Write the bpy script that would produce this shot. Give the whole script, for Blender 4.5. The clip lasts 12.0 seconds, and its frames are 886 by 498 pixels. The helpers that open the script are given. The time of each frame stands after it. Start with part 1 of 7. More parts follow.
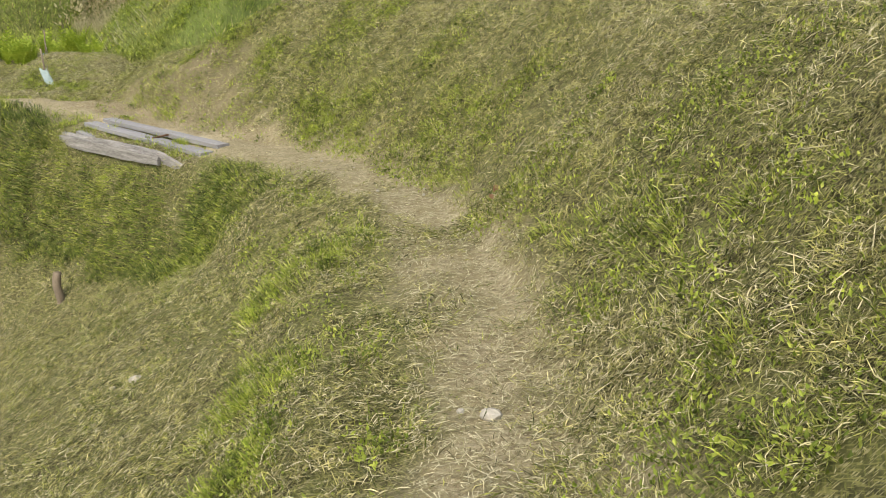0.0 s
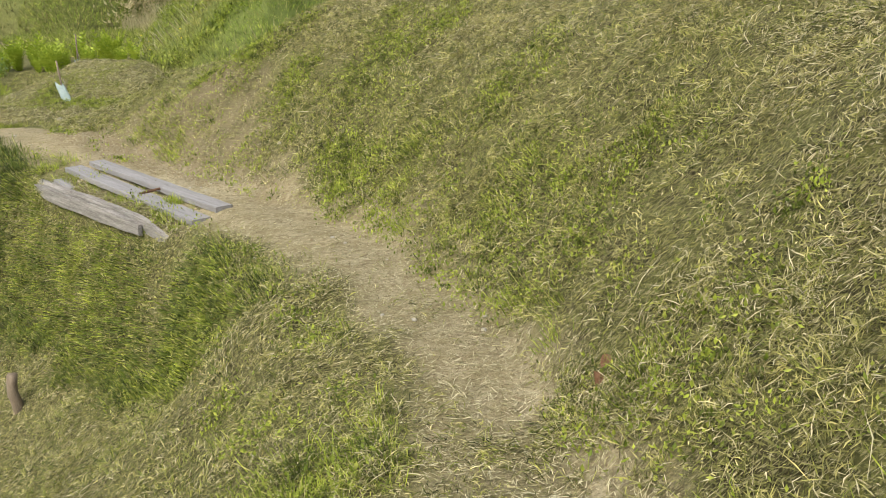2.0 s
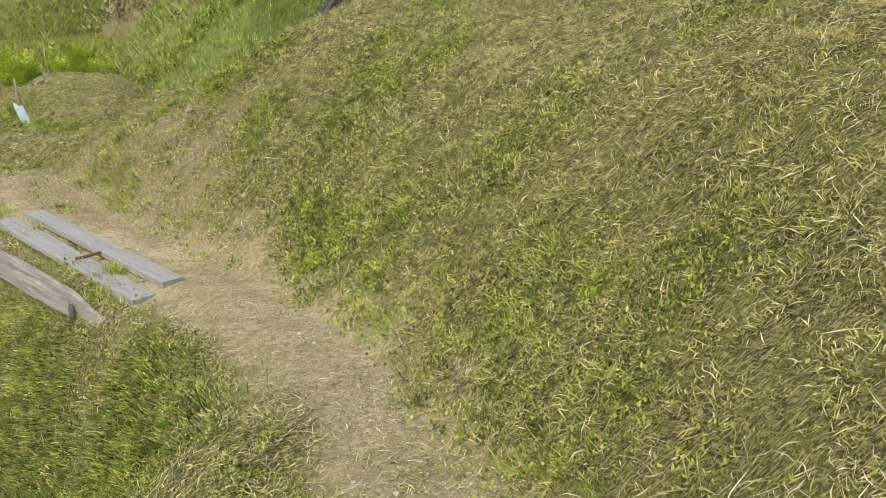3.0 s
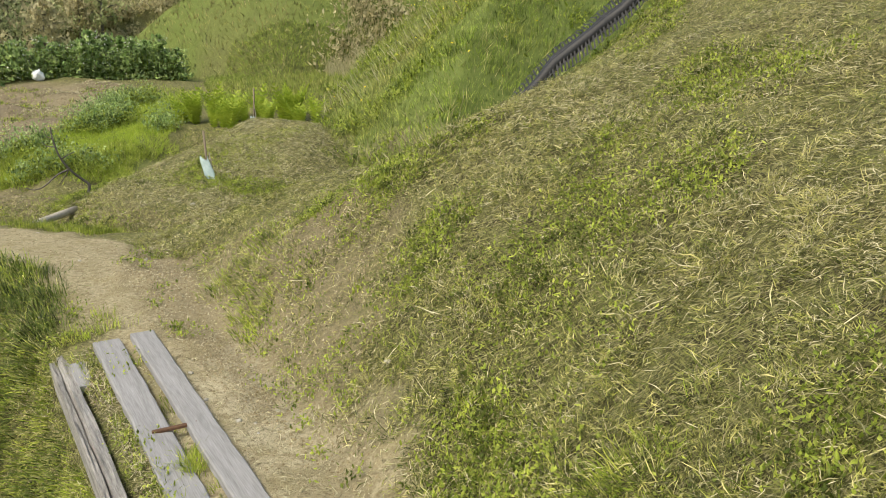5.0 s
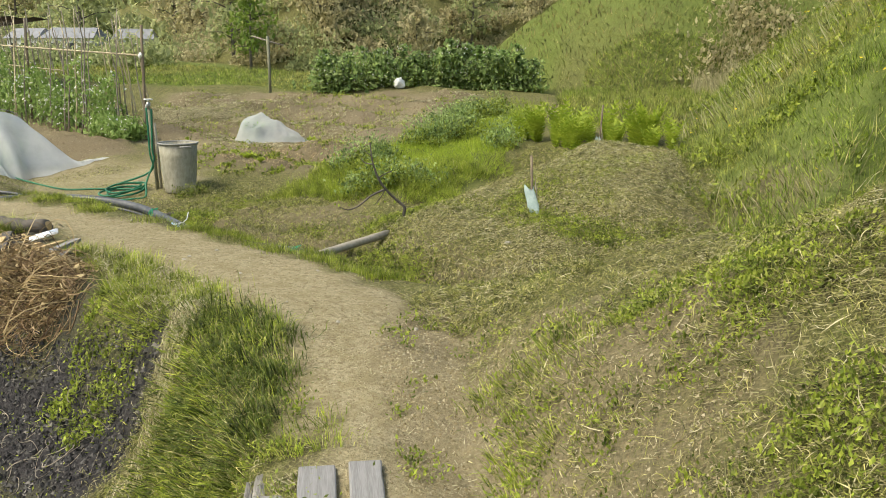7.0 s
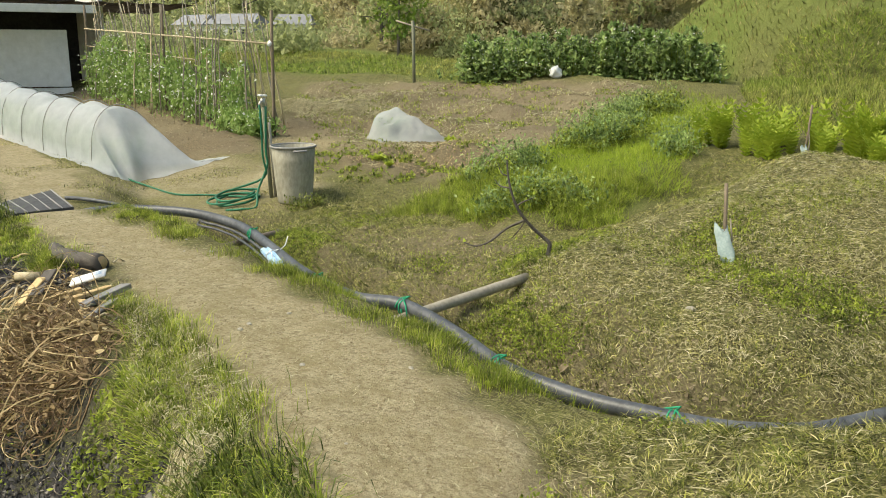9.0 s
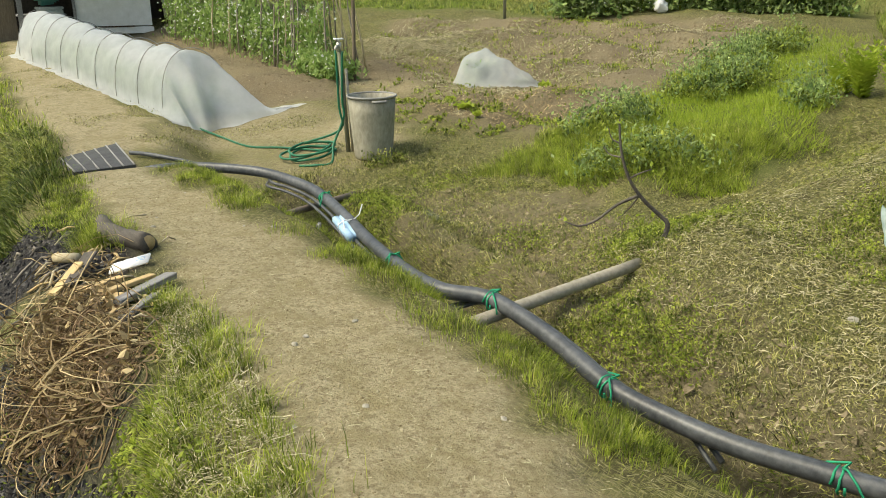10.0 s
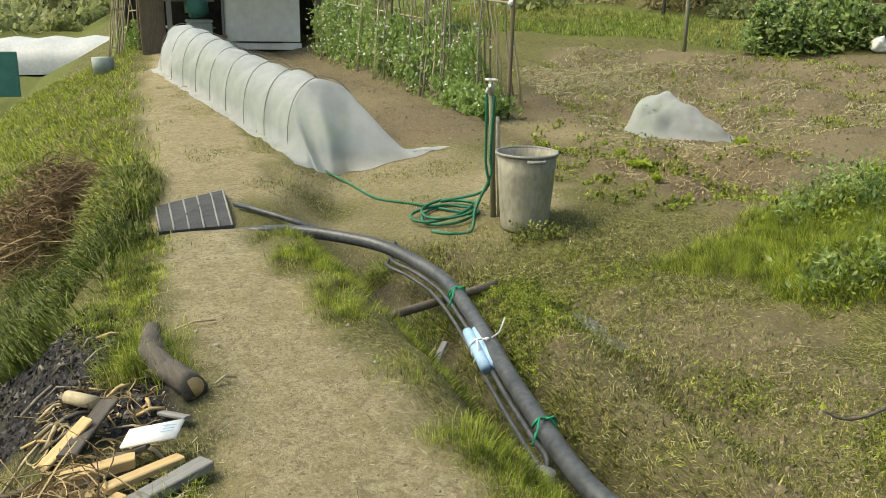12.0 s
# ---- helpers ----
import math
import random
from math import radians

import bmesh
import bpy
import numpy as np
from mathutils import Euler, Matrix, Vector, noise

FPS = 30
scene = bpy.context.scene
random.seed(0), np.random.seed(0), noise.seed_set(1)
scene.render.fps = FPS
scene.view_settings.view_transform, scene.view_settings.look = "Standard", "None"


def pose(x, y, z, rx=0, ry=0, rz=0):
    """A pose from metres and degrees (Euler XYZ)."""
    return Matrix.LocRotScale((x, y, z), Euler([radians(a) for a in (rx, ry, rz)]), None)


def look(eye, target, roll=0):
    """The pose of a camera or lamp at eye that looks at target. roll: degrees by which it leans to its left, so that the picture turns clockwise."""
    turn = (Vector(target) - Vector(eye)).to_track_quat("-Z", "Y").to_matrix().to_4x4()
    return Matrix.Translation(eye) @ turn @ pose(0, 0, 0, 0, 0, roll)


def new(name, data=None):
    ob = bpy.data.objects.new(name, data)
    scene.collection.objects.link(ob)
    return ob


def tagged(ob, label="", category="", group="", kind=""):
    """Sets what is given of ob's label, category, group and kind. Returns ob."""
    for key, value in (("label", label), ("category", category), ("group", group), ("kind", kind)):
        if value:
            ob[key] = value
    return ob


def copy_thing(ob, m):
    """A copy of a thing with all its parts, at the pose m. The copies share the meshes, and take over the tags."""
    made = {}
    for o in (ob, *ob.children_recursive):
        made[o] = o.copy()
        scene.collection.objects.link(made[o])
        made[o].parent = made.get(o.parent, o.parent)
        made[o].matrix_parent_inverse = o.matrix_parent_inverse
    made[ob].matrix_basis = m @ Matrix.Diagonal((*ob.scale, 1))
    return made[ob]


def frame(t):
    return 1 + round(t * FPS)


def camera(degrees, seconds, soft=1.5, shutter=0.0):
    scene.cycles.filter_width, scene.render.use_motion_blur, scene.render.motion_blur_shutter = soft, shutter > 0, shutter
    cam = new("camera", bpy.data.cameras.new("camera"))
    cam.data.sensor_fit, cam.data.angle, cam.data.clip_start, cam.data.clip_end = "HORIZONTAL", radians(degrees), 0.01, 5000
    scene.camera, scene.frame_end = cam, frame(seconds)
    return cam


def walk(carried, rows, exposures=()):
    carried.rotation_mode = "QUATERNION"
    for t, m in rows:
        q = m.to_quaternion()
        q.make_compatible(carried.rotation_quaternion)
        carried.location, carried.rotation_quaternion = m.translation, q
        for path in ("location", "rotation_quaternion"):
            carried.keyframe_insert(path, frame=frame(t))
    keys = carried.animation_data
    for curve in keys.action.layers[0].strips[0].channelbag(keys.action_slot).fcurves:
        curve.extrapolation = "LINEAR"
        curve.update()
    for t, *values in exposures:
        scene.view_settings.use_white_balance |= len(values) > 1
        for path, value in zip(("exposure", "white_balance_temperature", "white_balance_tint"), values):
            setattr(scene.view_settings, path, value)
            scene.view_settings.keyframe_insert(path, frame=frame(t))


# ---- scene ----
cam = camera(54.3, 12.0, 0.9)
METRES, EYE, TILT, LEAN, TURN = 10.5, 1.5, -14.4, 1.1, 0.0
ROWS = [
    (0.0, 0.0, 0.0, 0.0, -0.0, 0.0, 0.0),
    (0.5, 0.002, 0.0381, 0.0179, 1.95, -1.72, -0.18),
    (1.0, -0.0013, 0.079, 0.0337, 1.57, 1.02, -0.61),
    (1.5, -0.0003, 0.1214, 0.0487, 2.88, 0.23, 0.18),
    (2.0, -0.0005, 0.1623, 0.0619, 4.64, -1.06, -0.18),
    (2.5, -0.0035, 0.2045, 0.0807, 3.78, -1.41, -0.08),
    (4.5, -0.0183, 0.3563, 0.1466, 13.64, 0.05, -3.09),
    (5.0, -0.0289, 0.3936, 0.1597, 18.48, 0.15, -5.3),
    (5.5, -0.0413, 0.4273, 0.1703, 23.63, 0.15, -6.1),
    (6.0, -0.0517, 0.4603, 0.1811, 33.51, 0.2, -8.07),
    (6.5, -0.072, 0.4919, 0.1869, 37.02, -0.87, -9.97),
    (7.0, -0.0921, 0.5276, 0.1934, 41.64, -2.45, -11.05),
    (7.5, -0.1151, 0.5611, 0.2032, 47.13, -3.57, -11.96),
    (9.5, -0.2435, 0.6698, 0.2343, 54.64, -8.05, -12.26),
    (10.0, -0.2792, 0.6895, 0.2413, 58.02, -11.26, -12.26),
    (10.5, -0.3163, 0.7043, 0.2463, 58.37, -10.24, -13.35),
    (11.0, -0.3562, 0.7277, 0.254, 61.39, -13.25, -13.14),
    (11.5, -0.3939, 0.7417, 0.2588, 65.45, -12.55, -14.05),
    (12.0, -0.4267, 0.7548, 0.2617, 68.27, -12.63, -14.72),
]
walk(cam, [(t, pose(0, 0, EYE, TILT, LEAN, TURN) @ pose(METRES * x, METRES * y, METRES * z, 90 + pitch, roll, yaw)) for t, x, y, z, yaw, pitch, roll in ROWS],
     [(0.0, 0.80, 6800, 8), (3.0, 0.80, 6850, 7), (6.0, 0.80, 7000, 4), (9.5, 0.77, 7300, 1), (12.0, 0.66, 7350, 0)])

# ---- sky, light ----
world = bpy.data.worlds.new("sky")
scene.world = world
world.use_nodes = True
wt = world.node_tree
sky = wt.nodes.new("ShaderNodeTexSky")
sky.sky_type, sky.sun_disc = "NISHITA", False
sky.sun_elevation, sky.sun_rotation = radians(52), radians(200)
sky.air_density, sky.dust_density, sky.ozone_density = 1.0, 4.0, 0.6
wt.links.new(sky.outputs[0], wt.nodes["Background"].inputs[0])
wt.nodes["Background"].inputs[1].default_value = 0.135
sun_data = bpy.data.lights.new("sun", "SUN")
sun_data.energy, sun_data.angle, sun_data.color = 1.6, radians(26), (1.0, 0.95, 0.86)
sun = new("sun", sun_data)
sun.matrix_world = look((0, 0, 30), (9.0, 20.0, 0.0))


# ---- materials ----
def material(name, rough=0.8, metal=0.0, spec=0.3):
    m = bpy.data.materials.new(name)
    m.use_nodes = True
    b = m.node_tree.nodes["Principled BSDF"]
    b.inputs["Roughness"].default_value, b.inputs["Metallic"].default_value = rough, metal
    b.inputs["Specular IOR Level"].default_value = spec
    return m, m.node_tree, b


def node(tree, kind, **values):
    n = tree.nodes.new(kind)
    for key, value in values.items():
        n.inputs[key].default_value = value
    return n


def ramp(tree, source, stops):
    r = tree.nodes.new("ShaderNodeValToRGB")
    e = r.color_ramp.elements
    while len(e) < len(stops):
        e.new(0.5)
    for slot, (at, colour) in zip(e, stops):
        slot.position, slot.color = at, (*colour, 1)
    tree.links.new(source, r.inputs[0])
    return r.outputs[0]


def mixed(tree, factor, a, b):
    m = tree.nodes.new("ShaderNodeMix")
    m.data_type = "RGBA"
    for value, slot in ((factor, 0), (a, 6), (b, 7)):
        if isinstance(value, (int, float)):
            m.inputs[slot].default_value = value
        elif isinstance(value, tuple):
            m.inputs[slot].default_value = (*value, 1)
        else:
            tree.links.new(value, m.inputs[slot])
    return m.outputs[2]


def noise_out(tree, scale, detail=4.0, rough=0.55, coords=None, stretch=None):
    n = node(tree, "ShaderNodeTexNoise", Scale=scale, Detail=detail, Roughness=rough)
    if coords is None:
        coords = tree.nodes.new("ShaderNodeTexCoord").outputs["Object"]
    if stretch:
        mp = tree.nodes.new("ShaderNodeMapping")
        mp.inputs["Scale"].default_value = stretch
        tree.links.new(coords, mp.inputs[0])
        coords = mp.outputs[0]
    tree.links.new(coords, n.inputs["Vector"])
    return n.outputs["Fac"]


def bump(tree, bsdf, source, strength=0.4, distance=0.01):
    b = node(tree, "ShaderNodeBump", Strength=strength, Distance=distance)
    tree.links.new(source, b.inputs["Height"])
    tree.links.new(b.outputs[0], bsdf.inputs["Normal"])


def simple(name, dark, light, scale=8.0, rough=0.7, metal=0.0, spec=0.3, stretch=None, relief=0.3, depth=0.005, fine=6.0):
    """A worn surface between two colours, varied at two sizes."""
    m, t, b = material(name, rough, metal, spec)
    large, small = noise_out(t, scale, 3, 0.5, None, stretch), noise_out(t, scale * fine, 5, 0.65, None, stretch)
    mid = t.nodes.new("ShaderNodeMath")
    mid.operation = "MULTIPLY_ADD"
    t.links.new(small, mid.inputs[0])
    mid.inputs[1].default_value = 0.6
    half = t.nodes.new("ShaderNodeMath")
    half.operation = "MULTIPLY"
    t.links.new(large, half.inputs[0])
    half.inputs[1].default_value = 0.45
    t.links.new(half.outputs[0], mid.inputs[2])
    t.links.new(ramp(t, mid.outputs[0], [(0.33, dark), (0.7, light)]), b.inputs["Base Color"])
    bump(t, b, small, relief, depth)
    return m


def leafy(name, stops, through_share=0.35, rough=0.55, spec=0.25, patch=None, tuft=None):
    """Leaves and blades: the colour differs from piece to piece, and light comes through."""
    m, t, b = material(name, rough, 0.0, spec)
    geo = t.nodes.new("ShaderNodeNewGeometry")
    colour = ramp(t, geo.outputs["Random Per Island"], stops)
    if patch:
        where = t.nodes.new("ShaderNodeMapRange")
        where.inputs[1].default_value, where.inputs[2].default_value = 0.42, 0.62
        t.links.new(noise_out(t, patch[1], 3, 0.6), where.inputs[0])
        colour = mixed(t, where.outputs[0], colour, mixed(t, 0.6, colour, patch[0]))
    if tuft:
        # darker and lighter tufts
        times = t.nodes.new("ShaderNodeMix")
        times.data_type, times.blend_type = "RGBA", "MULTIPLY"
        times.inputs[0].default_value = 1.0
        t.links.new(colour, times.inputs[6])
        t.links.new(ramp(t, noise_out(t, tuft, 2, 0.6), [(0.36, (0.30, 0.33, 0.30)), (0.5, (1.0, 1.0, 1.0)), (0.65, (1.6, 1.55, 1.5))]), times.inputs[7])
        colour = times.outputs[2]
    t.links.new(colour, b.inputs["Base Color"])
    tr = t.nodes.new("ShaderNodeBsdfTranslucent")
    t.links.new(colour, tr.inputs[0])
    mx = t.nodes.new("ShaderNodeMixShader")
    mx.inputs[0].default_value = through_share
    t.links.new(b.outputs[0], mx.inputs[1])
    t.links.new(tr.outputs[0], mx.inputs[2])
    t.links.new(mx.outputs[0], t.nodes["Material Output"].inputs[0])
    return m


def ground_material():
    m, t, b = material("soil_and_turf", 0.95, 0.0, 0.15)
    masks = [t.nodes.new("ShaderNodeAttribute") for _ in range(4)]
    for n, name in zip(masks, ("worn", "tilled", "charred", "lush")):
        n.attribute_name = name
    path_m, soil_m, char_ditch_m, lush_m = (n.outputs["Fac"] for n in masks)
    big, mid, fine = noise_out(t, 0.9, 4, 0.6), noise_out(t, 7, 5, 0.6), noise_out(t, 60, 6, 0.7)
    # thatch coloured darker to carry the shade in gaps between blades
    shaded_thatch = mixed(t, ramp(t, fine, [(0.35, (0, 0, 0)), (0.65, (1, 1, 1))]), (0.022, 0.021, 0.009), (0.085, 0.078, 0.034))
    turf = mixed(t, ramp(t, mid, [(0.4, (0, 0, 0)), (0.62, (0.75, 0.75, 0.75))]), shaded_thatch, mixed(t, fine, (0.06, 0.07, 0.02), (0.16, 0.165, 0.055)))
    # matted stalks lying three ways
    warp = t.nodes.new("ShaderNodeVectorMath")
    warp.operation = "MULTIPLY_ADD"
    wobble = node(t, "ShaderNodeTexNoise", Scale=9.0, Detail=2.0)
    t.links.new(wobble.outputs["Color"], warp.inputs[0])
    warp.inputs[1].default_value = (0.05, 0.05, 0.05)
    t.links.new(t.nodes.new("ShaderNodeTexCoord").outputs["Object"], warp.inputs[2])
    for turn, pale in ((0.4, (0.15, 0.155, 0.045)), (1.5, (0.30, 0.28, 0.14)), (2.6, (0.20, 0.195, 0.07))):
        mp = t.nodes.new("ShaderNodeMapping")
        mp.inputs["Rotation"].default_value = (0.0, 0.0, turn)
        t.links.new(warp.outputs[0], mp.inputs[0])
        stalk = noise_out(t, 1.0, 2, 0.5, mp.outputs[0], (230, 26, 60))
        turf = mixed(t, ramp(t, stalk, [(0.54, (0, 0, 0)), (0.62, (0.9, 0.9, 0.9))]), turf, pale)
    green = mixed(t, fine, (0.08, 0.11, 0.025), (0.18, 0.22, 0.06))
    turf = mixed(t, lush_m, turf, green)
    grit = node(t, "ShaderNodeTexVoronoi", Scale=110.0)
    sand = mixed(t, ramp(t, fine, [(0.3, (0, 0, 0)), (0.7, (1, 1, 1))]), (0.235, 0.198, 0.118), (0.48, 0.425, 0.275))
    sand = mixed(t, ramp(t, grit.outputs["Distance"], [(0.10, (1, 1, 1)), (0.3, (0, 0, 0))]), sand, (0.50, 0.455, 0.32))
    mottle = noise_out(t, 26, 5, 0.7)
    sand = mixed(t, ramp(t, mottle, [(0.38, (0.75, 0.75, 0.75)), (0.5, (0, 0, 0))]), sand, (0.18, 0.148, 0.085))
    sand = mixed(t, ramp(t, mid, [(0.42, (0, 0, 0)), (0.68, (0.8, 0.8, 0.8))]), sand, (0.25, 0.215, 0.115))
    soil = mixed(t, ramp(t, fine, [(0.3, (0, 0, 0)), (0.75, (1, 1, 1))]), (0.085, 0.067, 0.041), (0.28, 0.235, 0.15))
    soil = mixed(t, ramp(t, big, [(0.4, (0, 0, 0)), (0.7, (0.7, 0.7, 0.7))]), soil, (0.25, 0.215, 0.13))
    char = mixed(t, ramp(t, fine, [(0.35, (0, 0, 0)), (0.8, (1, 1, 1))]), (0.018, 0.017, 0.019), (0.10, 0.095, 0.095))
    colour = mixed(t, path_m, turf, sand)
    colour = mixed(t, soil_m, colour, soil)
    # burnt ground, and a weaker darkening along the ditch trough
    colour = mixed(t, char_ditch_m, colour, char)
    t.links.new(colour, b.inputs["Base Color"])
    both = t.nodes.new("ShaderNodeMath")
    both.operation = "ADD"
    t.links.new(mid, both.inputs[0])
    t.links.new(fine, both.inputs[1])
    bump(t, b, both.outputs[0], 0.85, 0.022)
    return m


GROUND = ground_material()
POLYTHENE = simple("grey_white_polythene", (0.42, 0.44, 0.45), (0.60, 0.62, 0.63), 2.0, 0.5, relief=0.05)
OLD_WOOD = simple("silver_grey_weathered_wood", (0.15, 0.148, 0.146), (0.31, 0.308, 0.31), 3.0, 0.85, stretch=(0.8, 14, 14), relief=0.5, depth=0.003)
LOG_WOOD = simple("rotten_grey_wood", (0.095, 0.09, 0.082), (0.38, 0.365, 0.345), 4.0, 0.9, stretch=(0.7, 9, 9), relief=0.9, depth=0.012)
STAKE = simple("brown_stake_wood", (0.11, 0.085, 0.06), (0.27, 0.22, 0.16), 6.0, 0.85, stretch=(8, 8, 1))
RAW_WOOD = simple("pale_split_wood", (0.42, 0.29, 0.13), (0.66, 0.50, 0.27), 5.0, 0.7, stretch=(1, 9, 9))
DARK_WOOD = simple("dark_board_wood", (0.055, 0.05, 0.045), (0.14, 0.125, 0.11), 5.0, 0.85, stretch=(1, 9, 9))
BARK = simple("grey_bark", (0.05, 0.043, 0.038), (0.19, 0.17, 0.15), 14.0, 0.9, relief=0.7, depth=0.01)
BLACK_PIPE = simple("dusty_black_polythene", (0.022, 0.025, 0.03), (0.12, 0.13, 0.14), 5.0, 0.42, spec=0.45, relief=0.08)
BLACK_NET = simple("black_plastic", (0.012, 0.012, 0.013), (0.035, 0.035, 0.037), 9.0, 0.55)
PANEL = simple("black_rubber_panel", (0.035, 0.037, 0.04), (0.09, 0.092, 0.095), 9.0, 0.75)
CLAY_PIPE = simple("muddy_grey_plastic_pipe", (0.22, 0.20, 0.155), (0.42, 0.39, 0.32), 6.0, 0.65)
BIN = simple("stained_grey_plastic", (0.20, 0.19, 0.14), (0.45, 0.43, 0.35), 5.0, 0.7, stretch=(1, 1, 0.45), relief=0.15)
BIN_RIM = simple("grey_plastic_rim", (0.20, 0.20, 0.19), (0.33, 0.33, 0.315), 8.0, 0.55)
GREEN_HOSE = simple("green_rubber_hose", (0.012, 0.09, 0.05), (0.035, 0.22, 0.12), 20.0, 0.45)
GREEN_CORD = simple("green_nylon_cord", (0.01, 0.20, 0.10), (0.03, 0.38, 0.2), 40.0, 0.6)
BLUE_FOAM = simple("pale_blue_foam", (0.26, 0.46, 0.70), (0.46, 0.64, 0.82), 14.0, 0.6)
WHITE_TIE = simple("white_plastic", (0.68, 0.70, 0.72), (0.82, 0.83, 0.84), 12.0, 0.5, relief=0.05)
METAL = simple("dull_brass_tap", (0.35, 0.34, 0.30), (0.62, 0.6, 0.55), 20.0, 0.4, metal=0.7)
POST_GREY = simple("grey_green_post", (0.12, 0.13, 0.085), (0.27, 0.27, 0.20), 8.0, 0.8, stretch=(6, 6, 1))
BAMBOO = simple("dry_bamboo", (0.34, 0.28, 0.17), (0.58, 0.51, 0.36), 9.0, 0.6, stretch=(6, 6, 1))
TWIG = simple("grey_twig", (0.16, 0.135, 0.105), (0.38, 0.34, 0.28), 14.0, 0.85)
STONE = simple("pale_stone", (0.27, 0.25, 0.20), (0.46, 0.44, 0.38), 14.0, 0.9, relief=0.6)
PAPER = simple("white_paper_card", (0.68, 0.70, 0.72), (0.86, 0.87, 0.88), 16.0, 0.7, relief=0.1)
YELLOW = simple("yellow_plastic", (0.62, 0.36, 0.02), (0.80, 0.52, 0.04), 8.0, 0.45)
WALL_WHITE = simple("cream_painted_steel", (0.60, 0.60, 0.55), (0.80, 0.80, 0.77), 1.2, 0.5, relief=0.03)
ROOF_RUST = simple("brown_corrugated_steel", (0.075, 0.06, 0.05), (0.20, 0.165, 0.14), 3.0, 0.7)
TEAL = simple("teal_sheeting", (0.05, 0.18, 0.17), (0.10, 0.28, 0.26), 5.0, 0.5)
CRATE = simple("grey_green_crate", (0.22, 0.27, 0.26), (0.36, 0.41, 0.39), 5.0, 0.55)
# near-black that paints shade in the store and pipe mouths; also the net's cord
DARK = simple("near_black_shade_and_cord", (0.02, 0.018, 0.016), (0.06, 0.055, 0.05), 3.0, 0.9)
RUST = simple("rusty_iron", (0.05, 0.028, 0.018), (0.15, 0.085, 0.05), 18.0, 0.8, metal=0.3)
DEAD_LEAF = simple("red_brown_dead_leaf", (0.19, 0.095, 0.055), (0.36, 0.22, 0.13), 20.0, 0.7)
TURF = leafy("mown_turf_blades", [(0.0, (0.022, 0.03, 0.005)), (0.25, (0.095, 0.118, 0.018)), (0.55, (0.25, 0.27, 0.058)), (0.8, (0.38, 0.365, 0.14)), (1.0, (0.54, 0.51, 0.29))], 0.26, patch=((0.32, 0.30, 0.12), 1.9), tuft=22.0)
STRAW = leafy("dry_clippings", [(0.0, (0.09, 0.078, 0.036)), (0.45, (0.33, 0.30, 0.155)), (1.0, (0.62, 0.58, 0.39))], 0.1, 0.75)
LONG_GRASS = leafy("long_grass_blades", [(0.0, (0.085, 0.125, 0.016)), (0.45, (0.16, 0.21, 0.03)), (0.78, (0.25, 0.29, 0.06)), (0.9, (0.33, 0.325, 0.12)), (1.0, (0.43, 0.40, 0.22))], 0.22, patch=((0.25, 0.255, 0.07), 2.3), tuft=19.0)
# deep green bank grass, its colour darkened further for the banks' shade
SHADY_GRASS = leafy("bank_grass_darkened_for_shade", [(0.0, (0.055, 0.085, 0.014)), (0.5, (0.105, 0.145, 0.024)), (0.85, (0.17, 0.20, 0.045)), (1.0, (0.30, 0.28, 0.12))], 0.22, tuft=14.0)
TALL_GRASS = leafy("tall_meadow_grass", [(0.0, (0.13, 0.195, 0.026)), (0.45, (0.20, 0.28, 0.04)), (0.85, (0.29, 0.345, 0.075)), (1.0, (0.50, 0.44, 0.21))], patch=((0.34, 0.31, 0.11), 0.35), tuft=7.0)
KNOLL_GRASS = leafy("dull_knoll_grass", [(0.0, (0.11, 0.14, 0.03)), (0.45, (0.175, 0.20, 0.05)), (0.85, (0.25, 0.255, 0.085)), (1.0, (0.40, 0.35, 0.18))], patch=((0.27, 0.22, 0.11), 0.6), tuft=5.0)
WEED = leafy("weed_leaves", [(0.0, (0.15, 0.205, 0.027)), (0.5, (0.24, 0.30, 0.043)), (1.0, (0.33, 0.375, 0.072))], tuft=11.0)
VERGE_GREEN = leafy("bright_verge_grass", [(0.0, (0.15, 0.21, 0.025)), (0.5, (0.27, 0.34, 0.045)), (0.88, (0.40, 0.43, 0.09)), (1.0, (0.50, 0.48, 0.24))], 0.4, tuft=9.0)
BRIGHT = leafy("bright_young_leaves", [(0.0, (0.24, 0.34, 0.03)), (1.0, (0.42, 0.50, 0.07))], 0.45)
BEAN_LEAF = leafy("broad_bean_leaves", [(0.0, (0.19, 0.29, 0.095)), (0.6, (0.29, 0.385, 0.14)), (1.0, (0.39, 0.47, 0.21))], 0.5, 0.5, tuft=8.0)
PEA_LEAF = leafy("pea_leaves", [(0.0, (0.20, 0.31, 0.08)), (0.6, (0.30, 0.42, 0.13)), (1.0, (0.42, 0.52, 0.20))], 0.5)
PETAL = leafy("white_petals", [(0.0, (0.70, 0.72, 0.66)), (1.0, (0.86, 0.87, 0.84))], 0.3)
YELLOW_PETAL = leafy("yellow_petals", [(0.0, (0.70, 0.52, 0.02)), (1.0, (0.85, 0.70, 0.05))], 0.3)
# scrub and wood leaves: colours paled to stand in for distance haze
BUSH = leafy("haze_paled_scrub", [(0.0, (0.30, 0.275, 0.15)), (0.5, (0.45, 0.41, 0.23)), (1.0, (0.60, 0.55, 0.34))], 0.55)
WOODS = leafy("haze_paled_leaves", [(0.0, (0.25, 0.28, 0.13)), (0.5, (0.36, 0.40, 0.185)), (1.0, (0.50, 0.53, 0.27))], 0.55)
PINE = leafy("dark_conifer_leaves", [(0.0, (0.08, 0.11, 0.07)), (1.0, (0.15, 0.19, 0.12))], 0.4)


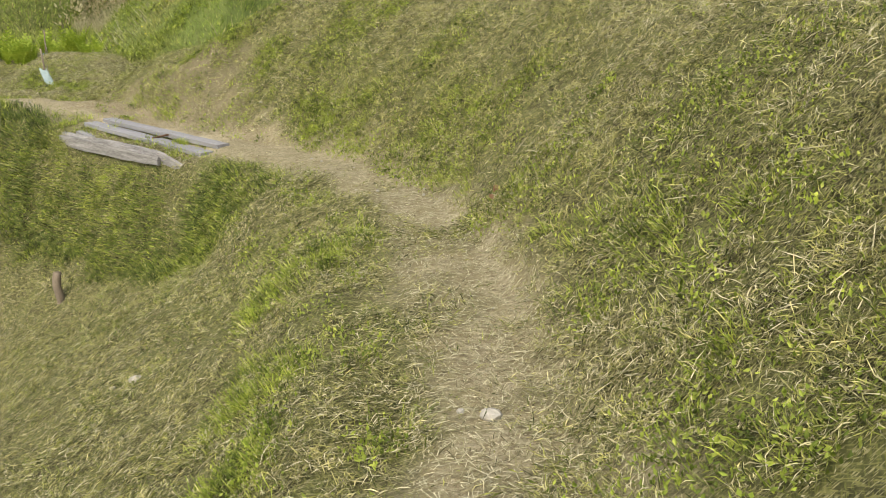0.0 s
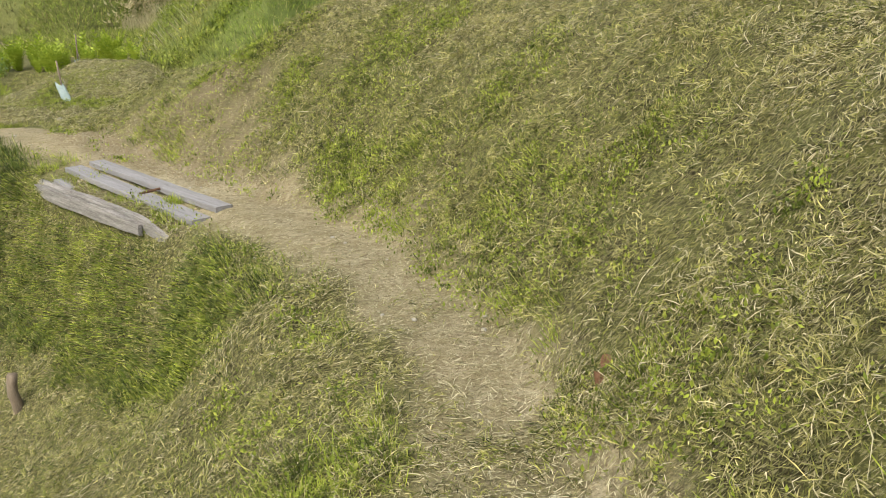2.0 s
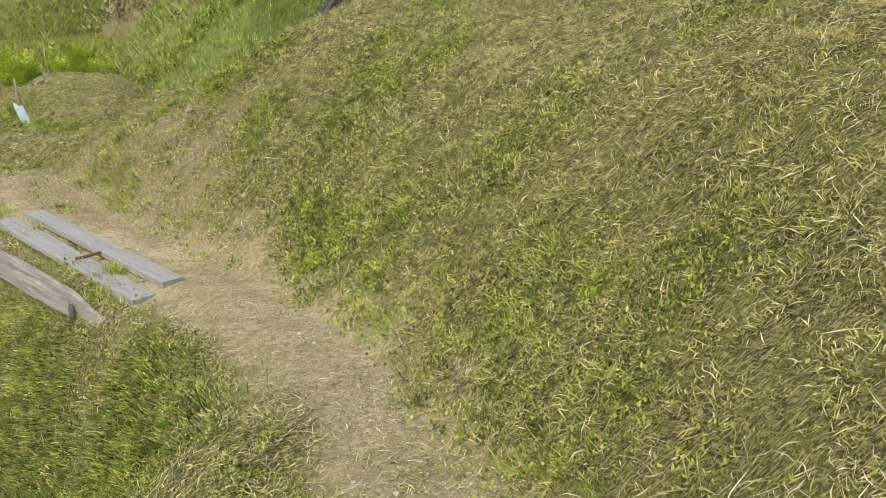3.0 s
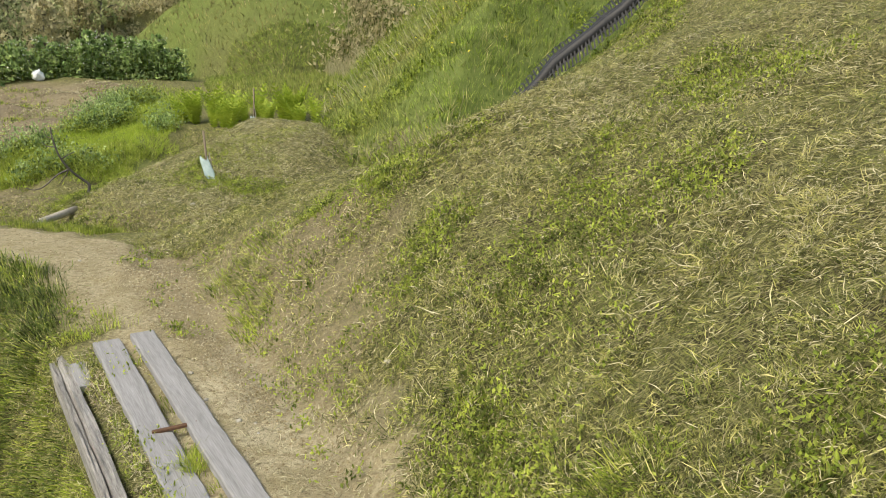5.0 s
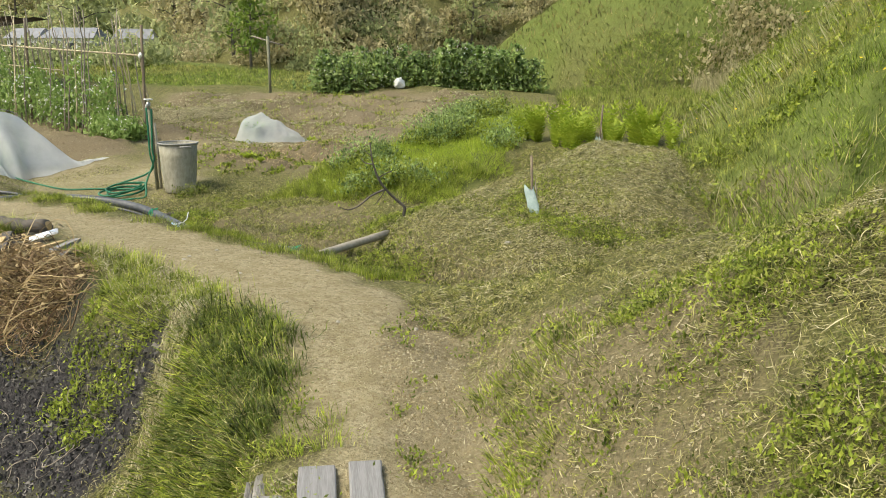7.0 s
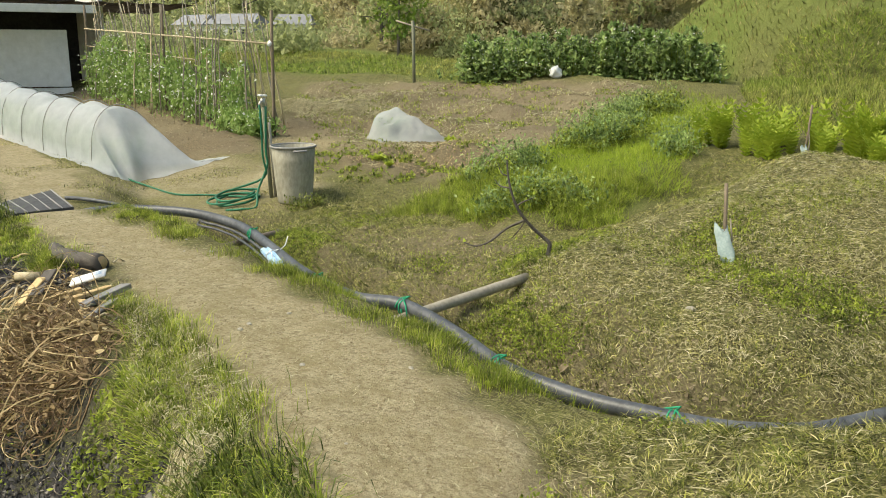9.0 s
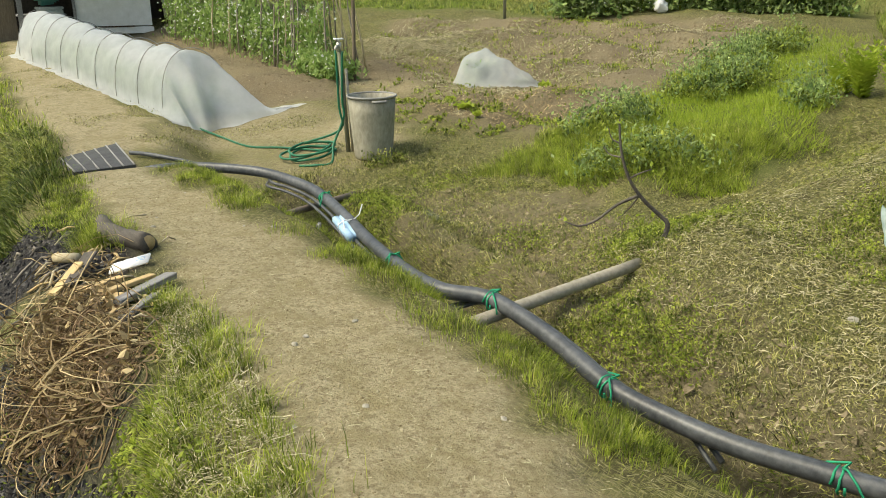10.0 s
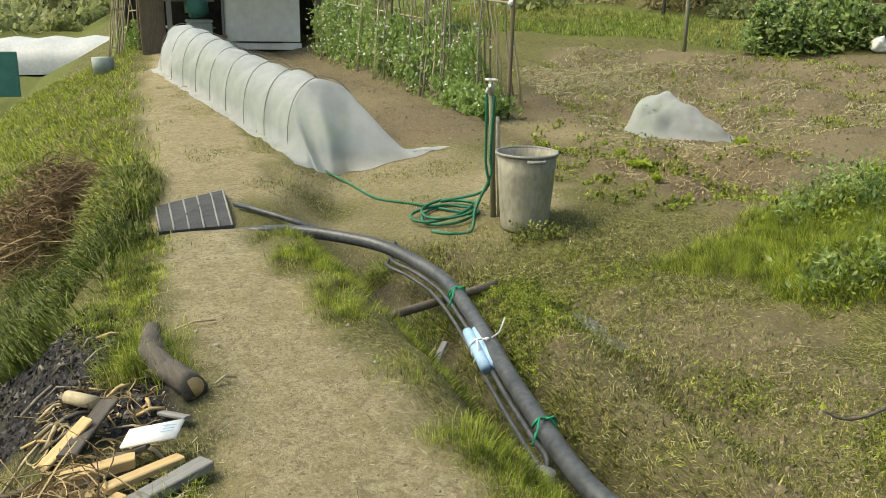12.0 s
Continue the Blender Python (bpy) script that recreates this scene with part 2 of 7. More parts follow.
def netting(name, holes):
    """Fine white insect net: part of the light goes straight through the holes."""
    m, t, b = material(name, 0.7, 0.0, 0.2)
    colour = ramp(t, noise_out(t, 5, 4, 0.6), [(0.3, (0.64, 0.69, 0.74)), (0.7, (0.80, 0.85, 0.90))])
    t.links.new(colour, b.inputs["Base Color"])
    tl = t.nodes.new("ShaderNodeBsdfTranslucent")
    t.links.new(colour, tl.inputs[0])
    tp = t.nodes.new("ShaderNodeBsdfTransparent")
    cloth, out = t.nodes.new("ShaderNodeMixShader"), t.nodes.new("ShaderNodeMixShader")
    cloth.inputs[0].default_value, out.inputs[0].default_value = 0.4, holes
    for a, z in ((b.outputs[0], cloth.inputs[1]), (tl.outputs[0], cloth.inputs[2]), (cloth.outputs[0], out.inputs[1]), (tp.outputs[0], out.inputs[2])):
        t.links.new(a, z)
    t.links.new(out.outputs[0], t.nodes["Material Output"].inputs[0])
    return m


NET = netting("white_insect_net", 0.42)
THIN_NET = netting("thin_white_net", 0.55)
WATER = material("muddy_water", 0.12, 0.0, 0.8)[0]
WATER.node_tree.nodes["Principled BSDF"].inputs["Base Color"].default_value = (0.13, 0.12, 0.095, 1)


# ---- the lie of the land ----
def smooth(a, b, x):
    t = np.clip((x - a) / (b - a), 0.0, 1.0)
    return t * t * (3.0 - 2.0 * t)


def spline(points, steps=12):
    """A smooth curve through a few control points."""
    p = np.array(points, float)
    p = np.vstack([2 * p[0] - p[1], p, 2 * p[-1] - p[-2]])
    out = []
    for i in range(1, len(p) - 2):
        for k in range(steps):
            t = k / steps
            out.append(0.5 * (2 * p[i] + (p[i + 1] - p[i - 1]) * t + (2 * p[i - 1] - 5 * p[i] + 4 * p[i + 1] - p[i + 2]) * t * t
                              + (3 * p[i] - p[i - 1] - 3 * p[i + 1] + p[i + 2]) * t ** 3))
    out.append(p[-2])
    return np.array(out)


# the footpath's middle line: x, y, height, width, shoulder, slope of the bank below it
FOOTPATH = spline([
    (0.25, -40.0, 0.0, 0.45, 0.50, 0.85), (0.22, -5.0, 0.22, 0.45, 0.50, 0.85), (0.20, 0.0, 0.40, 0.42, 0.50, 0.85),
    (0.13, 2.6, 0.49, 0.40, 0.52, 0.85), (-0.04, 3.9, 0.56, 0.38, 0.52, 0.85), (-0.24, 4.7, 0.60, 0.40, 0.50, 0.95),
    (-0.58, 5.4, 0.62, 0.46, 0.45, 1.1), (-1.25, 6.35, 0.635, 0.55, 0.42, 1.8), (-2.0, 7.1, 0.66, 0.6, 0.45, 2.4),
    (-2.75, 7.75, 0.74, 0.65, 0.47, 2.4), (-3.5, 8.25, 0.85, 0.75, 0.55, 2.0), (-4.5, 8.65, 0.89, 0.8, 0.6, 1.9),
    (-5.5, 8.85, 0.84, 0.75, 0.65, 1.6), (-6.6, 8.93, 0.81, 0.62, 0.72, 1.1), (-7.9, 8.93, 0.76, 0.58, 0.78, 0.9),
    (-8.9, 8.9, 0.74, 0.55, 0.66, 0.95), (-10.2, 8.85, 0.69, 0.5, 0.5, 1.4), (-11.2, 8.95, 0.64, 0.6, 0.5, 1.9),
    (-12.6, 9.2, 0.70, 0.9, 0.75, 1.5), (-15.0, 9.25, 0.74, 0.9, 0.8, 0.6), (-18.0, 9.4, 0.85, 0.9, 0.8, 0.6),
    (-26.0, 10.0, 1.1, 0.9, 0.9, 0.6), (-60.0, 12.0, 1.6, 1.0, 1.0, 0.5)])


def along(line, x, y):
    """For places x, y: the nearest place on a line (as a number of its points) and the distance to its right."""
    best = np.full(x.shape, 1e9)
    where, side = np.zeros(x.shape), np.zeros(x.shape)
    for i in range(len(line) - 1):
        ax, ay = line[i, :2]
        bx, by = line[i + 1, :2] - line[i, :2]
        t = np.clip(((x - ax) * bx + (y - ay) * by) / (bx * bx + by * by), 0, 1)
        far = np.hypot(x - ax - t * bx, y - ay - t * by)
        near = far < best
        best = np.where(near, far, best)
        where = np.where(near, i + t, where)
        side = np.where(near, np.sign((x - ax) * by - (y - ay) * bx), side)
    return where, best * side


def inside(points, x, y):
    """The distance from the rim of a region, positive within it."""
    p = np.array(points, float)
    best, within = np.full(x.shape, 1e9), np.zeros(x.shape, bool)
    for (ax, ay), (cx, cy) in zip(p, np.roll(p, -1, 0)):
        bx, by = cx - ax, cy - ay
        t = np.clip(((x - ax) * bx + (y - ay) * by) / (bx * bx + by * by), 0, 1)
        best = np.minimum(best, np.hypot(x - ax - t * bx, y - ay - t * by))
        if by:
            within ^= ((ay > y) != (cy > y)) & (x < ax + bx * (y - ay) / by)
    return np.where(within, best, -best)


FOOT = FOOTPATH[(FOOTPATH[:, 1] < 8.3) & (FOOTPATH[:, 0] > -3.55)]
SPUR = [(p[0] + 0.5 * p[3] - 0.08, p[1]) for p in FOOT]
NOSE = SPUR[:-1] + [(-3.3, 8.58), (-4.0, 8.98), (-4.05, 9.2), (-3.65, 9.75), (-3.2, 10.6), (-2.9, 11.5), (-2.3, 13.2), (-0.9, 16.2), (2.0, 22.0), (30.0, 40.0), (40.0, -40.0)]
SPUR = [p for p in SPUR if p[0] > -2.9] + [(-2.9, 8.35), (-2.95, 8.8), (-2.95, 9.75), (-2.7, 11.2), (-2.1, 13.2), (-0.7, 16.2), (2.2, 22.0), (30.0, 40.0), (40.0, -40.0)]
SLOPE_BEHIND = [(-7.5, 40.0), (-8.6, 25.0), (-8.2, 21.0), (-7.2, 18.2), (-6.1, 15.9), (-5.4, 14.4), (-4.7, 13.4), (-3.9, 12.4), (-3.2, 11.5), (-2.8, 11.8),
                (-2.2, 13.3), (-0.8, 16.3), (2.0, 22.3), (30.0, 41.0), (60.0, 90.0), (-6.0, 90.0)]
GRASS_KNOLL = [(-21.0, 40.0), (-18.2, 28.0), (-16.3, 24.0), (-15.4, 21.9), (-14.6, 21.0), (-12.8, 21.1), (-10.0, 21.3), (-4.0, 26.0), (0.0, 60.0)]
BUSH_HILL = [(-60.0, 60.0), (-42.0, 29.5), (-30.0, 22.8), (-22.5, 18.8), (-18.6, 19.4), (-17.8, 22.5), (-19.0, 27.0), (-15.0, 34.0), (-5.0, 60.0), (-10.0, 120.0), (-60.0, 120.0)]
WOOD_HILL = [(-130.0, 26.0), (-70.0, 27.0), (-48.0, 26.0), (-36.0, 27.0), (-26.0, 32.0), (0.0, 60.0), (60.0, 160.0), (-260.0, 160.0)]
FAR_HILL = [(-400.0, -160.0), (-150.0, -60.0), (-95.0, 0.0), (-85.0, 30.0), (-90.0, 60.0), (-90.0, 300.0), (-400.0, 300.0)]


def height(x, y):
    x, y = np.asarray(x, float), np.asarray(y, float)
    place, d = along(FOOTPATH, x, y)
    n = np.arange(len(FOOTPATH))
    zp, width, shoulder, steep = (np.interp(place, n, FOOTPATH[:, c]) for c in (2, 3, 4, 5))
    # the bank below the path
    e = np.maximum(-d - shoulder, 0.0)
    soft = np.where(e < 0.15, e * e / 0.3, e - 0.075)
    left = zp - 0.06 * smooth(0.25, 1.0, -d / shoulder) - steep * soft + np.maximum(soft - 0.35, 0) * (steep - 0.55)
    left = np.maximum(left, -1.6 + 1.3 * smooth(-10.0, -17.0, x))
    # the garden
    g = 0.5 + 0.12 * np.clip(y - 11.0, -1.0, 7.5) + 0.045 * np.clip(-10.5 - x, 0, 12)
    g = g + 0.29 * smooth(0.0, 0.85, inside([(-6.95, 10.85), (-5.9, 10.42), (-4.6, 10.32), (-3.9, 10.8), (-4.0, 12.4), (-5.0, 14.6), (-6.9, 14.8), (-6.5, 12.5)], x, y) + 0.2)
    g = g + 0.07 * smooth(-10.0, -8.6, x) - 0.12 * smooth(-10.0, -8.6, x) * smooth(12.4, 11.6, y)
    # a low berm beside the ditch, and a trough between bed and mound
    g = g + 0.15 * np.exp(-((y - 10.45) / 0.2) ** 2) * smooth(-9.4, -8.6, x) * smooth(-5.6, -6.6, x)
    g = g - 0.13 * np.exp(-((x + 7.15) / 0.3) ** 2) * smooth(11.6, 12.3, y) * smooth(15.0, 14.0, y)
    spur = inside(NOSE, x, y)
    rise, low = np.maximum(inside(SPUR, x, y), 0.0), np.maximum(spur, 0.0)
    blend = smooth(0.22, 0.78, d - 0.5 * width) * smooth(0.0, -0.5, spur)
    right = zp * (1 - blend) + g * blend
    middle = np.interp(x, [-11.0, -5.2, -4.4, -3.9, -3.3], [9.95, 10.0, 10.2, 10.6, 11.1]) + 0.05 * np.sin(x * 1.3)
    ditch = np.exp(-((y - middle) / 0.26) ** 2) * smooth(-3.2, -3.9, x) * smooth(-10.9, -10.0, x)
    right = right - 0.19 * ditch
    back = np.maximum(inside(SLOPE_BEHIND, x, y), 0.0)
    soften = np.sqrt(rise * rise + 0.0016) - 0.04
    main = np.where(soften < 1.0, 0.95 * soften, 0.95 + 0.58 * (soften - 1.0) - 0.2 * np.maximum(soften - 1.5, 0))
    main = main - 0.06 * smooth(6.4, 7.4, y) * smooth(0.7, 1.1, rise) + 0.10 * smooth(5.0, 4.0, y) * smooth(0.35, 0.9, rise)
    low = 0.8 * (np.sqrt(low * low + 0.01) - 0.1)
    low = 0.45 * (1 - np.exp(-low / 0.45))
    right = right + 0.5 * (main + low + np.sqrt((main - low) ** 2 + 0.02))  - 0.0707 * (spur > -0.3) * smooth(-0.3, 0.0, spur) - 0.0707 * (1 - smooth(-0.3, 0.0, spur))
    right = right + 0.8 * (np.sqrt(back * back + 0.02) - 0.1414)
    # the shoulder behind the crest
    right = right + 0.5 * np.exp(-((x + 0.5) / 0.95) ** 2 - ((y - 11.4) / 1.1) ** 2)
    # the blunt nose of the spur
    right = right + 0.17 * np.exp(-((x + 2.75) / 0.6) ** 2 - ((y - 9.1) / 0.9) ** 2) * smooth(0.0, 0.3, d - 0.5 * width)
    for region, slope, top in ((GRASS_KNOLL, 1.1, 9.0), (BUSH_HILL, 0.9, 16.0), (WOOD_HILL, 0.5, 40.0)):
        up = slope * np.maximum(inside(region, x, y), 0.0)
        right = np.maximum(right, 1.3 + top * (1 - np.exp(-up / top)) - 0.3 * (up <= 0) - 50.0 * (up <= 0))
    out = np.where(d < 0, left, right)
    up = 0.35 * np.maximum(inside(FAR_HILL, x, y), 0.0)
    return np.maximum(out, np.where(up > 0, 40.0 * (1 - np.exp(-up / 40.0)) - 0.5, -50.0))


def value_noise(x, y, size, seed=0):
    """Smooth random relief of about -1 to 1 with bumps of the given size."""
    rng = np.random.RandomState(seed)
    table = rng.rand(256, 256) * 2 - 1
    u, v = np.asarray(x) / size + 1000.0, np.asarray(y) / size + 1000.0
    i, j = np.floor(u).astype(int), np.floor(v).astype(int)
    a, b = u - i, v - j
    a, b = a * a * (3 - 2 * a), b * b * (3 - 2 * b)
    pick = lambda p, q: table[p % 256, q % 256]
    return (pick(i, j) * (1 - a) + pick(i + 1, j) * a) * (1 - b) + (pick(i, j + 1) * (1 - a) + pick(i + 1, j + 1) * a) * b


TILLED = [[(-12.2, 12.0), (-9.9, 12.6), (-8.6, 12.1), (-10.2, 15.5), (-11.5, 18.5), (-15.0, 17.2), (-17.0, 15.2), (-14.3, 12.9)],
          [(-13.3, 11.1), (-12.6, 11.9), (-14.3, 12.9), (-21.5, 12.3), (-21.5, 10.7)],
          [(-8.9, 10.7), (-7.2, 10.5), (-5.0, 10.3), (-4.0, 10.7), (-6.6, 10.95), (-7.0, 11.6), (-8.7, 11.4)]]
CHARRED = [[(-4.82, 8.08), (-4.62, 7.78), (-4.9, 7.4), (-5.5, 7.15), (-6.3, 6.9), (-7.4, 7.0), (-7.3, 7.8), (-6.0, 7.92), (-5.5, 8.02)], [(-7.5, 8.05), (-7.4, 8.45), (-8.2, 8.45), (-9.0, 8.15), (-8.8, 7.75), (-7.8, 7.8)]]
GREEN_BED = [(-9.0, 11.75), (-7.6, 11.9), (-6.9, 12.5), (-7.3, 14.2), (-8.2, 15.6), (-9.8, 18.2), (-11.0, 18.0), (-10.6, 16.3), (-9.9, 14.4), (-9.4, 13.0)]


def graded(stops):
    """Grid lines: (place, spacing) pairs."""
    out = [stops[0][0]]
    for (a, step), (b, after) in zip(stops, stops[1:]):
        here = a
        while here < b - 1e-6:
            share = (here - a) / (b - a)
            here = min(here + step + (after - step) * share, b)
            out.append(here)
    return np.array(out)


GX = graded([(-400, 30), (-60, 4), (-25, 0.5), (-14, 0.14), (-9, 0.05), (2.2, 0.05), (4, 0.3), (30, 5), (120, 30)])
GY = graded([(-200, 30), (-10, 1.2), (0.5, 0.06), (10.8, 0.05), (15, 0.14), (22, 0.4), (45, 2), (120, 12), (300, 40)])
XX, YY = np.meshgrid(GX, GY, indexing="ij")
ZZ = height(XX, YY)
WHERE, SIDE = along(FOOTPATH, XX, YY)
HALF = 0.5 * np.interp(WHERE, np.arange(len(FOOTPATH)), FOOTPATH[:, 3])
ragged = 0.10 * value_noise(XX, YY, 0.35, 1) + 0.06 * value_noise(XX, YY, 0.12, 2)
WORN = 1 - smooth(-0.06, 0.16, np.abs(SIDE) - HALF + ragged)
BARE = [(-1.35, 6.75), (-1.62, 7.25), (-1.66, 7.65), (-1.85, 8.1), (-2.15, 8.42), (-2.7, 8.62), (-3.3, 8.82), (-4.0, 9.0), (-3.6, 8.3), (-2.4, 7.4)]
foot_soil = smooth(-0.12, 0.16, inside(BARE, XX, YY) + 0.13 * value_noise(XX, YY, 0.3, 12) + 0.09 * value_noise(XX, YY, 0.11, 16))
thin = np.clip(0.75 + 0.5 * value_noise(XX, YY, 0.22, 17), 0, 1)
WORN = np.clip(np.maximum(WORN, 0.48 * foot_soil * thin), 0, 1)
WORN = WORN * (1 - 0.45 * smooth(5.5, 3.5, YY) * smooth(-0.1, 0.5, value_noise(XX, YY, 0.25, 18) + 0.6 * value_noise(XX, YY, 0.08, 19)))
yard = smooth(-0.2, 0.5, inside([(-11.4, 8.7), (-10.9, 9.5), (-9.6, 10.6), (-10.2, 12.2), (-12.6, 12.0), (-13.4, 11.0), (-13.2, 9.9), (-21.0, 9.8), (-21.0, 8.4), (-13.0, 8.5)], XX, YY))
WORN = np.clip(np.maximum(WORN, yard * (0.35 + 0.7 * value_noise(XX, YY, 0.5, 5))), 0, 1)
TILL = np.max([share * smooth(-0.25, 0.25, inside(p, XX, YY) + 0.2 * value_noise(XX, YY, 0.4, 3)) for p, share in zip(TILLED, (1, 1, 0.6))], 0)
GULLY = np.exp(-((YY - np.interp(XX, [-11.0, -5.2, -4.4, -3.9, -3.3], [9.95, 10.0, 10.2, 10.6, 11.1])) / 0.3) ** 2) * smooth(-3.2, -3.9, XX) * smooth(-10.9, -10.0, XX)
strip = along(np.array(((-13.4, 12.6), (-12.3, 13.0), (-11.2, 13.5), (-10.95, 14.2), (-11.0, 15.3), (-11.15, 16.8))), XX, YY)[1]
WORN = np.maximum(WORN, 0.75 * smooth(0.38, 0.1, np.abs(strip) + 0.12 * value_noise(XX, YY, 0.3, 25)))
TILL = np.maximum(TILL * (1 - 0.6 * smooth(0.35, 0.1, np.abs(strip))), 0.9 * GULLY)
TILL = np.maximum(TILL, 0.9 * smooth(-0.2, 0.3, inside([(-9.9, 12.2), (-9.5, 13.2), (-10.3, 14.6), (-10.6, 16.5), (-10.9, 13.4), (-11.3, 12.6)], XX, YY)))
MULCH = [(-16.2, 14.0), (-13.9, 13.4), (-13.2, 14.4), (-14.2, 15.4), (-15.6, 15.2)]
straw_bed = smooth(-0.1, 0.4, inside(MULCH, XX, YY) + 0.3 * value_noise(XX, YY, 0.4, 27))
WORN, TILL = np.maximum(WORN, 0.7 * straw_bed), TILL * (1 - 0.6 * straw_bed)
TROUGH = [(-4.6, 13.3), (-4.2, 12.3), (-3.6, 12.2), (-3.3, 12.7), (-3.9, 13.6)]
TILL = np.maximum(TILL, 0.8 * smooth(-0.2, 0.3, inside(TROUGH, XX, YY) + 0.2 * value_noise(XX, YY, 0.3, 26)))
TILL = np.maximum(TILL, 0.55 * foot_soil)
damp = smooth(-0.3, 0.2, inside([(-10.2, 10.2), (-4.6, 10.2), (-4.4, 10.6), (-6.3, 10.7), (-7.0, 11.3), (-7.2, 12.6), (-7.6, 11.9), (-9.2, 11.6), (-10.0, 11.8)], XX, YY))
TILL = np.maximum(TILL, 0.75 * damp * smooth(0.0, 0.45, value_noise(XX, YY, 0.6, 13) + 0.6 * value_noise(XX, YY, 0.2, 14) + 0.35 * smooth(11.4, 10.6, YY)))
CHAR_DITCH = np.max([smooth(-0.2, 0.25, inside(p, XX, YY) + 0.3 * value_noise(XX, YY, 0.3, 4)) for p in CHARRED], 0)
# the ditch trough is darkened with part of the burnt ground's colour
CHAR_DITCH = np.maximum(CHAR_DITCH, 0.4 * GULLY)
LUSH = np.maximum(smooth(-0.3, 0.3, inside(SLOPE_BEHIND, XX, YY)), 0.8 * smooth(0.1, 0.5, inside(GREEN_BED, XX, YY) + 0.2 * value_noise(XX, YY, 0.3, 15)))
LUSH = np.maximum(LUSH, (SIDE < -2.5) * 0.6)
LUSH = np.maximum(LUSH, smooth(20, 24, YY))
LUSH = np.maximum(LUSH, smooth(-0.3, 0.3, inside([(-11.6, 20.4), (-12.6, 20.2), (-15.2, 17.2), (-17.4, 16.7), (-20.0, 15.5), (-27.0, 15.2), (-40.0, 14.0), (-60.0, 30.0), (-20.0, 40.0)], XX, YY)))
LUSH = LUSH * (1 - 0.95 * smooth(-0.5, 0.5, inside(BUSH_HILL, XX, YY)) * (inside(GRASS_KNOLL, XX, YY) < 0)) * (1 - 0.9 * smooth(-0.5, 0.5, inside(WOOD_HILL, XX, YY)) * (inside(GRASS_KNOLL, XX, YY) < 0))
# the hollow of the bank below the bend is rounded
soft_z = ZZ.copy()
for _ in range(50):
    soft_z[1:-1, 1:-1] = 0.25 * (soft_z[:-2, 1:-1] + soft_z[2:, 1:-1] + soft_z[1:-1, :-2] + soft_z[1:-1, 2:])
hollow = smooth(-0.9, -1.5, SIDE) * smooth(-5.6, -4.6, XX) * smooth(0.5, 1.5, YY) * smooth(7.4, 6.6, YY)
ZZ = ZZ * (1 - hollow) + soft_z * hollow
# the verge dips where the pipe enters the ditch
ZZ = ZZ - 0.15 * np.exp(-((XX + 3.6) / 0.4) ** 2 - ((YY - 9.85) / 0.3) ** 2)
near = smooth(30, 18, np.hypot(XX + 6, YY - 8))
bumps = 0.030 * value_noise(XX, YY, 0.45, 7) + 0.022 * value_noise(XX, YY, 0.17, 8) + 0.05 * value_noise(XX, YY, 1.3, 6)
clods = 0.03 * value_noise(XX, YY, 0.16, 9) + 0.02 * value_noise(XX, YY, 0.09, 10) + 0.045 * np.sin((YY - 0.12 * XX) * 5.2 + 0.8 * value_noise(XX, YY, 1.1, 23)) + 0.05 * value_noise(XX, YY, 0.5, 24)
ZZ = ZZ + near * bumps * (1 - 0.75 * WORN) + near * clods * TILL + near * 0.02 * CHAR_DITCH * value_noise(XX, YY, 0.1, 11)


def ground_z(x, y):
    """The height of the ground sheet at places."""
    x, y = np.asarray(x, float), np.asarray(y, float)
    i = np.clip(np.searchsorted(GX, x) - 1, 0, len(GX) - 2)
    j = np.clip(np.searchsorted(GY, y) - 1, 0, len(GY) - 2)
    a, b = (x - GX[i]) / (GX[i + 1] - GX[i]), (y - GY[j]) / (GY[j + 1] - GY[j])
    return (ZZ[i, j] * (1 - a) + ZZ[i + 1, j] * a) * (1 - b) + (ZZ[i, j + 1] * (1 - a) + ZZ[i + 1, j + 1] * a) * b


def field_at(field, x, y):
    i = np.clip(np.searchsorted(GX, x), 0, len(GX) - 1)
    j = np.clip(np.searchsorted(GY, y), 0, len(GY) - 1)
    return field[i, j]


def raw_mesh(name, verts, faces, mat, smooth_faces=False):
    """A mesh from arrays: faces all with the same number of corners, or a list of such arrays."""
    blocks = faces if isinstance(faces, list) else [faces]
    me = bpy.data.meshes.new(name)
    loops = np.concatenate([b.ravel() for b in blocks]).astype(np.int32)
    sizes = np.concatenate([np.full(len(b), b.shape[1]) for b in blocks]).astype(np.int32)
    starts = np.concatenate([[0], np.cumsum(sizes)[:-1]]).astype(np.int32)
    me.vertices.add(len(verts))
    me.vertices.foreach_set("co", np.asarray(verts, np.float32).ravel())
    me.loops.add(len(loops))
    me.loops.foreach_set("vertex_index", loops)
    me.polygons.add(len(sizes))
    me.polygons.foreach_set("loop_start", starts)
    me.update(calc_edges=True)
    me.validate()
    me.polygons.foreach_set("use_smooth", np.full(len(me.polygons), smooth_faces))
    me.materials.append(mat)
    return me


def grid_faces(n, m):
    i, j = np.meshgrid(np.arange(n - 1), np.arange(m - 1), indexing="ij")
    a = (i * m + j).ravel()
    return np.stack([a, a + m, a + m + 1, a + 1], 1)


ground_mesh = raw_mesh("ground", np.stack([XX, YY, ZZ], -1).reshape(-1, 3), grid_faces(len(GX), len(GY)), GROUND, True)
# the charred layer also holds the darkening of the ditch trough
for mask_name, mask in (("worn", WORN), ("tilled", TILL), ("charred", CHAR_DITCH), ("lush", LUSH)):
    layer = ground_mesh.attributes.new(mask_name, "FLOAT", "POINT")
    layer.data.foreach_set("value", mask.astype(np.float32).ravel())
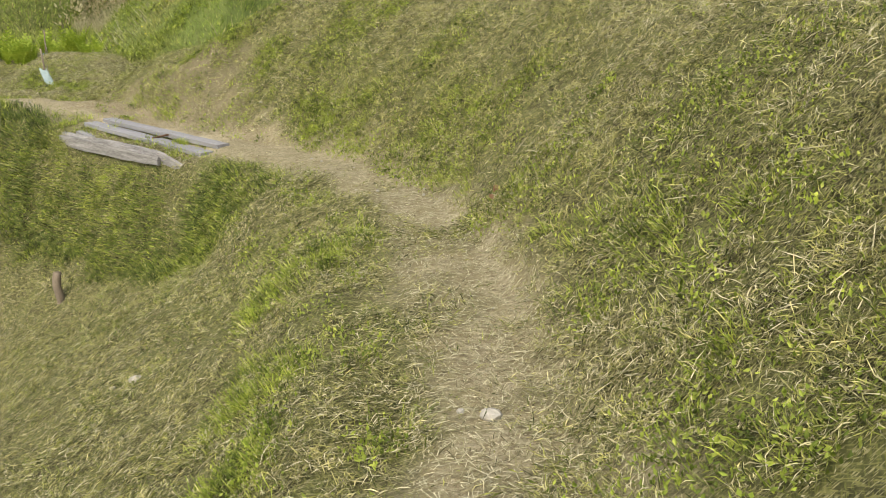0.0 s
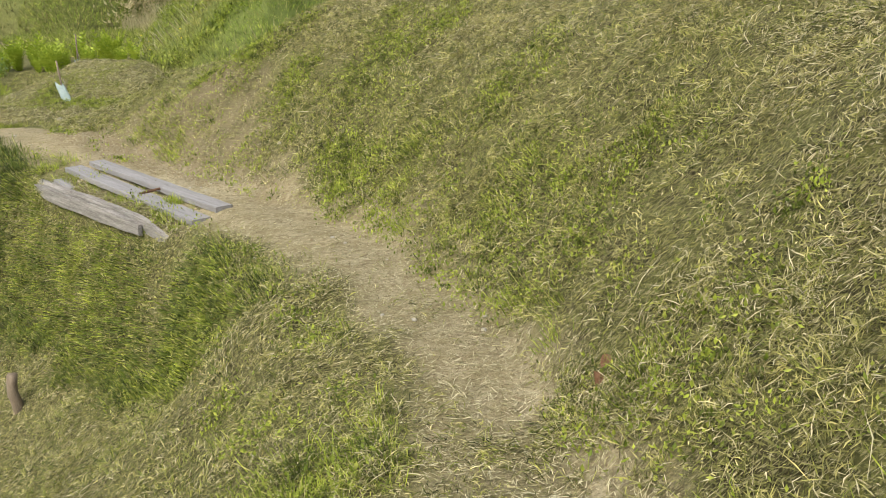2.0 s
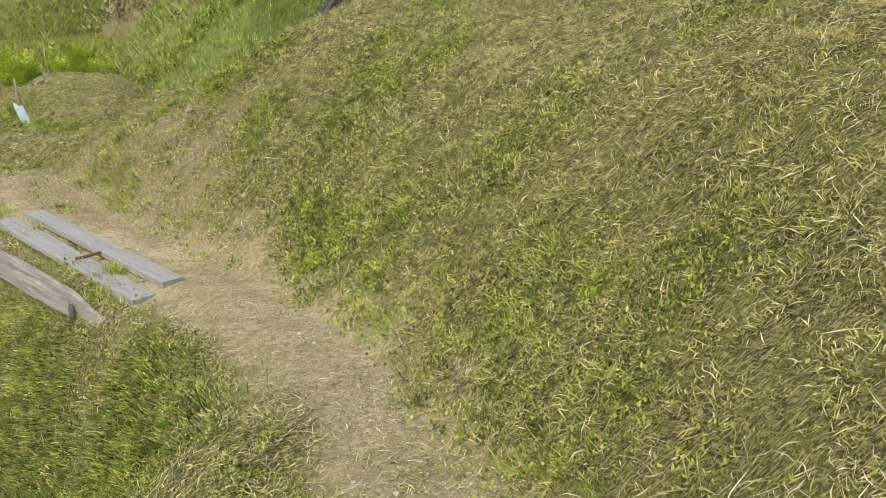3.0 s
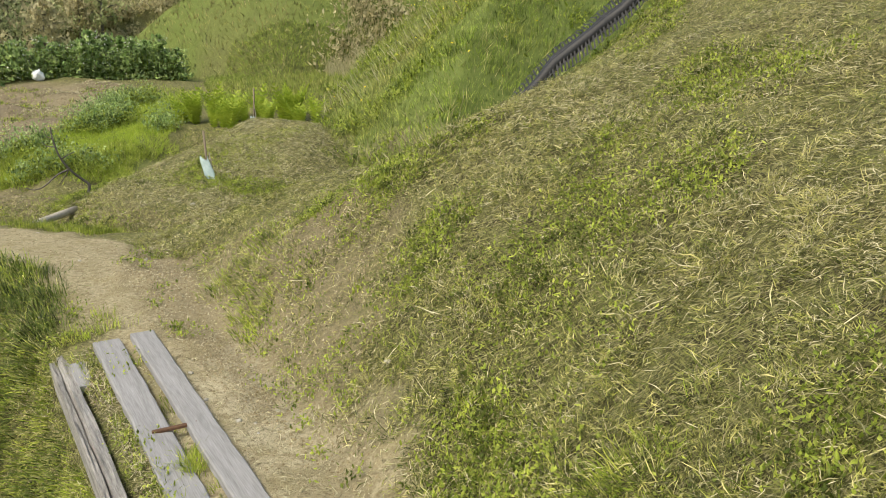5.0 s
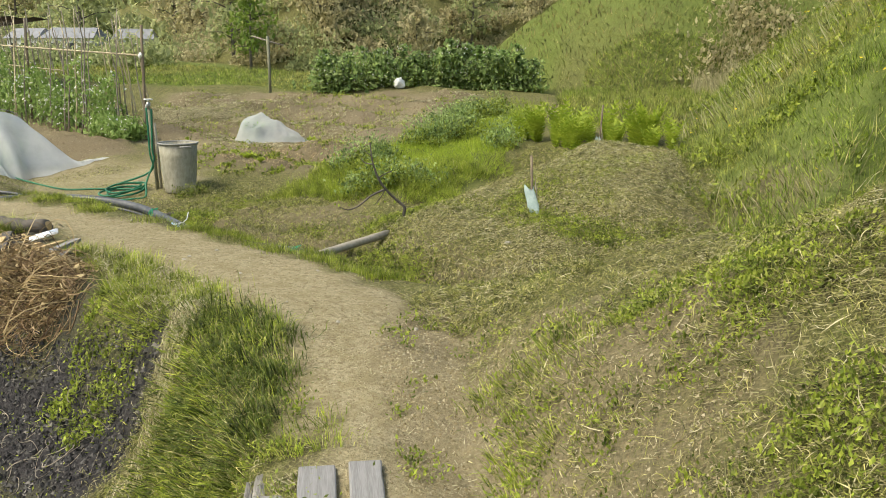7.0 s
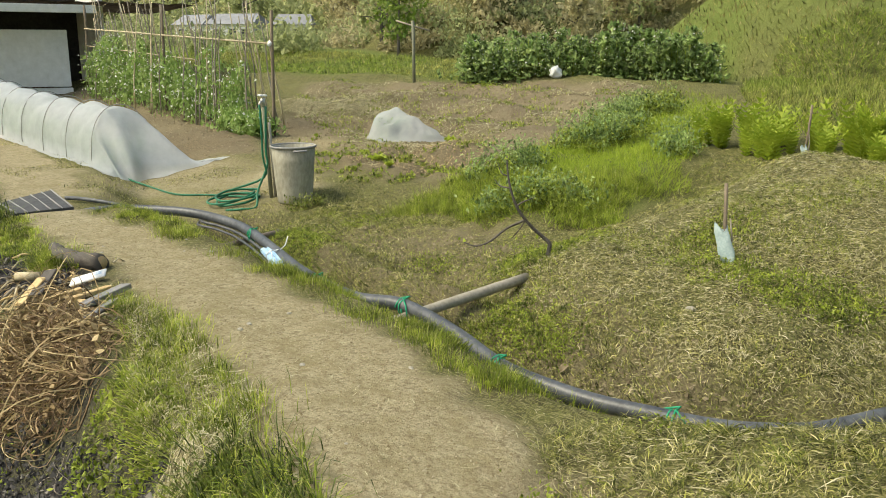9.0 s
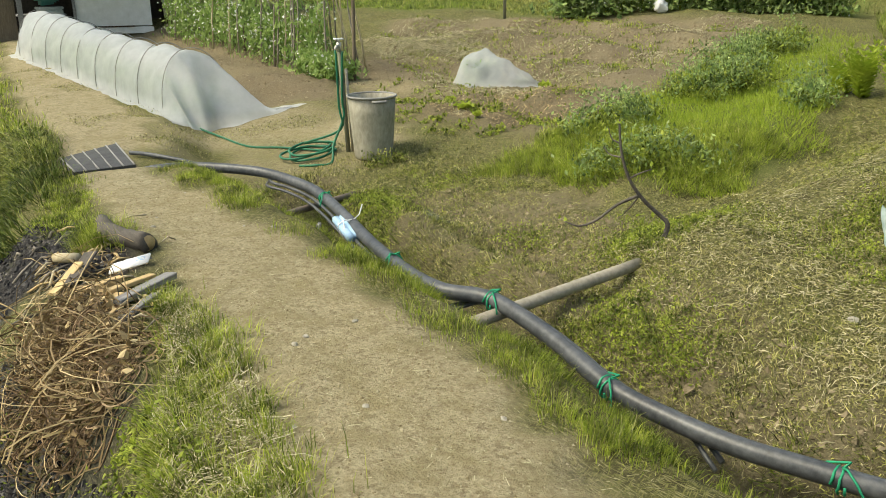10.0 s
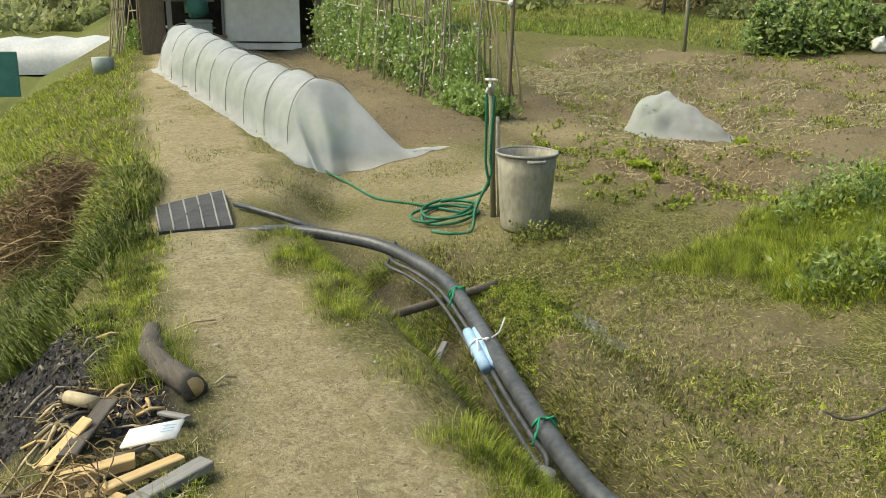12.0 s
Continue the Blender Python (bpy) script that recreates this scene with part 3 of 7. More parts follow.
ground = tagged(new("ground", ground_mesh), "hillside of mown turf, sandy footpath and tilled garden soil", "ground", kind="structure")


# ---- building helpers ----
def link(name, me, parent=None, label=""):
    ob = new(name, me)
    if parent is not None:
        ob.parent = parent
    return tagged(ob, label)


def part(name, bm, mat, parent=None, label="", smooth_faces=True):
    me = bpy.data.meshes.new(name)
    bm.normal_update()
    bm.to_mesh(me)
    bm.free()
    me.materials.append(mat)
    me.polygons.foreach_set("use_smooth", np.full(len(me.polygons), smooth_faces))
    return link(name, me, parent, label)


def thing(name, label, category, at=(0, 0, 0), turn=0.0, group="", kind=""):
    ob = new(name)
    ob.empty_display_size = 0.1
    ob.matrix_basis = pose(*at, 0, 0, turn)
    return tagged(ob, label, category, group, kind)


def tube_arrays(points, radius, sides=8, cap=True):
    """A round bar along points; radius may differ from point to point."""
    p = np.array(points, float)
    r = np.broadcast_to(np.asarray(radius, float), (len(p),))
    tangent = np.gradient(p, axis=0)
    tangent /= np.linalg.norm(tangent, axis=1)[:, None] + 1e-9
    ref = np.array([0, 0, 1.0]) if abs(tangent[0, 2]) < 0.9 else np.array([1.0, 0, 0])
    rings = []
    for q, d, s in zip(p, tangent, r):
        u = np.cross(d, ref)
        u /= np.linalg.norm(u) + 1e-9
        v = np.cross(u, d)
        ref = v
        a = np.arange(sides) * 2 * np.pi / sides
        rings.append(q + s * (np.cos(a)[:, None] * u + np.sin(a)[:, None] * v))
    verts = np.concatenate(rings)
    faces = []
    for i in range(len(p) - 1):
        for k in range(sides):
            a, b = i * sides + k, i * sides + (k + 1) % sides
            faces.append((a, b, b + sides, a + sides))
    return verts, faces


def tube(points, radius, sides=8, bm=None, cap=True):
    bm = bm or bmesh.new()
    verts, faces = tube_arrays(points, radius, sides)
    vs = [bm.verts.new(v) for v in verts]
    for f in faces:
        bm.faces.new([vs[i] for i in f])
    if cap:
        bm.faces.new(vs[:sides][::-1])
        bm.faces.new(vs[-sides:])
    return bm


def box(size, at=(0, 0, 0), turn=(0, 0, 0), bevel=0.0, bm=None):
    bm = bm or bmesh.new()
    made = bmesh.ops.create_cube(bm, size=1.0, matrix=pose(*at, *turn) @ Matrix.Diagonal((*size, 1)))
    if bevel:
        edges = list({e for v in made["verts"] for e in v.link_edges})
        bmesh.ops.bevel(bm, geom=edges, offset=bevel, segments=2, affect="EDGES")
    return bm


def roughen(bm, amount, size, seed=0):
    for v in bm.verts:
        k = noise.noise_vector(v.co / size + Vector((seed * 7.1, seed * 3.3, 0)))
        v.co += k * amount
    return bm


def plank(name, a, b, width, thick, mat, parent=None, seed=0, lift=0.0, label="", twist=0.0):
    """A worn board from a to b, with uneven edges and ends; its top lies at the height of a and b."""
    a, b = Vector(a), Vector(b)
    d = b - a
    n = max(6, int(d.length / 0.07))
    bm = bmesh.new()
    rows, rng = [], random.Random(seed)
    side = Vector((d.y, -d.x, 0)).normalized()
    for i in range(n + 1):
        k = i / n
        w = width * (0.5 + 0.03 * noise.noise(Vector((k * 9, seed, 0))))
        c = a + d * k
        s = side * math.cos(twist) + Vector((0, 0, math.sin(twist)))
        w1, w2 = w * (1 + rng.uniform(-0.05, 0.03)), w * (1 + rng.uniform(-0.05, 0.03))
        ends = rng.uniform(-0.012, 0.012) if i in (0, n) else 0
        c = c + d.normalized() * ends
        z = Vector((0, 0, 0.004 * noise.noise(Vector((k * 6, 3, seed)))))
        rows.append([bm.verts.new(q) for q in (c - s * w1 + z - Vector((0, 0, thick)), c - s * w1 + z - Vector((0, 0, 0.004)), c - s * (w1 - 0.005) + z, c + z, c + s * (w2 - 0.005) + z,
                                               c + s * w2 + z - Vector((0, 0, 0.004)), c + s * w2 + z - Vector((0, 0, thick)))])
    for r0, r1 in zip(rows, rows[1:]):
        for k in range(7):
            bm.faces.new((r0[k], r0[(k + 1) % 7], r1[(k + 1) % 7], r1[k]))
    bm.faces.new(rows[0][::-1])
    bm.faces.new(rows[-1])
    bmesh.ops.recalc_face_normals(bm, faces=bm.faces)
    return lengthwise(name, bm, a, d, mat, parent, label)


def lengthwise(name, bm, a, d, mat, parent=None, label=""):
    """Gives a long piece its own axes, x along it, so that the grain follows it."""
    m = Matrix.Translation(a) @ Vector(d).to_track_quat("X", "Z").to_matrix().to_4x4()
    bm.transform(m.inverted())
    ob = part(name, bm, mat, parent, label, False)
    ob.matrix_basis = m
    return ob


def on_ground(x, y, lift=0.0):
    return (x, y, float(ground_z(x, y)) + lift)


def scatter(rng, region, count, density=None):
    """Random places within a region of the plan."""
    p = np.array(region, float)
    lo, hi = p.min(0), p.max(0)
    keep = np.zeros((0, 2))
    while len(keep) < count:
        q = lo + rng.rand(count * 3, 2) * (hi - lo)
        ok = inside(region, q[:, 0], q[:, 1]) > 0
        if density is not None:
            ok &= rng.rand(len(q)) < density(q[:, 0], q[:, 1])
        if ok.sum() == 0:
            break
        keep = np.vstack([keep, q[ok]])
    return keep[:count]


def blades(name, xy, length, width, mat, rng, lean=0.5, bend=0.5, lift=0.0, simple_blade=False, base=None, drift=None, heading=None, grow=1.0, square=0.8):
    """Grass: one thin bent blade at each place, all in one mesh."""
    n = len(xy)
    L = length[0] + (length[1] - length[0]) * rng.rand(n) ** 1.5
    L = L * grow
    W = width[0] + (width[1] - width[0]) * rng.rand(n)
    a = rng.rand(n) * 2 * np.pi if heading is None else heading
    out = np.stack([np.cos(a), np.sin(a), np.zeros(n)], 1)
    if drift is not None:
        out = out + np.asarray(drift)
        out[:, :2] /= np.linalg.norm(out[:, :2], axis=1)[:, None] + 1e-6
    z = ground_z(xy[:, 0], xy[:, 1]) if base is None else base
    root = np.stack([xy[:, 0], xy[:, 1], z + lift - 0.004], 1)
    # blades stand between upright and square to the slope, and lean out over it
    e = 0.06
    sx = (ground_z(xy[:, 0] + e, xy[:, 1]) - ground_z(xy[:, 0] - e, xy[:, 1])) / (2 * e)
    sy = (ground_z(xy[:, 0], xy[:, 1] + e) - ground_z(xy[:, 0], xy[:, 1] - e)) / (2 * e)
    up = np.stack([-square * sx, -square * sy, np.ones(n)], 1)
    up /= np.linalg.norm(up, axis=1)[:, None]
    out = out - up * (out * up).sum(1)[:, None]
    out /= np.linalg.norm(out, axis=1)[:, None] + 1e-6
    across = np.cross(up, out)
    tilt = lean * rng.rand(n)
    d1 = np.cos(tilt)[:, None] * up + np.sin(tilt)[:, None] * out
    t2 = tilt + bend * (0.4 + rng.rand(n))
    d2 = np.cos(t2)[:, None] * up + np.sin(t2)[:, None] * out
    mid = root + d1 * (L * 0.55)[:, None]
    tip = mid + d2 * (L * 0.45)[:, None]
    h = across * (W * 0.5)[:, None]
    if simple_blade:
        v = np.stack([root - h, root + h, tip], 1).reshape(-1, 3)
        k = np.arange(n)[:, None] * 3
        faces = [np.concatenate([k, k + 1, k + 2], 1)]
    else:
        v = np.stack([root - h, root + h, mid - h * 0.8, mid + h * 0.8, tip], 1).reshape(-1, 3)
        k = np.arange(n)[:, None] * 5
        faces = [np.concatenate([k, k + 1, k + 3, k + 2], 1), np.concatenate([k + 2, k + 3, k + 4], 1)]
    return raw_mesh(name, v, faces, mat)


def ribbons(name, xy, length, width, mat, rng, rise=0.12, tilt=0.3, curl=1.6, lift=0.004, heading=None, grow=1.0):
    """Limp cut or trodden blades: each lies along the slope in a curve of its own and arches off it."""
    n = len(xy)
    L = (length[0] + (length[1] - length[0]) * rng.rand(n) ** 1.6) * grow
    W = (width[0] + (width[1] - width[0]) * rng.rand(n)) * 0.5
    a = rng.rand(n) * 2 * np.pi if heading is None else heading
    e = 0.06
    sx = (ground_z(xy[:, 0] + e, xy[:, 1]) - ground_z(xy[:, 0] - e, xy[:, 1])) / (2 * e)
    sy = (ground_z(xy[:, 0], xy[:, 1] + e) - ground_z(xy[:, 0], xy[:, 1] - e)) / (2 * e)
    up = np.stack([-sx, -sy, np.ones(n)], 1)
    up /= np.linalg.norm(up, axis=1)[:, None]
    ahead = np.stack([np.cos(a), np.sin(a), np.zeros(n)], 1)
    ahead -= up * (ahead * up).sum(1)[:, None]
    ahead /= np.linalg.norm(ahead, axis=1)[:, None] + 1e-6
    across = np.cross(up, ahead)
    k = curl * rng.randn(n) + 0.01
    slant, arch, roll = tilt * (rng.rand(n) * 1.25 - 0.15), rise * rng.rand(n), rng.randn(n) * 0.6
    root = np.stack([xy[:, 0], xy[:, 1], ground_z(xy[:, 0], xy[:, 1])], 1) + up * (lift + 0.012 * rng.rand(n) ** 2)[:, None]
    wide = across * np.cos(roll)[:, None] + up * np.sin(roll)[:, None]
    rows = []
    for part_of in (0.0, 0.5, 1.0):
        p = root + ahead * (L * np.sin(k * part_of) / k)[:, None] + across * (L * (1 - np.cos(k * part_of)) / k)[:, None]
        p = p + up * (L * (slant * part_of + 4 * arch * part_of * (1 - part_of)))[:, None]
        h = wide * W[:, None]
        rows += [p - h, p + h] if part_of == 0.5 else [p]
    v = np.stack(rows, 1).reshape(-1, 3)
    i = np.arange(n)[:, None] * 4
    return raw_mesh(name, v, np.concatenate([np.concatenate([i, i + 2, i + 1], 1), np.concatenate([i + 1, i + 2, i + 3], 1)]), mat)


def litter(name, xy, length, width, mat, rng, lift=0.012, tilt=0.25, curl=0.4, chips=False):
    """Cut stalks that lie on the ground this way and that."""
    n = len(xy)
    L = length[0] + (length[1] - length[0]) * rng.rand(n) ** 2
    W = width[0] + (width[1] - width[0]) * rng.rand(n)
    a = rng.rand(n) * 2 * np.pi
    d = np.stack([np.cos(a), np.sin(a)], 1)
    # equal shares of all directions within the slope
    e = 0.06
    g = np.stack([ground_z(xy[:, 0] + e, xy[:, 1]) - ground_z(xy[:, 0] - e, xy[:, 1]), ground_z(xy[:, 0], xy[:, 1] + e) - ground_z(xy[:, 0], xy[:, 1] - e)], 1) / (2 * e)
    g2 = (g * g).sum(1)
    d = d - g * ((d * g).sum(1) / (g2 + 1e-6) * (1 - 1 / np.sqrt(1 + g2)))[:, None]
    p0, p1, pm = xy - d * L[:, None] / 2, xy + d * L[:, None] / 2, xy + (rng.rand(n, 2) - 0.5) * L[:, None] * curl
    r = rng.rand(n)
    ends = []
    for p, k in ((p0, 0.0), (pm, 0.5), (p1, 1.0)):
        z = ground_z(p[:, 0], p[:, 1]) + lift * (0.4 + r) + (k - 0.2) * tilt * L * (rng.rand(n) - 0.25)
        ends.append(np.stack([p[:, 0], p[:, 1], z], 1))
    h = np.stack([-d[:, 1], d[:, 0], 0.6 * (rng.rand(n) - 0.5)], 1) * (W / 2)[:, None]
    if chips:
        v = np.stack([ends[0] - h, ends[0] + h, ends[2] + h * 0.6, ends[2] - h * 0.6], 1).reshape(-1, 3)
        return raw_mesh(name, v, np.arange(n)[:, None] * 4 + np.arange(4)[None], mat)
    v = np.stack([ends[0] - h, ends[0] + h, ends[1] - h, ends[1] + h, ends[2] - h * 0.6, ends[2] + h * 0.6], 1).reshape(-1, 3)
    k = np.arange(n)[:, None] * 6
    return raw_mesh(name, v, [np.concatenate([k, k + 1, k + 3, k + 2], 1), np.concatenate([k + 2, k + 3, k + 5, k + 4], 1)], mat)


def leaf_cloud(name, centres, size, mat, rng, flat=0.5, long=1.6):
    """Many small pointed leaves at the given places, turned at random."""
    c = np.asarray(centres, float)
    n = len(c)
    s = size[0] + (size[1] - size[0]) * rng.rand(n)
    a, tilt = rng.rand(n) * 2 * np.pi, (rng.rand(n) - 0.3) * np.pi * flat
    d = np.stack([np.cos(a) * np.cos(tilt), np.sin(a) * np.cos(tilt), np.sin(tilt)], 1)
    w = np.stack([-np.sin(a), np.cos(a), (rng.rand(n) - 0.5) * 1.2], 1)
    w /= np.linalg.norm(w, axis=1)[:, None]
    fold = np.cross(d, w)
    L, W = (s * long / 2)[:, None], (s / 2)[:, None]
    v = np.stack([c - d * L, c - d * L * 0.1 + w * W - fold * W * 0.3, c + d * L, c - d * L * 0.1 - w * W - fold * W * 0.3], 1).reshape(-1, 3)
    k = np.arange(n)[:, None] * 4
    return raw_mesh(name, v, [np.concatenate([k, k + 1, k + 2], 1), np.concatenate([k, k + 2, k + 3], 1)], mat)


# ---- things beside the footpath ----
def sunk(points, lift):
    return [on_ground(x, y, lift) for x, y in points]


def boardwalk():
    group = "boards laid beside the path"
    for seed, a, b, w, label in ((1, (-3.09, 7.57), (-1.79, 6.47), 0.125, "weathered grey plank sunk flush in the path's edge"),
                                 (2, (-2.96, 7.67), (-1.70, 6.61), 0.11, "broad silver-grey plank laid along the sandy path")):
        pa, pb = Vector(on_ground(*a, 0.022)), Vector(on_ground(*b, 0.022))
        ob = plank("plank", pa, pb, w, 0.035, OLD_WOOD, seed=seed)
        tagged(ob, label, "plank", group)
    ends = [Vector(on_ground(-3.12, 7.40, 0.02)), Vector(on_ground(-2.95, 7.26, 0.015))]
    tagged(plank("board_stub", *ends, 0.07, 0.03, OLD_WOOD, seed=5), "short rotten board stub beside the grey planks", "plank", group)
    # the squared timber that holds the edge of the bank, split along its length and rotten at one end
    line = spline([(-3.30, 7.47, 0), (-3.0, 7.22, 0), (-2.7, 6.97, 0), (-2.4, 6.715, 0), (-2.12, 6.475, 0), (-1.88, 6.27, 0)], 9)
    timber = thing("edging_timber", "split rotten timber edging the bank beside the planks", "timber", (-2.6, 6.95, 0.6))
    to = Vector((-2.6, 6.95, 0.6))
    axis = Vector((1.38, -1.16, -0.08)).normalized()
    across = Vector((0.64, 0.77, 0))
    for half, (off, drop, wide, tall, reach) in enumerate(((0.016, 0.0, 0.044, 0.095, 0.94), (-0.024, 0.02, 0.03, 0.085, 0.8))):
        bm, rows = bmesh.new(), []
        for i, (x, y, _) in enumerate(line[:int(len(line) * reach)]):
            k = i / (len(line) - 1)
            rot = 1.0 - 0.45 * smooth(0.62, 1.0, k)
            top = 0.685 - 0.075 * k - 0.05 * smooth(0.7, 1.0, k) - drop
            ring = []
            for u, v in ((-1, -1), (-1, -0.5), (-1, 0.0), (-1, 0.6), (-0.8, 1), (-0.3, 1), (0.2, 1), (0.8, 1), (1, 0.7), (1, 0.1), (1, -0.5), (1, -1)):
                w = noise.noise(Vector((k * 7, u * 3 + half * 9, v * 3)))
                groove = noise.noise(Vector((k * 1.5, u * 6 + half * 5, v * 6)))
                p = Vector((x, y, 0)) + across * (off + 0.5 * wide * rot * u * (1 + 0.16 * w + 0.12 * groove))
                ring.append(bm.verts.new(p + Vector((0, 0, top - tall * 0.5 * (1 - v * rot) + 0.012 * w + 0.012 * groove)) - to))
            rows.append(ring)
        for r0, r1 in zip(rows, rows[1:]):
            for k in range(12):
                bm.faces.new((r0[k], r0[(k + 1) % 12], r1[(k + 1) % 12], r1[k]))
        bm.faces.new(rows[0])
        bm.faces.new(rows[-1][::-1])
        bmesh.ops.recalc_face_normals(bm, faces=bm.faces)
        lengthwise("split_length", bm, Vector((0, 0, 0)), axis, LOG_WOOD, timber)
    a, b = Vector(on_ground(-2.34, 6.93, 0.055)), Vector(on_ground(-2.20, 7.02, 0.055))
    tagged(plank("iron_bar", a, b, 0.018, 0.014, RUST, seed=9), "thin dark rusty bar lying across the grey planks", "bar")


def stump_stake():
    base = on_ground(-2.93, 6.22, -0.05)
    pts = [Vector(base) + Vector((0.01 * math.sin(i * 1.4), 0, 0.055 * i)) for i in range(6)]
    bm = tube(pts, [0.034, 0.033, 0.032, 0.034, 0.03, 0.026], 9)
    roughen(bm, 0.012, 0.06, 3)
    tagged(part("wooden_stake", bm, STAKE), "short worn wooden stake driven into the mown bank", "stake")


def stone(x, y, size, seed, label, group="stones on the mown slope"):
    bm = bmesh.new()
    bmesh.ops.create_icosphere(bm, subdivisions=2, radius=1.0)
    for v in bm.verts:
        k = 1 + 0.3 * noise.noise(v.co * 1.3 + Vector((seed, 0, 0)))
        v.co = Vector((v.co.x * k * size, v.co.y * k * size * 0.75, v.co.z * k * size * 0.55))
    ob = part("stone", bm, STONE, None, "", False)
    ob.matrix_basis = pose(*on_ground(x, y, size * 0.2), 0, 0, seed * 47)
    return tagged(ob, label, "stone", group)


boardwalk()
stump_stake()
stone(-1.50, 3.84, 0.035, 1, "pale round stone lying in the mown grass")
stone(-1.63, 3.88, 0.022, 2, "small whitish stone lying in the mown grass")
stone(0.11, 2.15, 0.036, 3, "flat cream stone on the sandy footpath")
stone(-5.0, 11.0, 0.03, 4, "small brown stone on the mown mound")
rng_stones = random.Random(5)
for i in range(46):
    k = rng_stones.uniform(18, 190)
    q = FOOTPATH[int(k)]
    x, y = q[0] + rng_stones.uniform(-0.4, 0.4), q[1] + rng_stones.uniform(-0.4, 0.4)
    if 1.0 < y < 9.6 and x > -9:
        stone(x, y, rng_stones.uniform(0.007, 0.016), i + 10, "small pale pebble trodden into the sandy path", "pebbles on the footpath")


PALE_LEAF = simple("pale_dead_leaf", (0.26, 0.20, 0.12), (0.46, 0.39, 0.27), 20.0, 0.7)


def dead_leaf(x, y, size, turn, label="curled red-brown dead leaf on the slope"):
    bm = bmesh.new()
    rows = []
    for i in range(7):
        k = i / 6
        w = math.sin(math.pi * min(0.98, k * 0.95 + 0.03)) ** 0.7 * size * 0.32
        z = 0.25 * size * math.sin(k * 2.6)
        rows.append([bm.verts.new((k * size, s * w, z + abs(s) * w * 0.8)) for s in (-1, 0, 1)])
    for r0, r1 in zip(rows, rows[1:]):
        for c in range(2):
            bm.faces.new((r0[c], r0[c + 1], r1[c + 1], r1[c]))
    bmesh.ops.solidify(bm, geom=bm.faces[:], thickness=0.0015)
    ob = part("dead_leaf", bm, PALE_LEAF if "pale" in label else DEAD_LEAF)
    ob.matrix_basis = pose(*on_ground(x, y, 0.02), 25, -30, turn)
    return tagged(ob, label, "leaf", "dead leaves")


dead_leaf(0.21, 4.04, 0.05, 100)
dead_leaf(0.23, 4.10, 0.045, 40)
dead_leaf(1.33, 2.65, 0.05, 200)
dead_leaf(-5.35, 10.35, 0.065, 70, "pale curled dead leaf beside the ditch")


def yellow_post():
    bm = tube([Vector(on_ground(0.36, 8.33, -0.1)) + Vector((0, 0, 0.1 * i)) for i in range(10)], 0.034, 16)
    post = tagged(part("marker_post", bm, YELLOW), "short yellow plastic marker post on the mown slope", "post")
    mark = bmesh.new()
    for k in range(4):
        a = radians(205 + 16 * k)
        box((0.002, 0.008, 0.028), (0.36 + 0.0345 * math.cos(a), 8.33 + 0.0345 * math.sin(a), on_ground(0.36, 8.33)[2] + 0.07), (0, 0, 205 + 16 * k), bm=mark)
    link_ob = part("lettering_bars", mark, BLACK_NET, post, "dark marks printed on the post")


yellow_post()


def slope_drain():
    """The black pipe and net that run up the far side of the spur."""
    low, high = np.array((-2.02, 10.80)), np.array((-0.55, 11.48))
    group = "black drain up the grassy slope"
    pts = [on_ground(*(low + (high - low) * k), 0.04 + 0.17 * min(1, k * 4)) for k in np.linspace(0, 1, 14)]
    tagged(part("drain_pipe", tube(pts, 0.046, 14), BLACK_NET), "black plastic drain pipe running up the grassy slope", "pipe", group)
    side = np.array((-0.10, 0.22))
    pts = [on_ground(*(low + (high - low) * k + side * 0.3), 0.09 + 0.17 * min(1, k * 4) + 0.012 * math.sin(k * 30)) for k in np.linspace(0, 1, 14)]
    tagged(part("cable", tube(pts, 0.022, 7), BLACK_NET), "thin black cable beside the drain pipe", "cable", group)
    bm = bmesh.new()
    n = 60
    rows = []
    for i in range(n + 1):
        c = low + (high - low) * i / n
        lift = 0.05 + 0.17 * min(1, i / 15)
        rows.append([bm.verts.new(on_ground(*(c + side * s), lift + z + 0.012 * ((i + j) % 2))) for j, (s, z) in enumerate(((-0.55, -0.12), (-0.3, -0.06), (0.1, 0.05), (0.4, 0.10), (0.7, 0.14), (1.0, 0.16)))])
    for r0, r1 in zip(rows, rows[1:]):
        for c in range(5):
            bm.faces.new((r0[c], r0[c + 1], r1[c + 1], r1[c]))
    bmesh.ops.wireframe(bm, faces=bm.faces[:], thickness=0.02, use_replace=True)
    tagged(part("net_strip", bm, BLACK_NET, None, "", False), "black plastic mesh laid under the drain pipe", "net", group)


slope_drain()


# ---- the ditch and its pipes ----
MAIN = spline([(-10.55, 9.10, 0.55), (-10.28, 9.22, 0.635), (-10.2, 9.485, 0.645), (-9.965, 9.744, 0.645), (-9.67, 9.973, 0.635), (-9.26, 10.10, 0.615), (-8.9, 10.15, 0.585),
               (-8.25, 10.08, 0.545), (-7.76, 9.995, 0.535), (-7.38, 9.93, 0.545), (-7.02, 9.86, 0.575), (-6.75, 9.82, 0.6), (-6.55, 9.845, 0.605),
               (-6.33, 9.985, 0.60), (-5.87, 10.0, 0.56), (-5.43, 9.975, 0.50), (-5.13, 10.03, 0.47), (-4.85, 10.10, 0.46), (-4.58, 10.21, 0.46), (-4.34, 10.32, 0.46),
               (-4.15, 10.46, 0.47), (-4.0, 10.66, 0.48), (-3.86, 10.95, 0.52)], 6)
MAIN[:, 2] = np.maximum(MAIN[:, 2], np.where(MAIN[:, 0] > -5.2, ground_z(MAIN[:, 0], MAIN[:, 1]) + 0.045, 0.0))


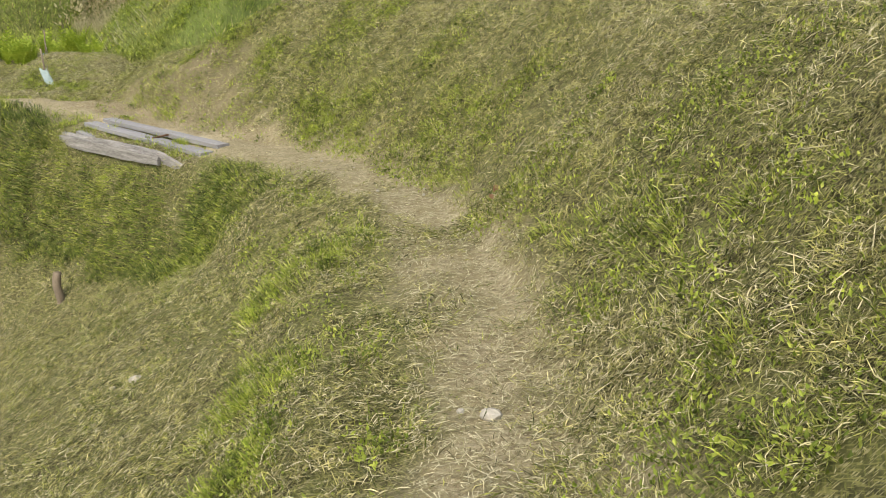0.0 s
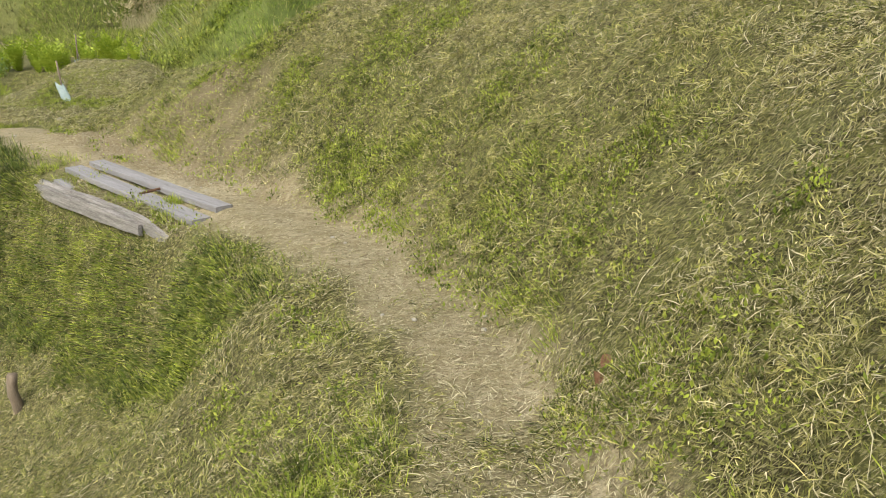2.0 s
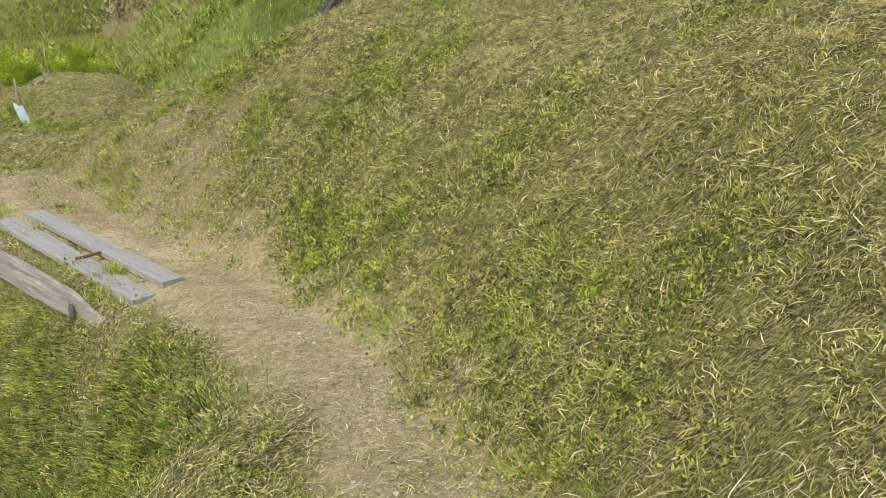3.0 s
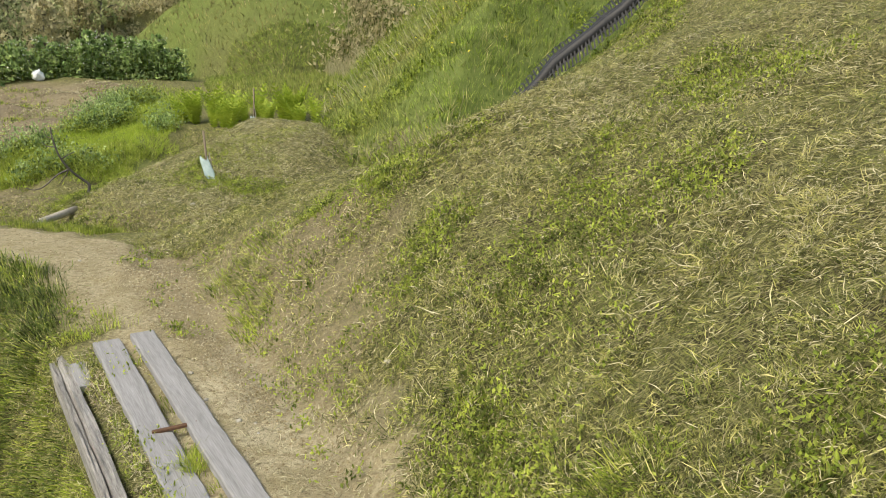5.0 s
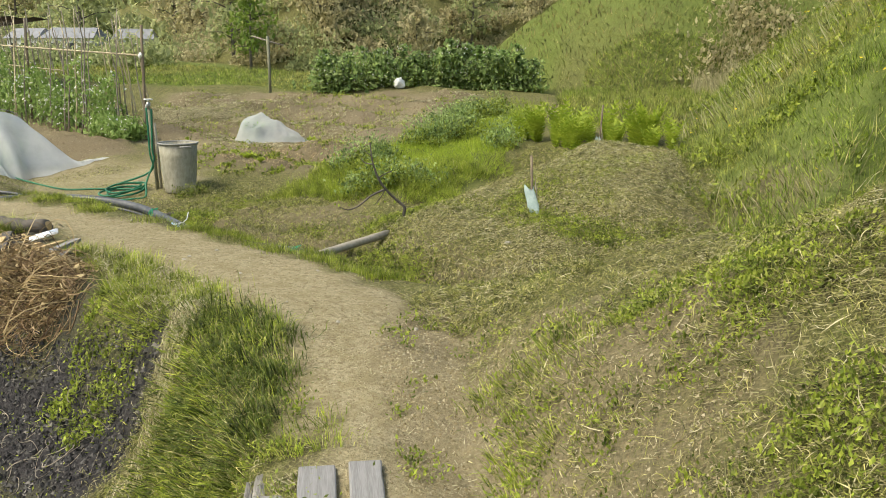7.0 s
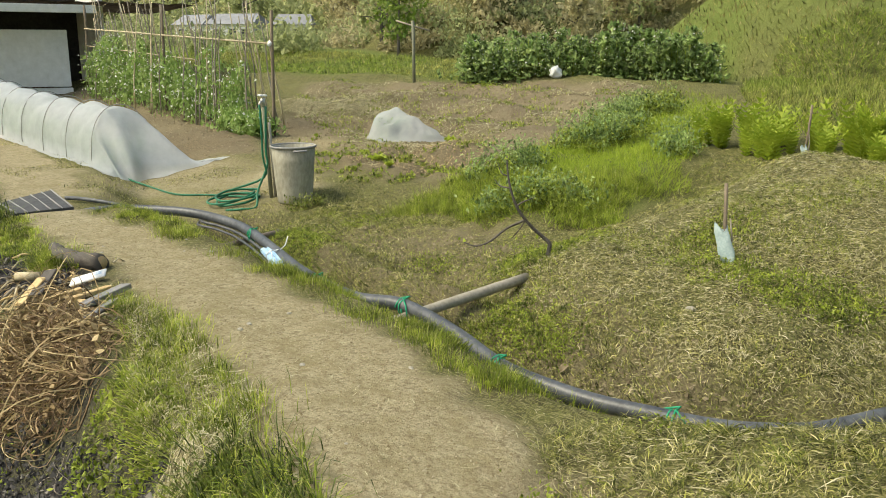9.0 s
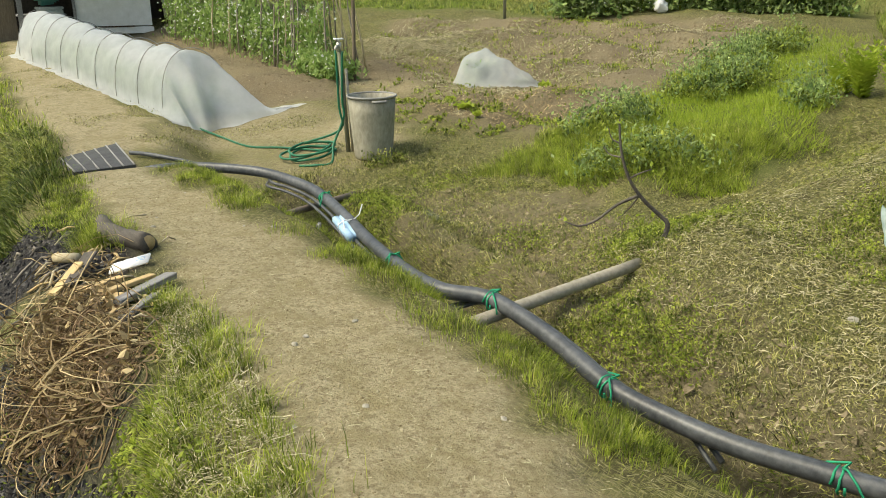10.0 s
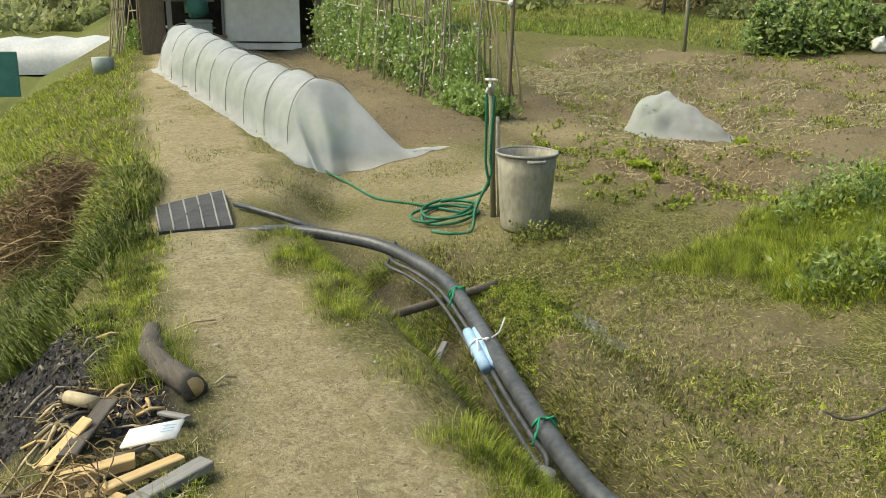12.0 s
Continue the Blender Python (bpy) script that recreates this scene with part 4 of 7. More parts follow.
def cord(name, centre, along_dir, radius, mat, parent, label, turns=3, ends=0.12, seed=0):
    """A cord wound round a pipe, with two loose ends."""
    d = Vector(along_dir).normalized()
    u = d.cross(Vector((0, 0, 1))).normalized()
    v = u.cross(d)
    rng = random.Random(seed)
    pts = []
    for i in range(turns * 12 + 1):
        a = i * 2 * math.pi / 12
        pts.append(Vector(centre) + (u * math.cos(a) + v * math.sin(a)) * radius + d * (0.05 * (i / (turns * 12) - 0.5) + rng.uniform(-0.004, 0.004)))
    bm = tube(pts, 0.0055, 5)
    for s in (-1, 1):
        tip = [Vector(centre) + v * radius, Vector(centre) + v * (radius + 0.015) + u * s * 0.03 + d * 0.02, Vector(centre) + v * radius * 0.6 + u * s * ends + d * 0.06 * s,
               Vector(centre) - v * 0.3 * radius + u * s * (ends + 0.03) + d * 0.10 * s]
        tube(tip, 0.005, 5, bm)
    return part(name, bm, mat, parent, label)


def main_pipe():
    pipe = tagged(part("water_pipe", tube(MAIN, 0.042, 16), BLACK_PIPE), "thick dusty black water pipe bending along the ditch", "pipe")
    for i, at in enumerate((37, 78, 90, 110)):
        c, d = MAIN[at], MAIN[at + 1] - MAIN[at - 1]
        cord("cord_tie", c - np.array((0, 0, 0.008)), d, 0.049, GREEN_CORD, pipe, "green cord tie", 2, 0.05, seed=i)
    cord("cord_tie", MAIN[56], MAIN[57] - MAIN[55], 0.048, GREEN_CORD, pipe, "green cord tie", 1, 0.05, seed=8)
    # the two thin hoses tied beside it
    below = np.array((0.0, -0.048, -0.045))
    hose_a = np.vstack([[(-10.05, 10.18, 0.50), (-9.85, 10.1, 0.60)], MAIN[26:62:3] + below * np.array((1, 0.9, 1)), [(-6.95, 9.75, 0.48), (-6.6, 9.78, 0.50)], MAIN[76:100:3] + np.array((0.0, 0.075, -0.02)), [(-4.9, 10.1, 0.36)]])
    hose_b = hose_a + np.array((0.0, -0.035, -0.025))
    hose_b[:2] += np.array((0.12, 0.05, 0.0))
    for h, r in ((hose_a, 0.013), (hose_b, 0.011)):
        tagged(part("thin_hose", tube(spline(h, 5), r, 9), BLACK_PIPE), "thin black hose tied beside the thick pipe", "hose", "thin hoses along the ditch pipe")
    # pale blue foam wrapped about the thin hoses
    a, b = np.array((-8.35, 10.045, 0.54)), np.array((-7.96, 9.98, 0.51))
    foam = thing("foam_wrap", "pale blue foam wrap tied round the thin hoses", "wrap")
    for off in ((0.0, 0.024, 0.005), (0.0, -0.024, 0.0)):
        line = [a + off, a + (b - a) * 0.33 + off, a + (b - a) * 0.66 + off, b + off]
        bm = tube(line, [0.028, 0.031, 0.030, 0.028], 12)
        roughen(bm, 0.004, 0.04, 2)
        part("foam_sleeve", bm, BLUE_FOAM, foam)
    c = (a + b) / 2
    cord("plastic_tie", c, b - a, 0.054, WHITE_TIE, foam, "white plastic tie", 1, 0.03)
    tube_end = tube([c + (0, 0.05, 0.05), c + (0.02, 0.09, 0.09), c + (-0.01, 0.13, 0.15)], 0.005, 5)
    part("tie_tail", tube_end, WHITE_TIE, foam, "loose end of the white tie")
    # a thin black hose from the panel to the pipe
    pts = spline([(-11.0, 9.2, 0.665), (-10.75, 9.3, 0.68), (-10.5, 9.5, 0.65), (-10.35, 9.72, 0.58)], 5)
    tagged(part("thin_hose", tube(pts, 0.02, 9), BLACK_PIPE), "short black hose leading under the black panel", "hose", "thin hoses along the ditch pipe")


main_pipe()


CROSS_A, CROSS_B = (-8.854, 9.706, 0.47), (-9.187, 10.564, 0.47)
OLD_IRON = simple("brown_grey_iron", (0.075, 0.06, 0.048), (0.21, 0.175, 0.14), 9.0, 0.75)


def grey_pipes():
    group = "grey pipes across the ditch"
    for a, b, r, label, mat in (((-6.25, 9.72, 0.53), (-6.32, 10.98, 0.615), 0.034, "muddy grey plastic pipe laid across the ditch", CLAY_PIPE),
                                (CROSS_A, CROSS_B, 0.027, "brown-grey iron pipe laid across the ditch", OLD_IRON),
                                (on_ground(-3.42, 10.35, 0.05), on_ground(-3.2, 10.12, 0.02), 0.026, "pale grey pipe lying sunk in the mown trough", CLAY_PIPE)):
        a, b = Vector(a), Vector(b)
        pipe = tagged(part("cross_pipe", tube([a + (b - a) * k / 6 for k in range(7)], r, 14), mat), label, "pipe", group)
        step = (b - a).normalized() * 0.003
        # solid ends: a dark disc paints the shaded hollow
        for end in (a, b):
            part("pipe_mouth", tube([end - step, end + step], r * 0.86, 12), DARK, pipe, "dark disc drawn for the shade in the pipe mouth")
    bm = tube([(-6.89, 9.69, 0.40), (-6.89, 9.70, 0.52), (-6.885, 9.71, 0.615)], [0.044, 0.043, 0.04], 10)
    roughen(bm, 0.006, 0.05, 4)
    tagged(part("short_peg", bm, OLD_WOOD), "short wooden peg that holds the pipe", "peg")
    a, b = Vector((-8.0, 9.68, 0.52)), Vector((-8.13, 9.80, 0.60))
    tagged(plank("wood_scrap", a, b, 0.03, 0.015, OLD_WOOD, seed=12), "grey wood scrap stuck in the ditch's edge", "scrap")


grey_pipes()


def water():
    for pts, z in (([(-8.2, 9.88), (-7.6, 9.86), (-6.9, 9.87), (-6.2, 9.86), (-5.4, 9.84), (-4.9, 9.86), (-4.9, 10.10), (-5.6, 10.12), (-6.3, 10.10), (-7.0, 10.07), (-7.8, 10.02), (-8.2, 9.98)], float(np.median(ground_z(np.linspace(-8.0, -5.2, 15), np.interp(np.linspace(-8.0, -5.2, 15), [-11.0, -5.2], [9.95, 10.0])))) + 0.03),
                   ([(-8.98, 10.98), (-8.86, 10.84), (-8.6, 10.79), (-8.3, 10.78), (-7.95, 10.80), (-7.9, 10.86), (-8.3, 10.88), (-8.6, 10.91), (-8.8, 11.0), (-8.9, 11.05)], float(np.median(ground_z(np.array((-8.9, -8.6, -8.3)), np.array((10.9, 10.85, 10.83))))) + 0.004)):
        bm = bmesh.new()
        f = bm.faces.new([bm.verts.new((x, y, z)) for x, y in pts])
        tagged(part("ditch_water", bm, WATER, None, "", False), "shallow muddy water standing in the ditch", "water", kind="structure")


water()


def grating():
    """The black ribbed panel that bridges the ditch at the path's end."""
    panel = thing("bridge_panel", "black ribbed panel bridging the footpath's end", "panel", (-10.8, 8.87, 0.0), 0)
    corners = [Vector((-10.25, 8.60, 0.70)), Vector((-10.28, 9.09, 0.70)), Vector((-11.42, 9.17, 0.69)), Vector((-11.17, 8.62, 0.65))]
    shift = Vector((-10.8, 8.87, 0.0))
    bm = bmesh.new()
    top = [bm.verts.new(c - shift) for c in corners]
    face = bm.faces.new(top)
    made = bmesh.ops.extrude_face_region(bm, geom=[face])
    for v in made["geom"]:
        if isinstance(v, bmesh.types.BMVert):
            v.co.z -= 0.035
    bmesh.ops.recalc_face_normals(bm, faces=bm.faces)
    part("slab", bm, PANEL, panel, "", False)
    for k in (0.02, 0.2, 0.4, 0.6, 0.8, 0.98):
        # pale strips running the way one walks
        a, b = corners[0].lerp(corners[1], k) - shift, corners[3].lerp(corners[2], k) - shift
        strip = tube([a + Vector((0, 0, 0.003)), (a + b) / 2 + Vector((0, 0, 0.003)), b + Vector((0, 0, 0.003))], 0.008, 6)
        part("rib", strip, BIN_RIM, panel, "pale grey rib")


grating()


# ---- the yard ----
def rubbish_bin():
    x, y, z = on_ground(-10.13, 11.22, -0.01)
    pail = thing("garden_bin", "stained grey plastic bin without lid, half sunk", "bin", (x, y, z), 15)
    def ring(bm, r, h, squash=1.0):
        return [bm.verts.new((r * math.cos(a * math.pi / 16), r * squash * math.sin(a * math.pi / 16), h)) for a in range(32)]
    bm = bmesh.new()
    rings = [ring(bm, r, h) for r, h in ((0.165, 0.0), (0.178, 0.02), (0.185, 0.10), (0.197, 0.25), (0.21, 0.42), (0.221, 0.575), (0.214, 0.575), (0.203, 0.42), (0.178, 0.1), (0.165, 0.03))]
    for r0, r1 in zip(rings, rings[1:]):
        for k in range(32):
            bm.faces.new((r0[k], r0[(k + 1) % 32], r1[(k + 1) % 32], r1[k]))
    bm.faces.new(rings[-1])
    bm.faces.new(rings[0][::-1])
    roughen(bm, 0.006, 0.15, 1)
    part("bin_body", bm, BIN, pail)
    rim = tube([(0.226 * math.cos(a * math.pi / 18), 0.226 * math.sin(a * math.pi / 18), 0.577) for a in range(37)], 0.011, 8, cap=False)
    part("rim", rim, BIN_RIM, pail, "thick grey rolled rim")
    for turn in (-25, 155):
        a = radians(turn)
        u, w = Vector((math.cos(a), math.sin(a), 0)), Vector((-math.sin(a), math.cos(a), 0))
        c = u * 0.235 + Vector((0, 0, 0.55))
        grip = tube([c - w * 0.06, c - w * 0.055 + u * 0.03, c + w * 0.055 + u * 0.03, c + w * 0.06], 0.012, 8)
        part("handle", grip, BIN_RIM, pail, "dark side handle")


rubbish_bin()


def tap_post():
    base = Vector(on_ground(-10.51, 11.14, -0.05))
    head = Vector((-10.53, 11.095, 1.545))
    stand = thing("garden_tap", "garden tap on a grey post, green hose attached", "tap", tuple(base))
    post = bmesh.new()
    tube([Vector((0, 0, 0)), (head - base) * 0.5, head - base], 0.022, 10, post)
    part("post", post, POST_GREY, stand)
    back = tube([Vector((0.03, 0.035, 0)), (head - base) * 0.8 + Vector((0.03, 0.035, 0))], 0.016, 8)
    part("riser_pipe", back, CLAY_PIPE, stand, "pale riser pipe bound to the post")
    h = head - base
    body = tube([h + Vector((0, 0, -0.05)), h + Vector((0, 0, 0.03))], 0.024, 10)
    tube([h, h + Vector((0.05, -0.05, 0.0)), h + Vector((0.075, -0.075, -0.03))], 0.015, 8, body)
    tube([h + Vector((0, 0, 0.03)), h + Vector((0, 0, 0.06))], 0.01, 8, body)
    part("tap_body", body, METAL, stand, "dull metal tap body")
    handle = tube([h + Vector((-0.045, -0.03, 0.062)), h + Vector((0.045, 0.03, 0.062))], 0.009, 8)
    tube([h + Vector((-0.03, 0.045, 0.062)), h + Vector((0.03, -0.045, 0.062))], 0.009, 8, handle)
    part("tap_handle", handle, WHITE_TIE, stand, "white tap handle")
    # the hose: down from the tap, coiled on the ground, and off to the tunnel
    z = lambda x, y, up=0.012: on_ground(x, y, up)
    drop = [tuple(head + Vector((0.075, -0.075, -0.03))), tuple(head + Vector((0.09, -0.075, -0.15))), tuple(head + Vector((0.07, -0.06, -0.55))), tuple(base + Vector((0.03, -0.09, 0.28)))]
    coil = []
    for i in range(44):
        a = i * 2 * math.pi / 13 + 1.0
        r = 0.23 + 0.05 * math.sin(i * 0.7)
        coil.append(z(-10.78 + r * 0.9 * math.cos(a), 10.83 + r * math.sin(a), 0.015 + 0.0016 * i))
    away = [z(-11.2, 10.72), z(-11.6, 10.5), z(-12.2, 10.4), z(-12.7, 10.2), z(-12.95, 10.02)]
    hose = tagged(part("garden_hose", tube(spline(drop + coil[::-1] + away, 4), 0.0115, 8), GREEN_HOSE), "green rubber garden hose coiled beside the tap post", "hose", "garden hoses")
    loop = [tuple(head + Vector((0.02, 0.02, -0.06))), tuple(head + Vector((0.06, 0.0, -0.1))), tuple(head + Vector((0.045, -0.01, -0.5))), tuple(base + Vector((0.05, -0.06, 0.4))),
            tuple(base + Vector((0.1, -0.2, 0.16))), z(-10.3, 10.86), z(-10.32, 10.7), z(-10.5, 10.62)]
    tagged(part("garden_hose", tube(spline(loop, 6), 0.0115, 8), GREEN_HOSE), "second green hose hanging from the tap post", "hose", "garden hoses")


tap_post()


def net_tunnel():
    tunnel = thing("net_tunnel", "long white insect-net tunnel over hoops beside the path", "tunnel")
    a, b = np.array((-13.12, 10.42, 0.0)), np.array((-19.3, 9.62, 0.0))
    d = (b - a) / np.linalg.norm(b - a)
    side = np.array((-d[1], d[0], 0))
    n, m = 78, 24
    verts = []
    def section(c, k, wide, tall, sag):
        z0 = np.array([ground_z(*(c + side * s * wide)[:2]) for s in (-1, 1)])
        row = []
        for j in range(m + 1):
            t = math.pi * j / m
            x, y = -math.cos(t), math.sin(t) ** 0.75
            base = z0[0] * (1 - (x + 1) / 2) + z0[1] * (x + 1) / 2
            p = c + side * (x * wide * (1 - 0.06 * sag * y))
            row.append((p[0], p[1], base + 0.01 + y * tall * (1 - 0.10 * sag) ))
        return row
    length = np.linalg.norm(b - a)
    hoops = 9
    rows = []
    for i in range(n + 1):
        k = i / n
        c = a + (b - a) * k
        ph = (k * (hoops - 1)) % 1
        sag = math.sin(math.pi * ph)
        wob = 0.03 * noise.noise(Vector((k * 25, 0, 0)))
        rows.append(section(c, k, 0.40 + wob * 0.6, 0.74 + wob * 0.4, sag))
    rows = np.array(rows)
    for i in range(n + 1):
        for j in range(m + 1):
            p = Vector(rows[i, j])
            v = noise.noise_vector(p * 4.0) * 0.03 + noise.noise_vector(p * 11.0) * 0.013
            rows[i, j] += np.array(v)
    # the front end: gathered and trailing on the soil
    tail = []
    for s in range(1, 12):
        k = s / 11
        row = rows[0].copy()
        ctr = np.array((a[0] + 0.16 * k, a[1] + 0.28 * k, 0))
        for j in range(m + 1):
            f = j / m
            x0, y0, z0 = rows[0, j]
            stretch = 0.62 * k ** 1.1
            pull = np.array((x0, y0, z0)) - np.array((*a[:2], 0)) 
            g = ground_z(x0 - d[0] * stretch, y0 - d[1] * stretch)
            drop = (z0 - g) * (1 - k) ** (1.15 + 0.45 * math.sin(f * 19)) + 0.035 * k * (1 - k) * 4 * abs(math.sin(f * 27 + 2 * k))
            fold = 0.05 * k * math.sin(f * 31 + k * 2)
            trail = -0.6 * k ** 1.5 * smooth(0.5, 0.0, f)
            q = np.array((x0, y0, 0)) - d * (stretch + fold * 0.8) + side * (trail + fold * 0.5)
            row[j] = (q[0], q[1], max(ground_z(q[0], q[1]) + 0.012, g + drop))
        tail.append(row)
    back = []
    for s in range(1, 7):
        k = s / 6
        row = rows[-1].copy()
        for j in range(m + 1):
            x0, y0, z0 = rows[-1, j]
            q = np.array((x0, y0, 0)) + d * 0.4 * k
            g = ground_z(q[0], q[1])
            row[j] = (q[0], q[1], g + 0.012 + (z0 - g) * (1 - k) ** 0.6)
        back.append(row)
    every = np.array(tail[::-1] + list(rows) + back)
    # a skirt that lies on the ground along both sides
    skirt_l = every[:, :1] - side * 0.13 + np.array(noise.noise_vector(Vector((1, 2, 3)))) * 0.01
    skirt_r = every[:, -1:] + side * 0.12
    for sk in (skirt_l, skirt_r):
        for i in range(len(sk)):
            sk[i, 0] += side * 0.035 * noise.noise(Vector((i * 0.35, 0.3, 1)))
            sk[i, 0, 2] = ground_z(sk[i, 0, 0], sk[i, 0, 1]) + 0.012 + 0.012 * abs(noise.noise(Vector((i * 0.5, 4, 1))))
    every = np.concatenate([skirt_l, every, skirt_r], 1)
    me = raw_mesh("net_cover", every.reshape(-1, 3), grid_faces(every.shape[0], every.shape[1]), NET, True)
    link("net_cover", me, tunnel, "thin white insect net with a trailing end")
    for h in range(hoops):
        c = a + (b - a) * (h / (hoops - 1))
        pts = np.array(section(c, 0, 0.412, 0.752, 0))
        part("hoop", tube(pts, 0.005, 6), BIN_RIM, tunnel, "thin grey hoop")
    edge = [tuple(v) for v in skirt_l[8::6, 0] + np.array((0, 0.06, 0.02))]
    part("edge_cord", tube(spline(edge, 4), 0.008, 6), DARK, tunnel, "dark cord along the net's edge")
    rng = np.random.RandomState(3)
    t = rng.rand(2600)
    s = (rng.rand(2600) - 0.5) * 0.55
    h = rng.rand(2600) ** 1.3 * 0.42 * (0.6 + 0.4 * np.sin(t * 90))
    p = a + (b - a) * t[:, None] + side * s[:, None]
    p[:, 2] = ground_z(p[:, 0], p[:, 1]) + np.abs(h)
    tagged(link("vegetable_row", leaf_cloud("vegetable_row", p, (0.05, 0.11), PEA_LEAF, rng)), "green vegetable row growing under the white net", "vegetables", kind="stuff")


net_tunnel()


def net_heap():
    """A cabbage under a loose white net."""
    cx, cy = -11.9, 13.78
    heap = thing("netted_plant", "cabbage plant under a loose white net heap", "plant cover")
    d = np.array((0.90, 0.43))
    s = np.array((0.43, -0.90))
    u = np.linspace(-0.55, 0.66, 40)
    v = np.linspace(-0.42, 0.42, 30)
    U, V = np.meshgrid(u, v, indexing="ij")
    tall = 0.40 * np.exp(-((U + 0.14) / 0.33) ** 2 - (V / 0.34) ** 2) + 0.10 * np.exp(-((U + 0.34) / 0.16) ** 2 - (V / 0.22) ** 2) + 0.12 * np.exp(-((U - 0.3) / 0.26) ** 2 - (V / 0.26) ** 2)
    rim = smooth(1.0, 0.72, np.hypot(np.where(U < 0, U / 0.55, U / 0.66), V / 0.42))
    X, Y = cx + d[0] * U + s[0] * V, cy + d[1] * U + s[1] * V
    fold = 0.05 * value_noise(X, Y, 0.2, 20) + 0.035 * value_noise(X, Y, 0.1, 21) + 0.018 * value_noise(X, Y, 0.05, 22)
    Z = ground_z(X, Y) + 0.012 + (np.maximum(tall + fold, 0.012)) * rim
    keep = grid_faces(40, 30)
    inside_rim = (np.hypot(np.where(U < 0, U / 0.55, U / 0.66), V / 0.42) + 0.06 * value_noise(X, Y, 0.2, 5) < 1.0).ravel()
    keep = keep[inside_rim[keep].all(1)]
    link("loose_net", raw_mesh("loose_net", np.stack([X, Y, Z], -1).reshape(-1, 3), keep, THIN_NET, True), heap, "crumpled white insect net")
    rng = np.random.RandomState(8)
    p = np.clip(rng.randn(420, 3), -1.6, 1.6) * np.array((0.10, 0.10, 0.08)) + np.array((cx + d[0] * -0.16, cy + d[1] * -0.16, ground_z(cx, cy) + 0.15))
    link("cabbage", leaf_cloud("cabbage", p, (0.06, 0.13), BEAN_LEAF, rng), heap, "blue-green cabbage leaves")


net_heap()


# ---- young trees on the mound ----
def bagged_stake(x, y, tall, bag, seed, label, lean=(0.02, -0.02)):
    base = Vector(on_ground(x, y, -0.03))
    young = thing("staked_sapling", label, "sapling", tuple(base), group="staked saplings on the mound")
    top = Vector((lean[0], lean[1], tall))
    part("stake", tube([Vector((0, 0, 0)), top * 0.5 + Vector((0.004, 0, 0)), top], [0.013, 0.012, 0.011], 7), STAKE, young)
    part("stem", tube([Vector((0.03, 0.01, 0)), Vector((0.035, 0.02, tall * 0.35)), Vector((0.02, 0.01, tall * 0.6))], [0.008, 0.006, 0.004], 6), TWIG, young, "thin grey stem")
    # the sleeve: an open sack of pale mesh
    bm = bmesh.new()
    rings = []
    for i in range(9):
        k = i / 8
        ring = []
        for j in range(16):
            a = j * math.pi / 8
            r = bag * (0.34 + 0.10 * math.sin(k * 2.4) - 0.12 * k) * (1 + 0.16 * math.sin(3 * a + k * 3 + seed))
            z = 0.03 + k * bag * 1.9 + 0.02 * math.sin(2 * a + seed) * k
            ring.append(bm.verts.new((0.05 * bag / 0.12 - 0.3 * z * bag / 0.125 + r * 1.25 * math.cos(a), -0.01 + r * 0.55 * math.sin(a), z)))
        rings.append(ring)
    for r0, r1 in zip(rings, rings[1:]):
        for k in range(16):
            bm.faces.new((r0[k], r0[(k + 1) % 16], r1[(k + 1) % 16], r1[k]))
    roughen(bm, 0.012, 0.05, seed)
    part("sleeve", bm, SLEEVE, young, "pale blue-white plastic mesh sleeve")


SLEEVE = simple("pale_blue_mesh_sleeve", (0.24, 0.33, 0.34), (0.44, 0.54, 0.55), 14.0, 0.6, relief=0.2)
bagged_stake(-5.25, 11.62, 0.51, 0.115, 1, "stake with a pale blue mesh sleeve on the mown mound", (-0.05, 0.04))
bagged_stake(-6.66, 14.8, 0.55, 0.07, 2, "thin stake with a small pale sleeve near the ferns", (0.02, 0.03))


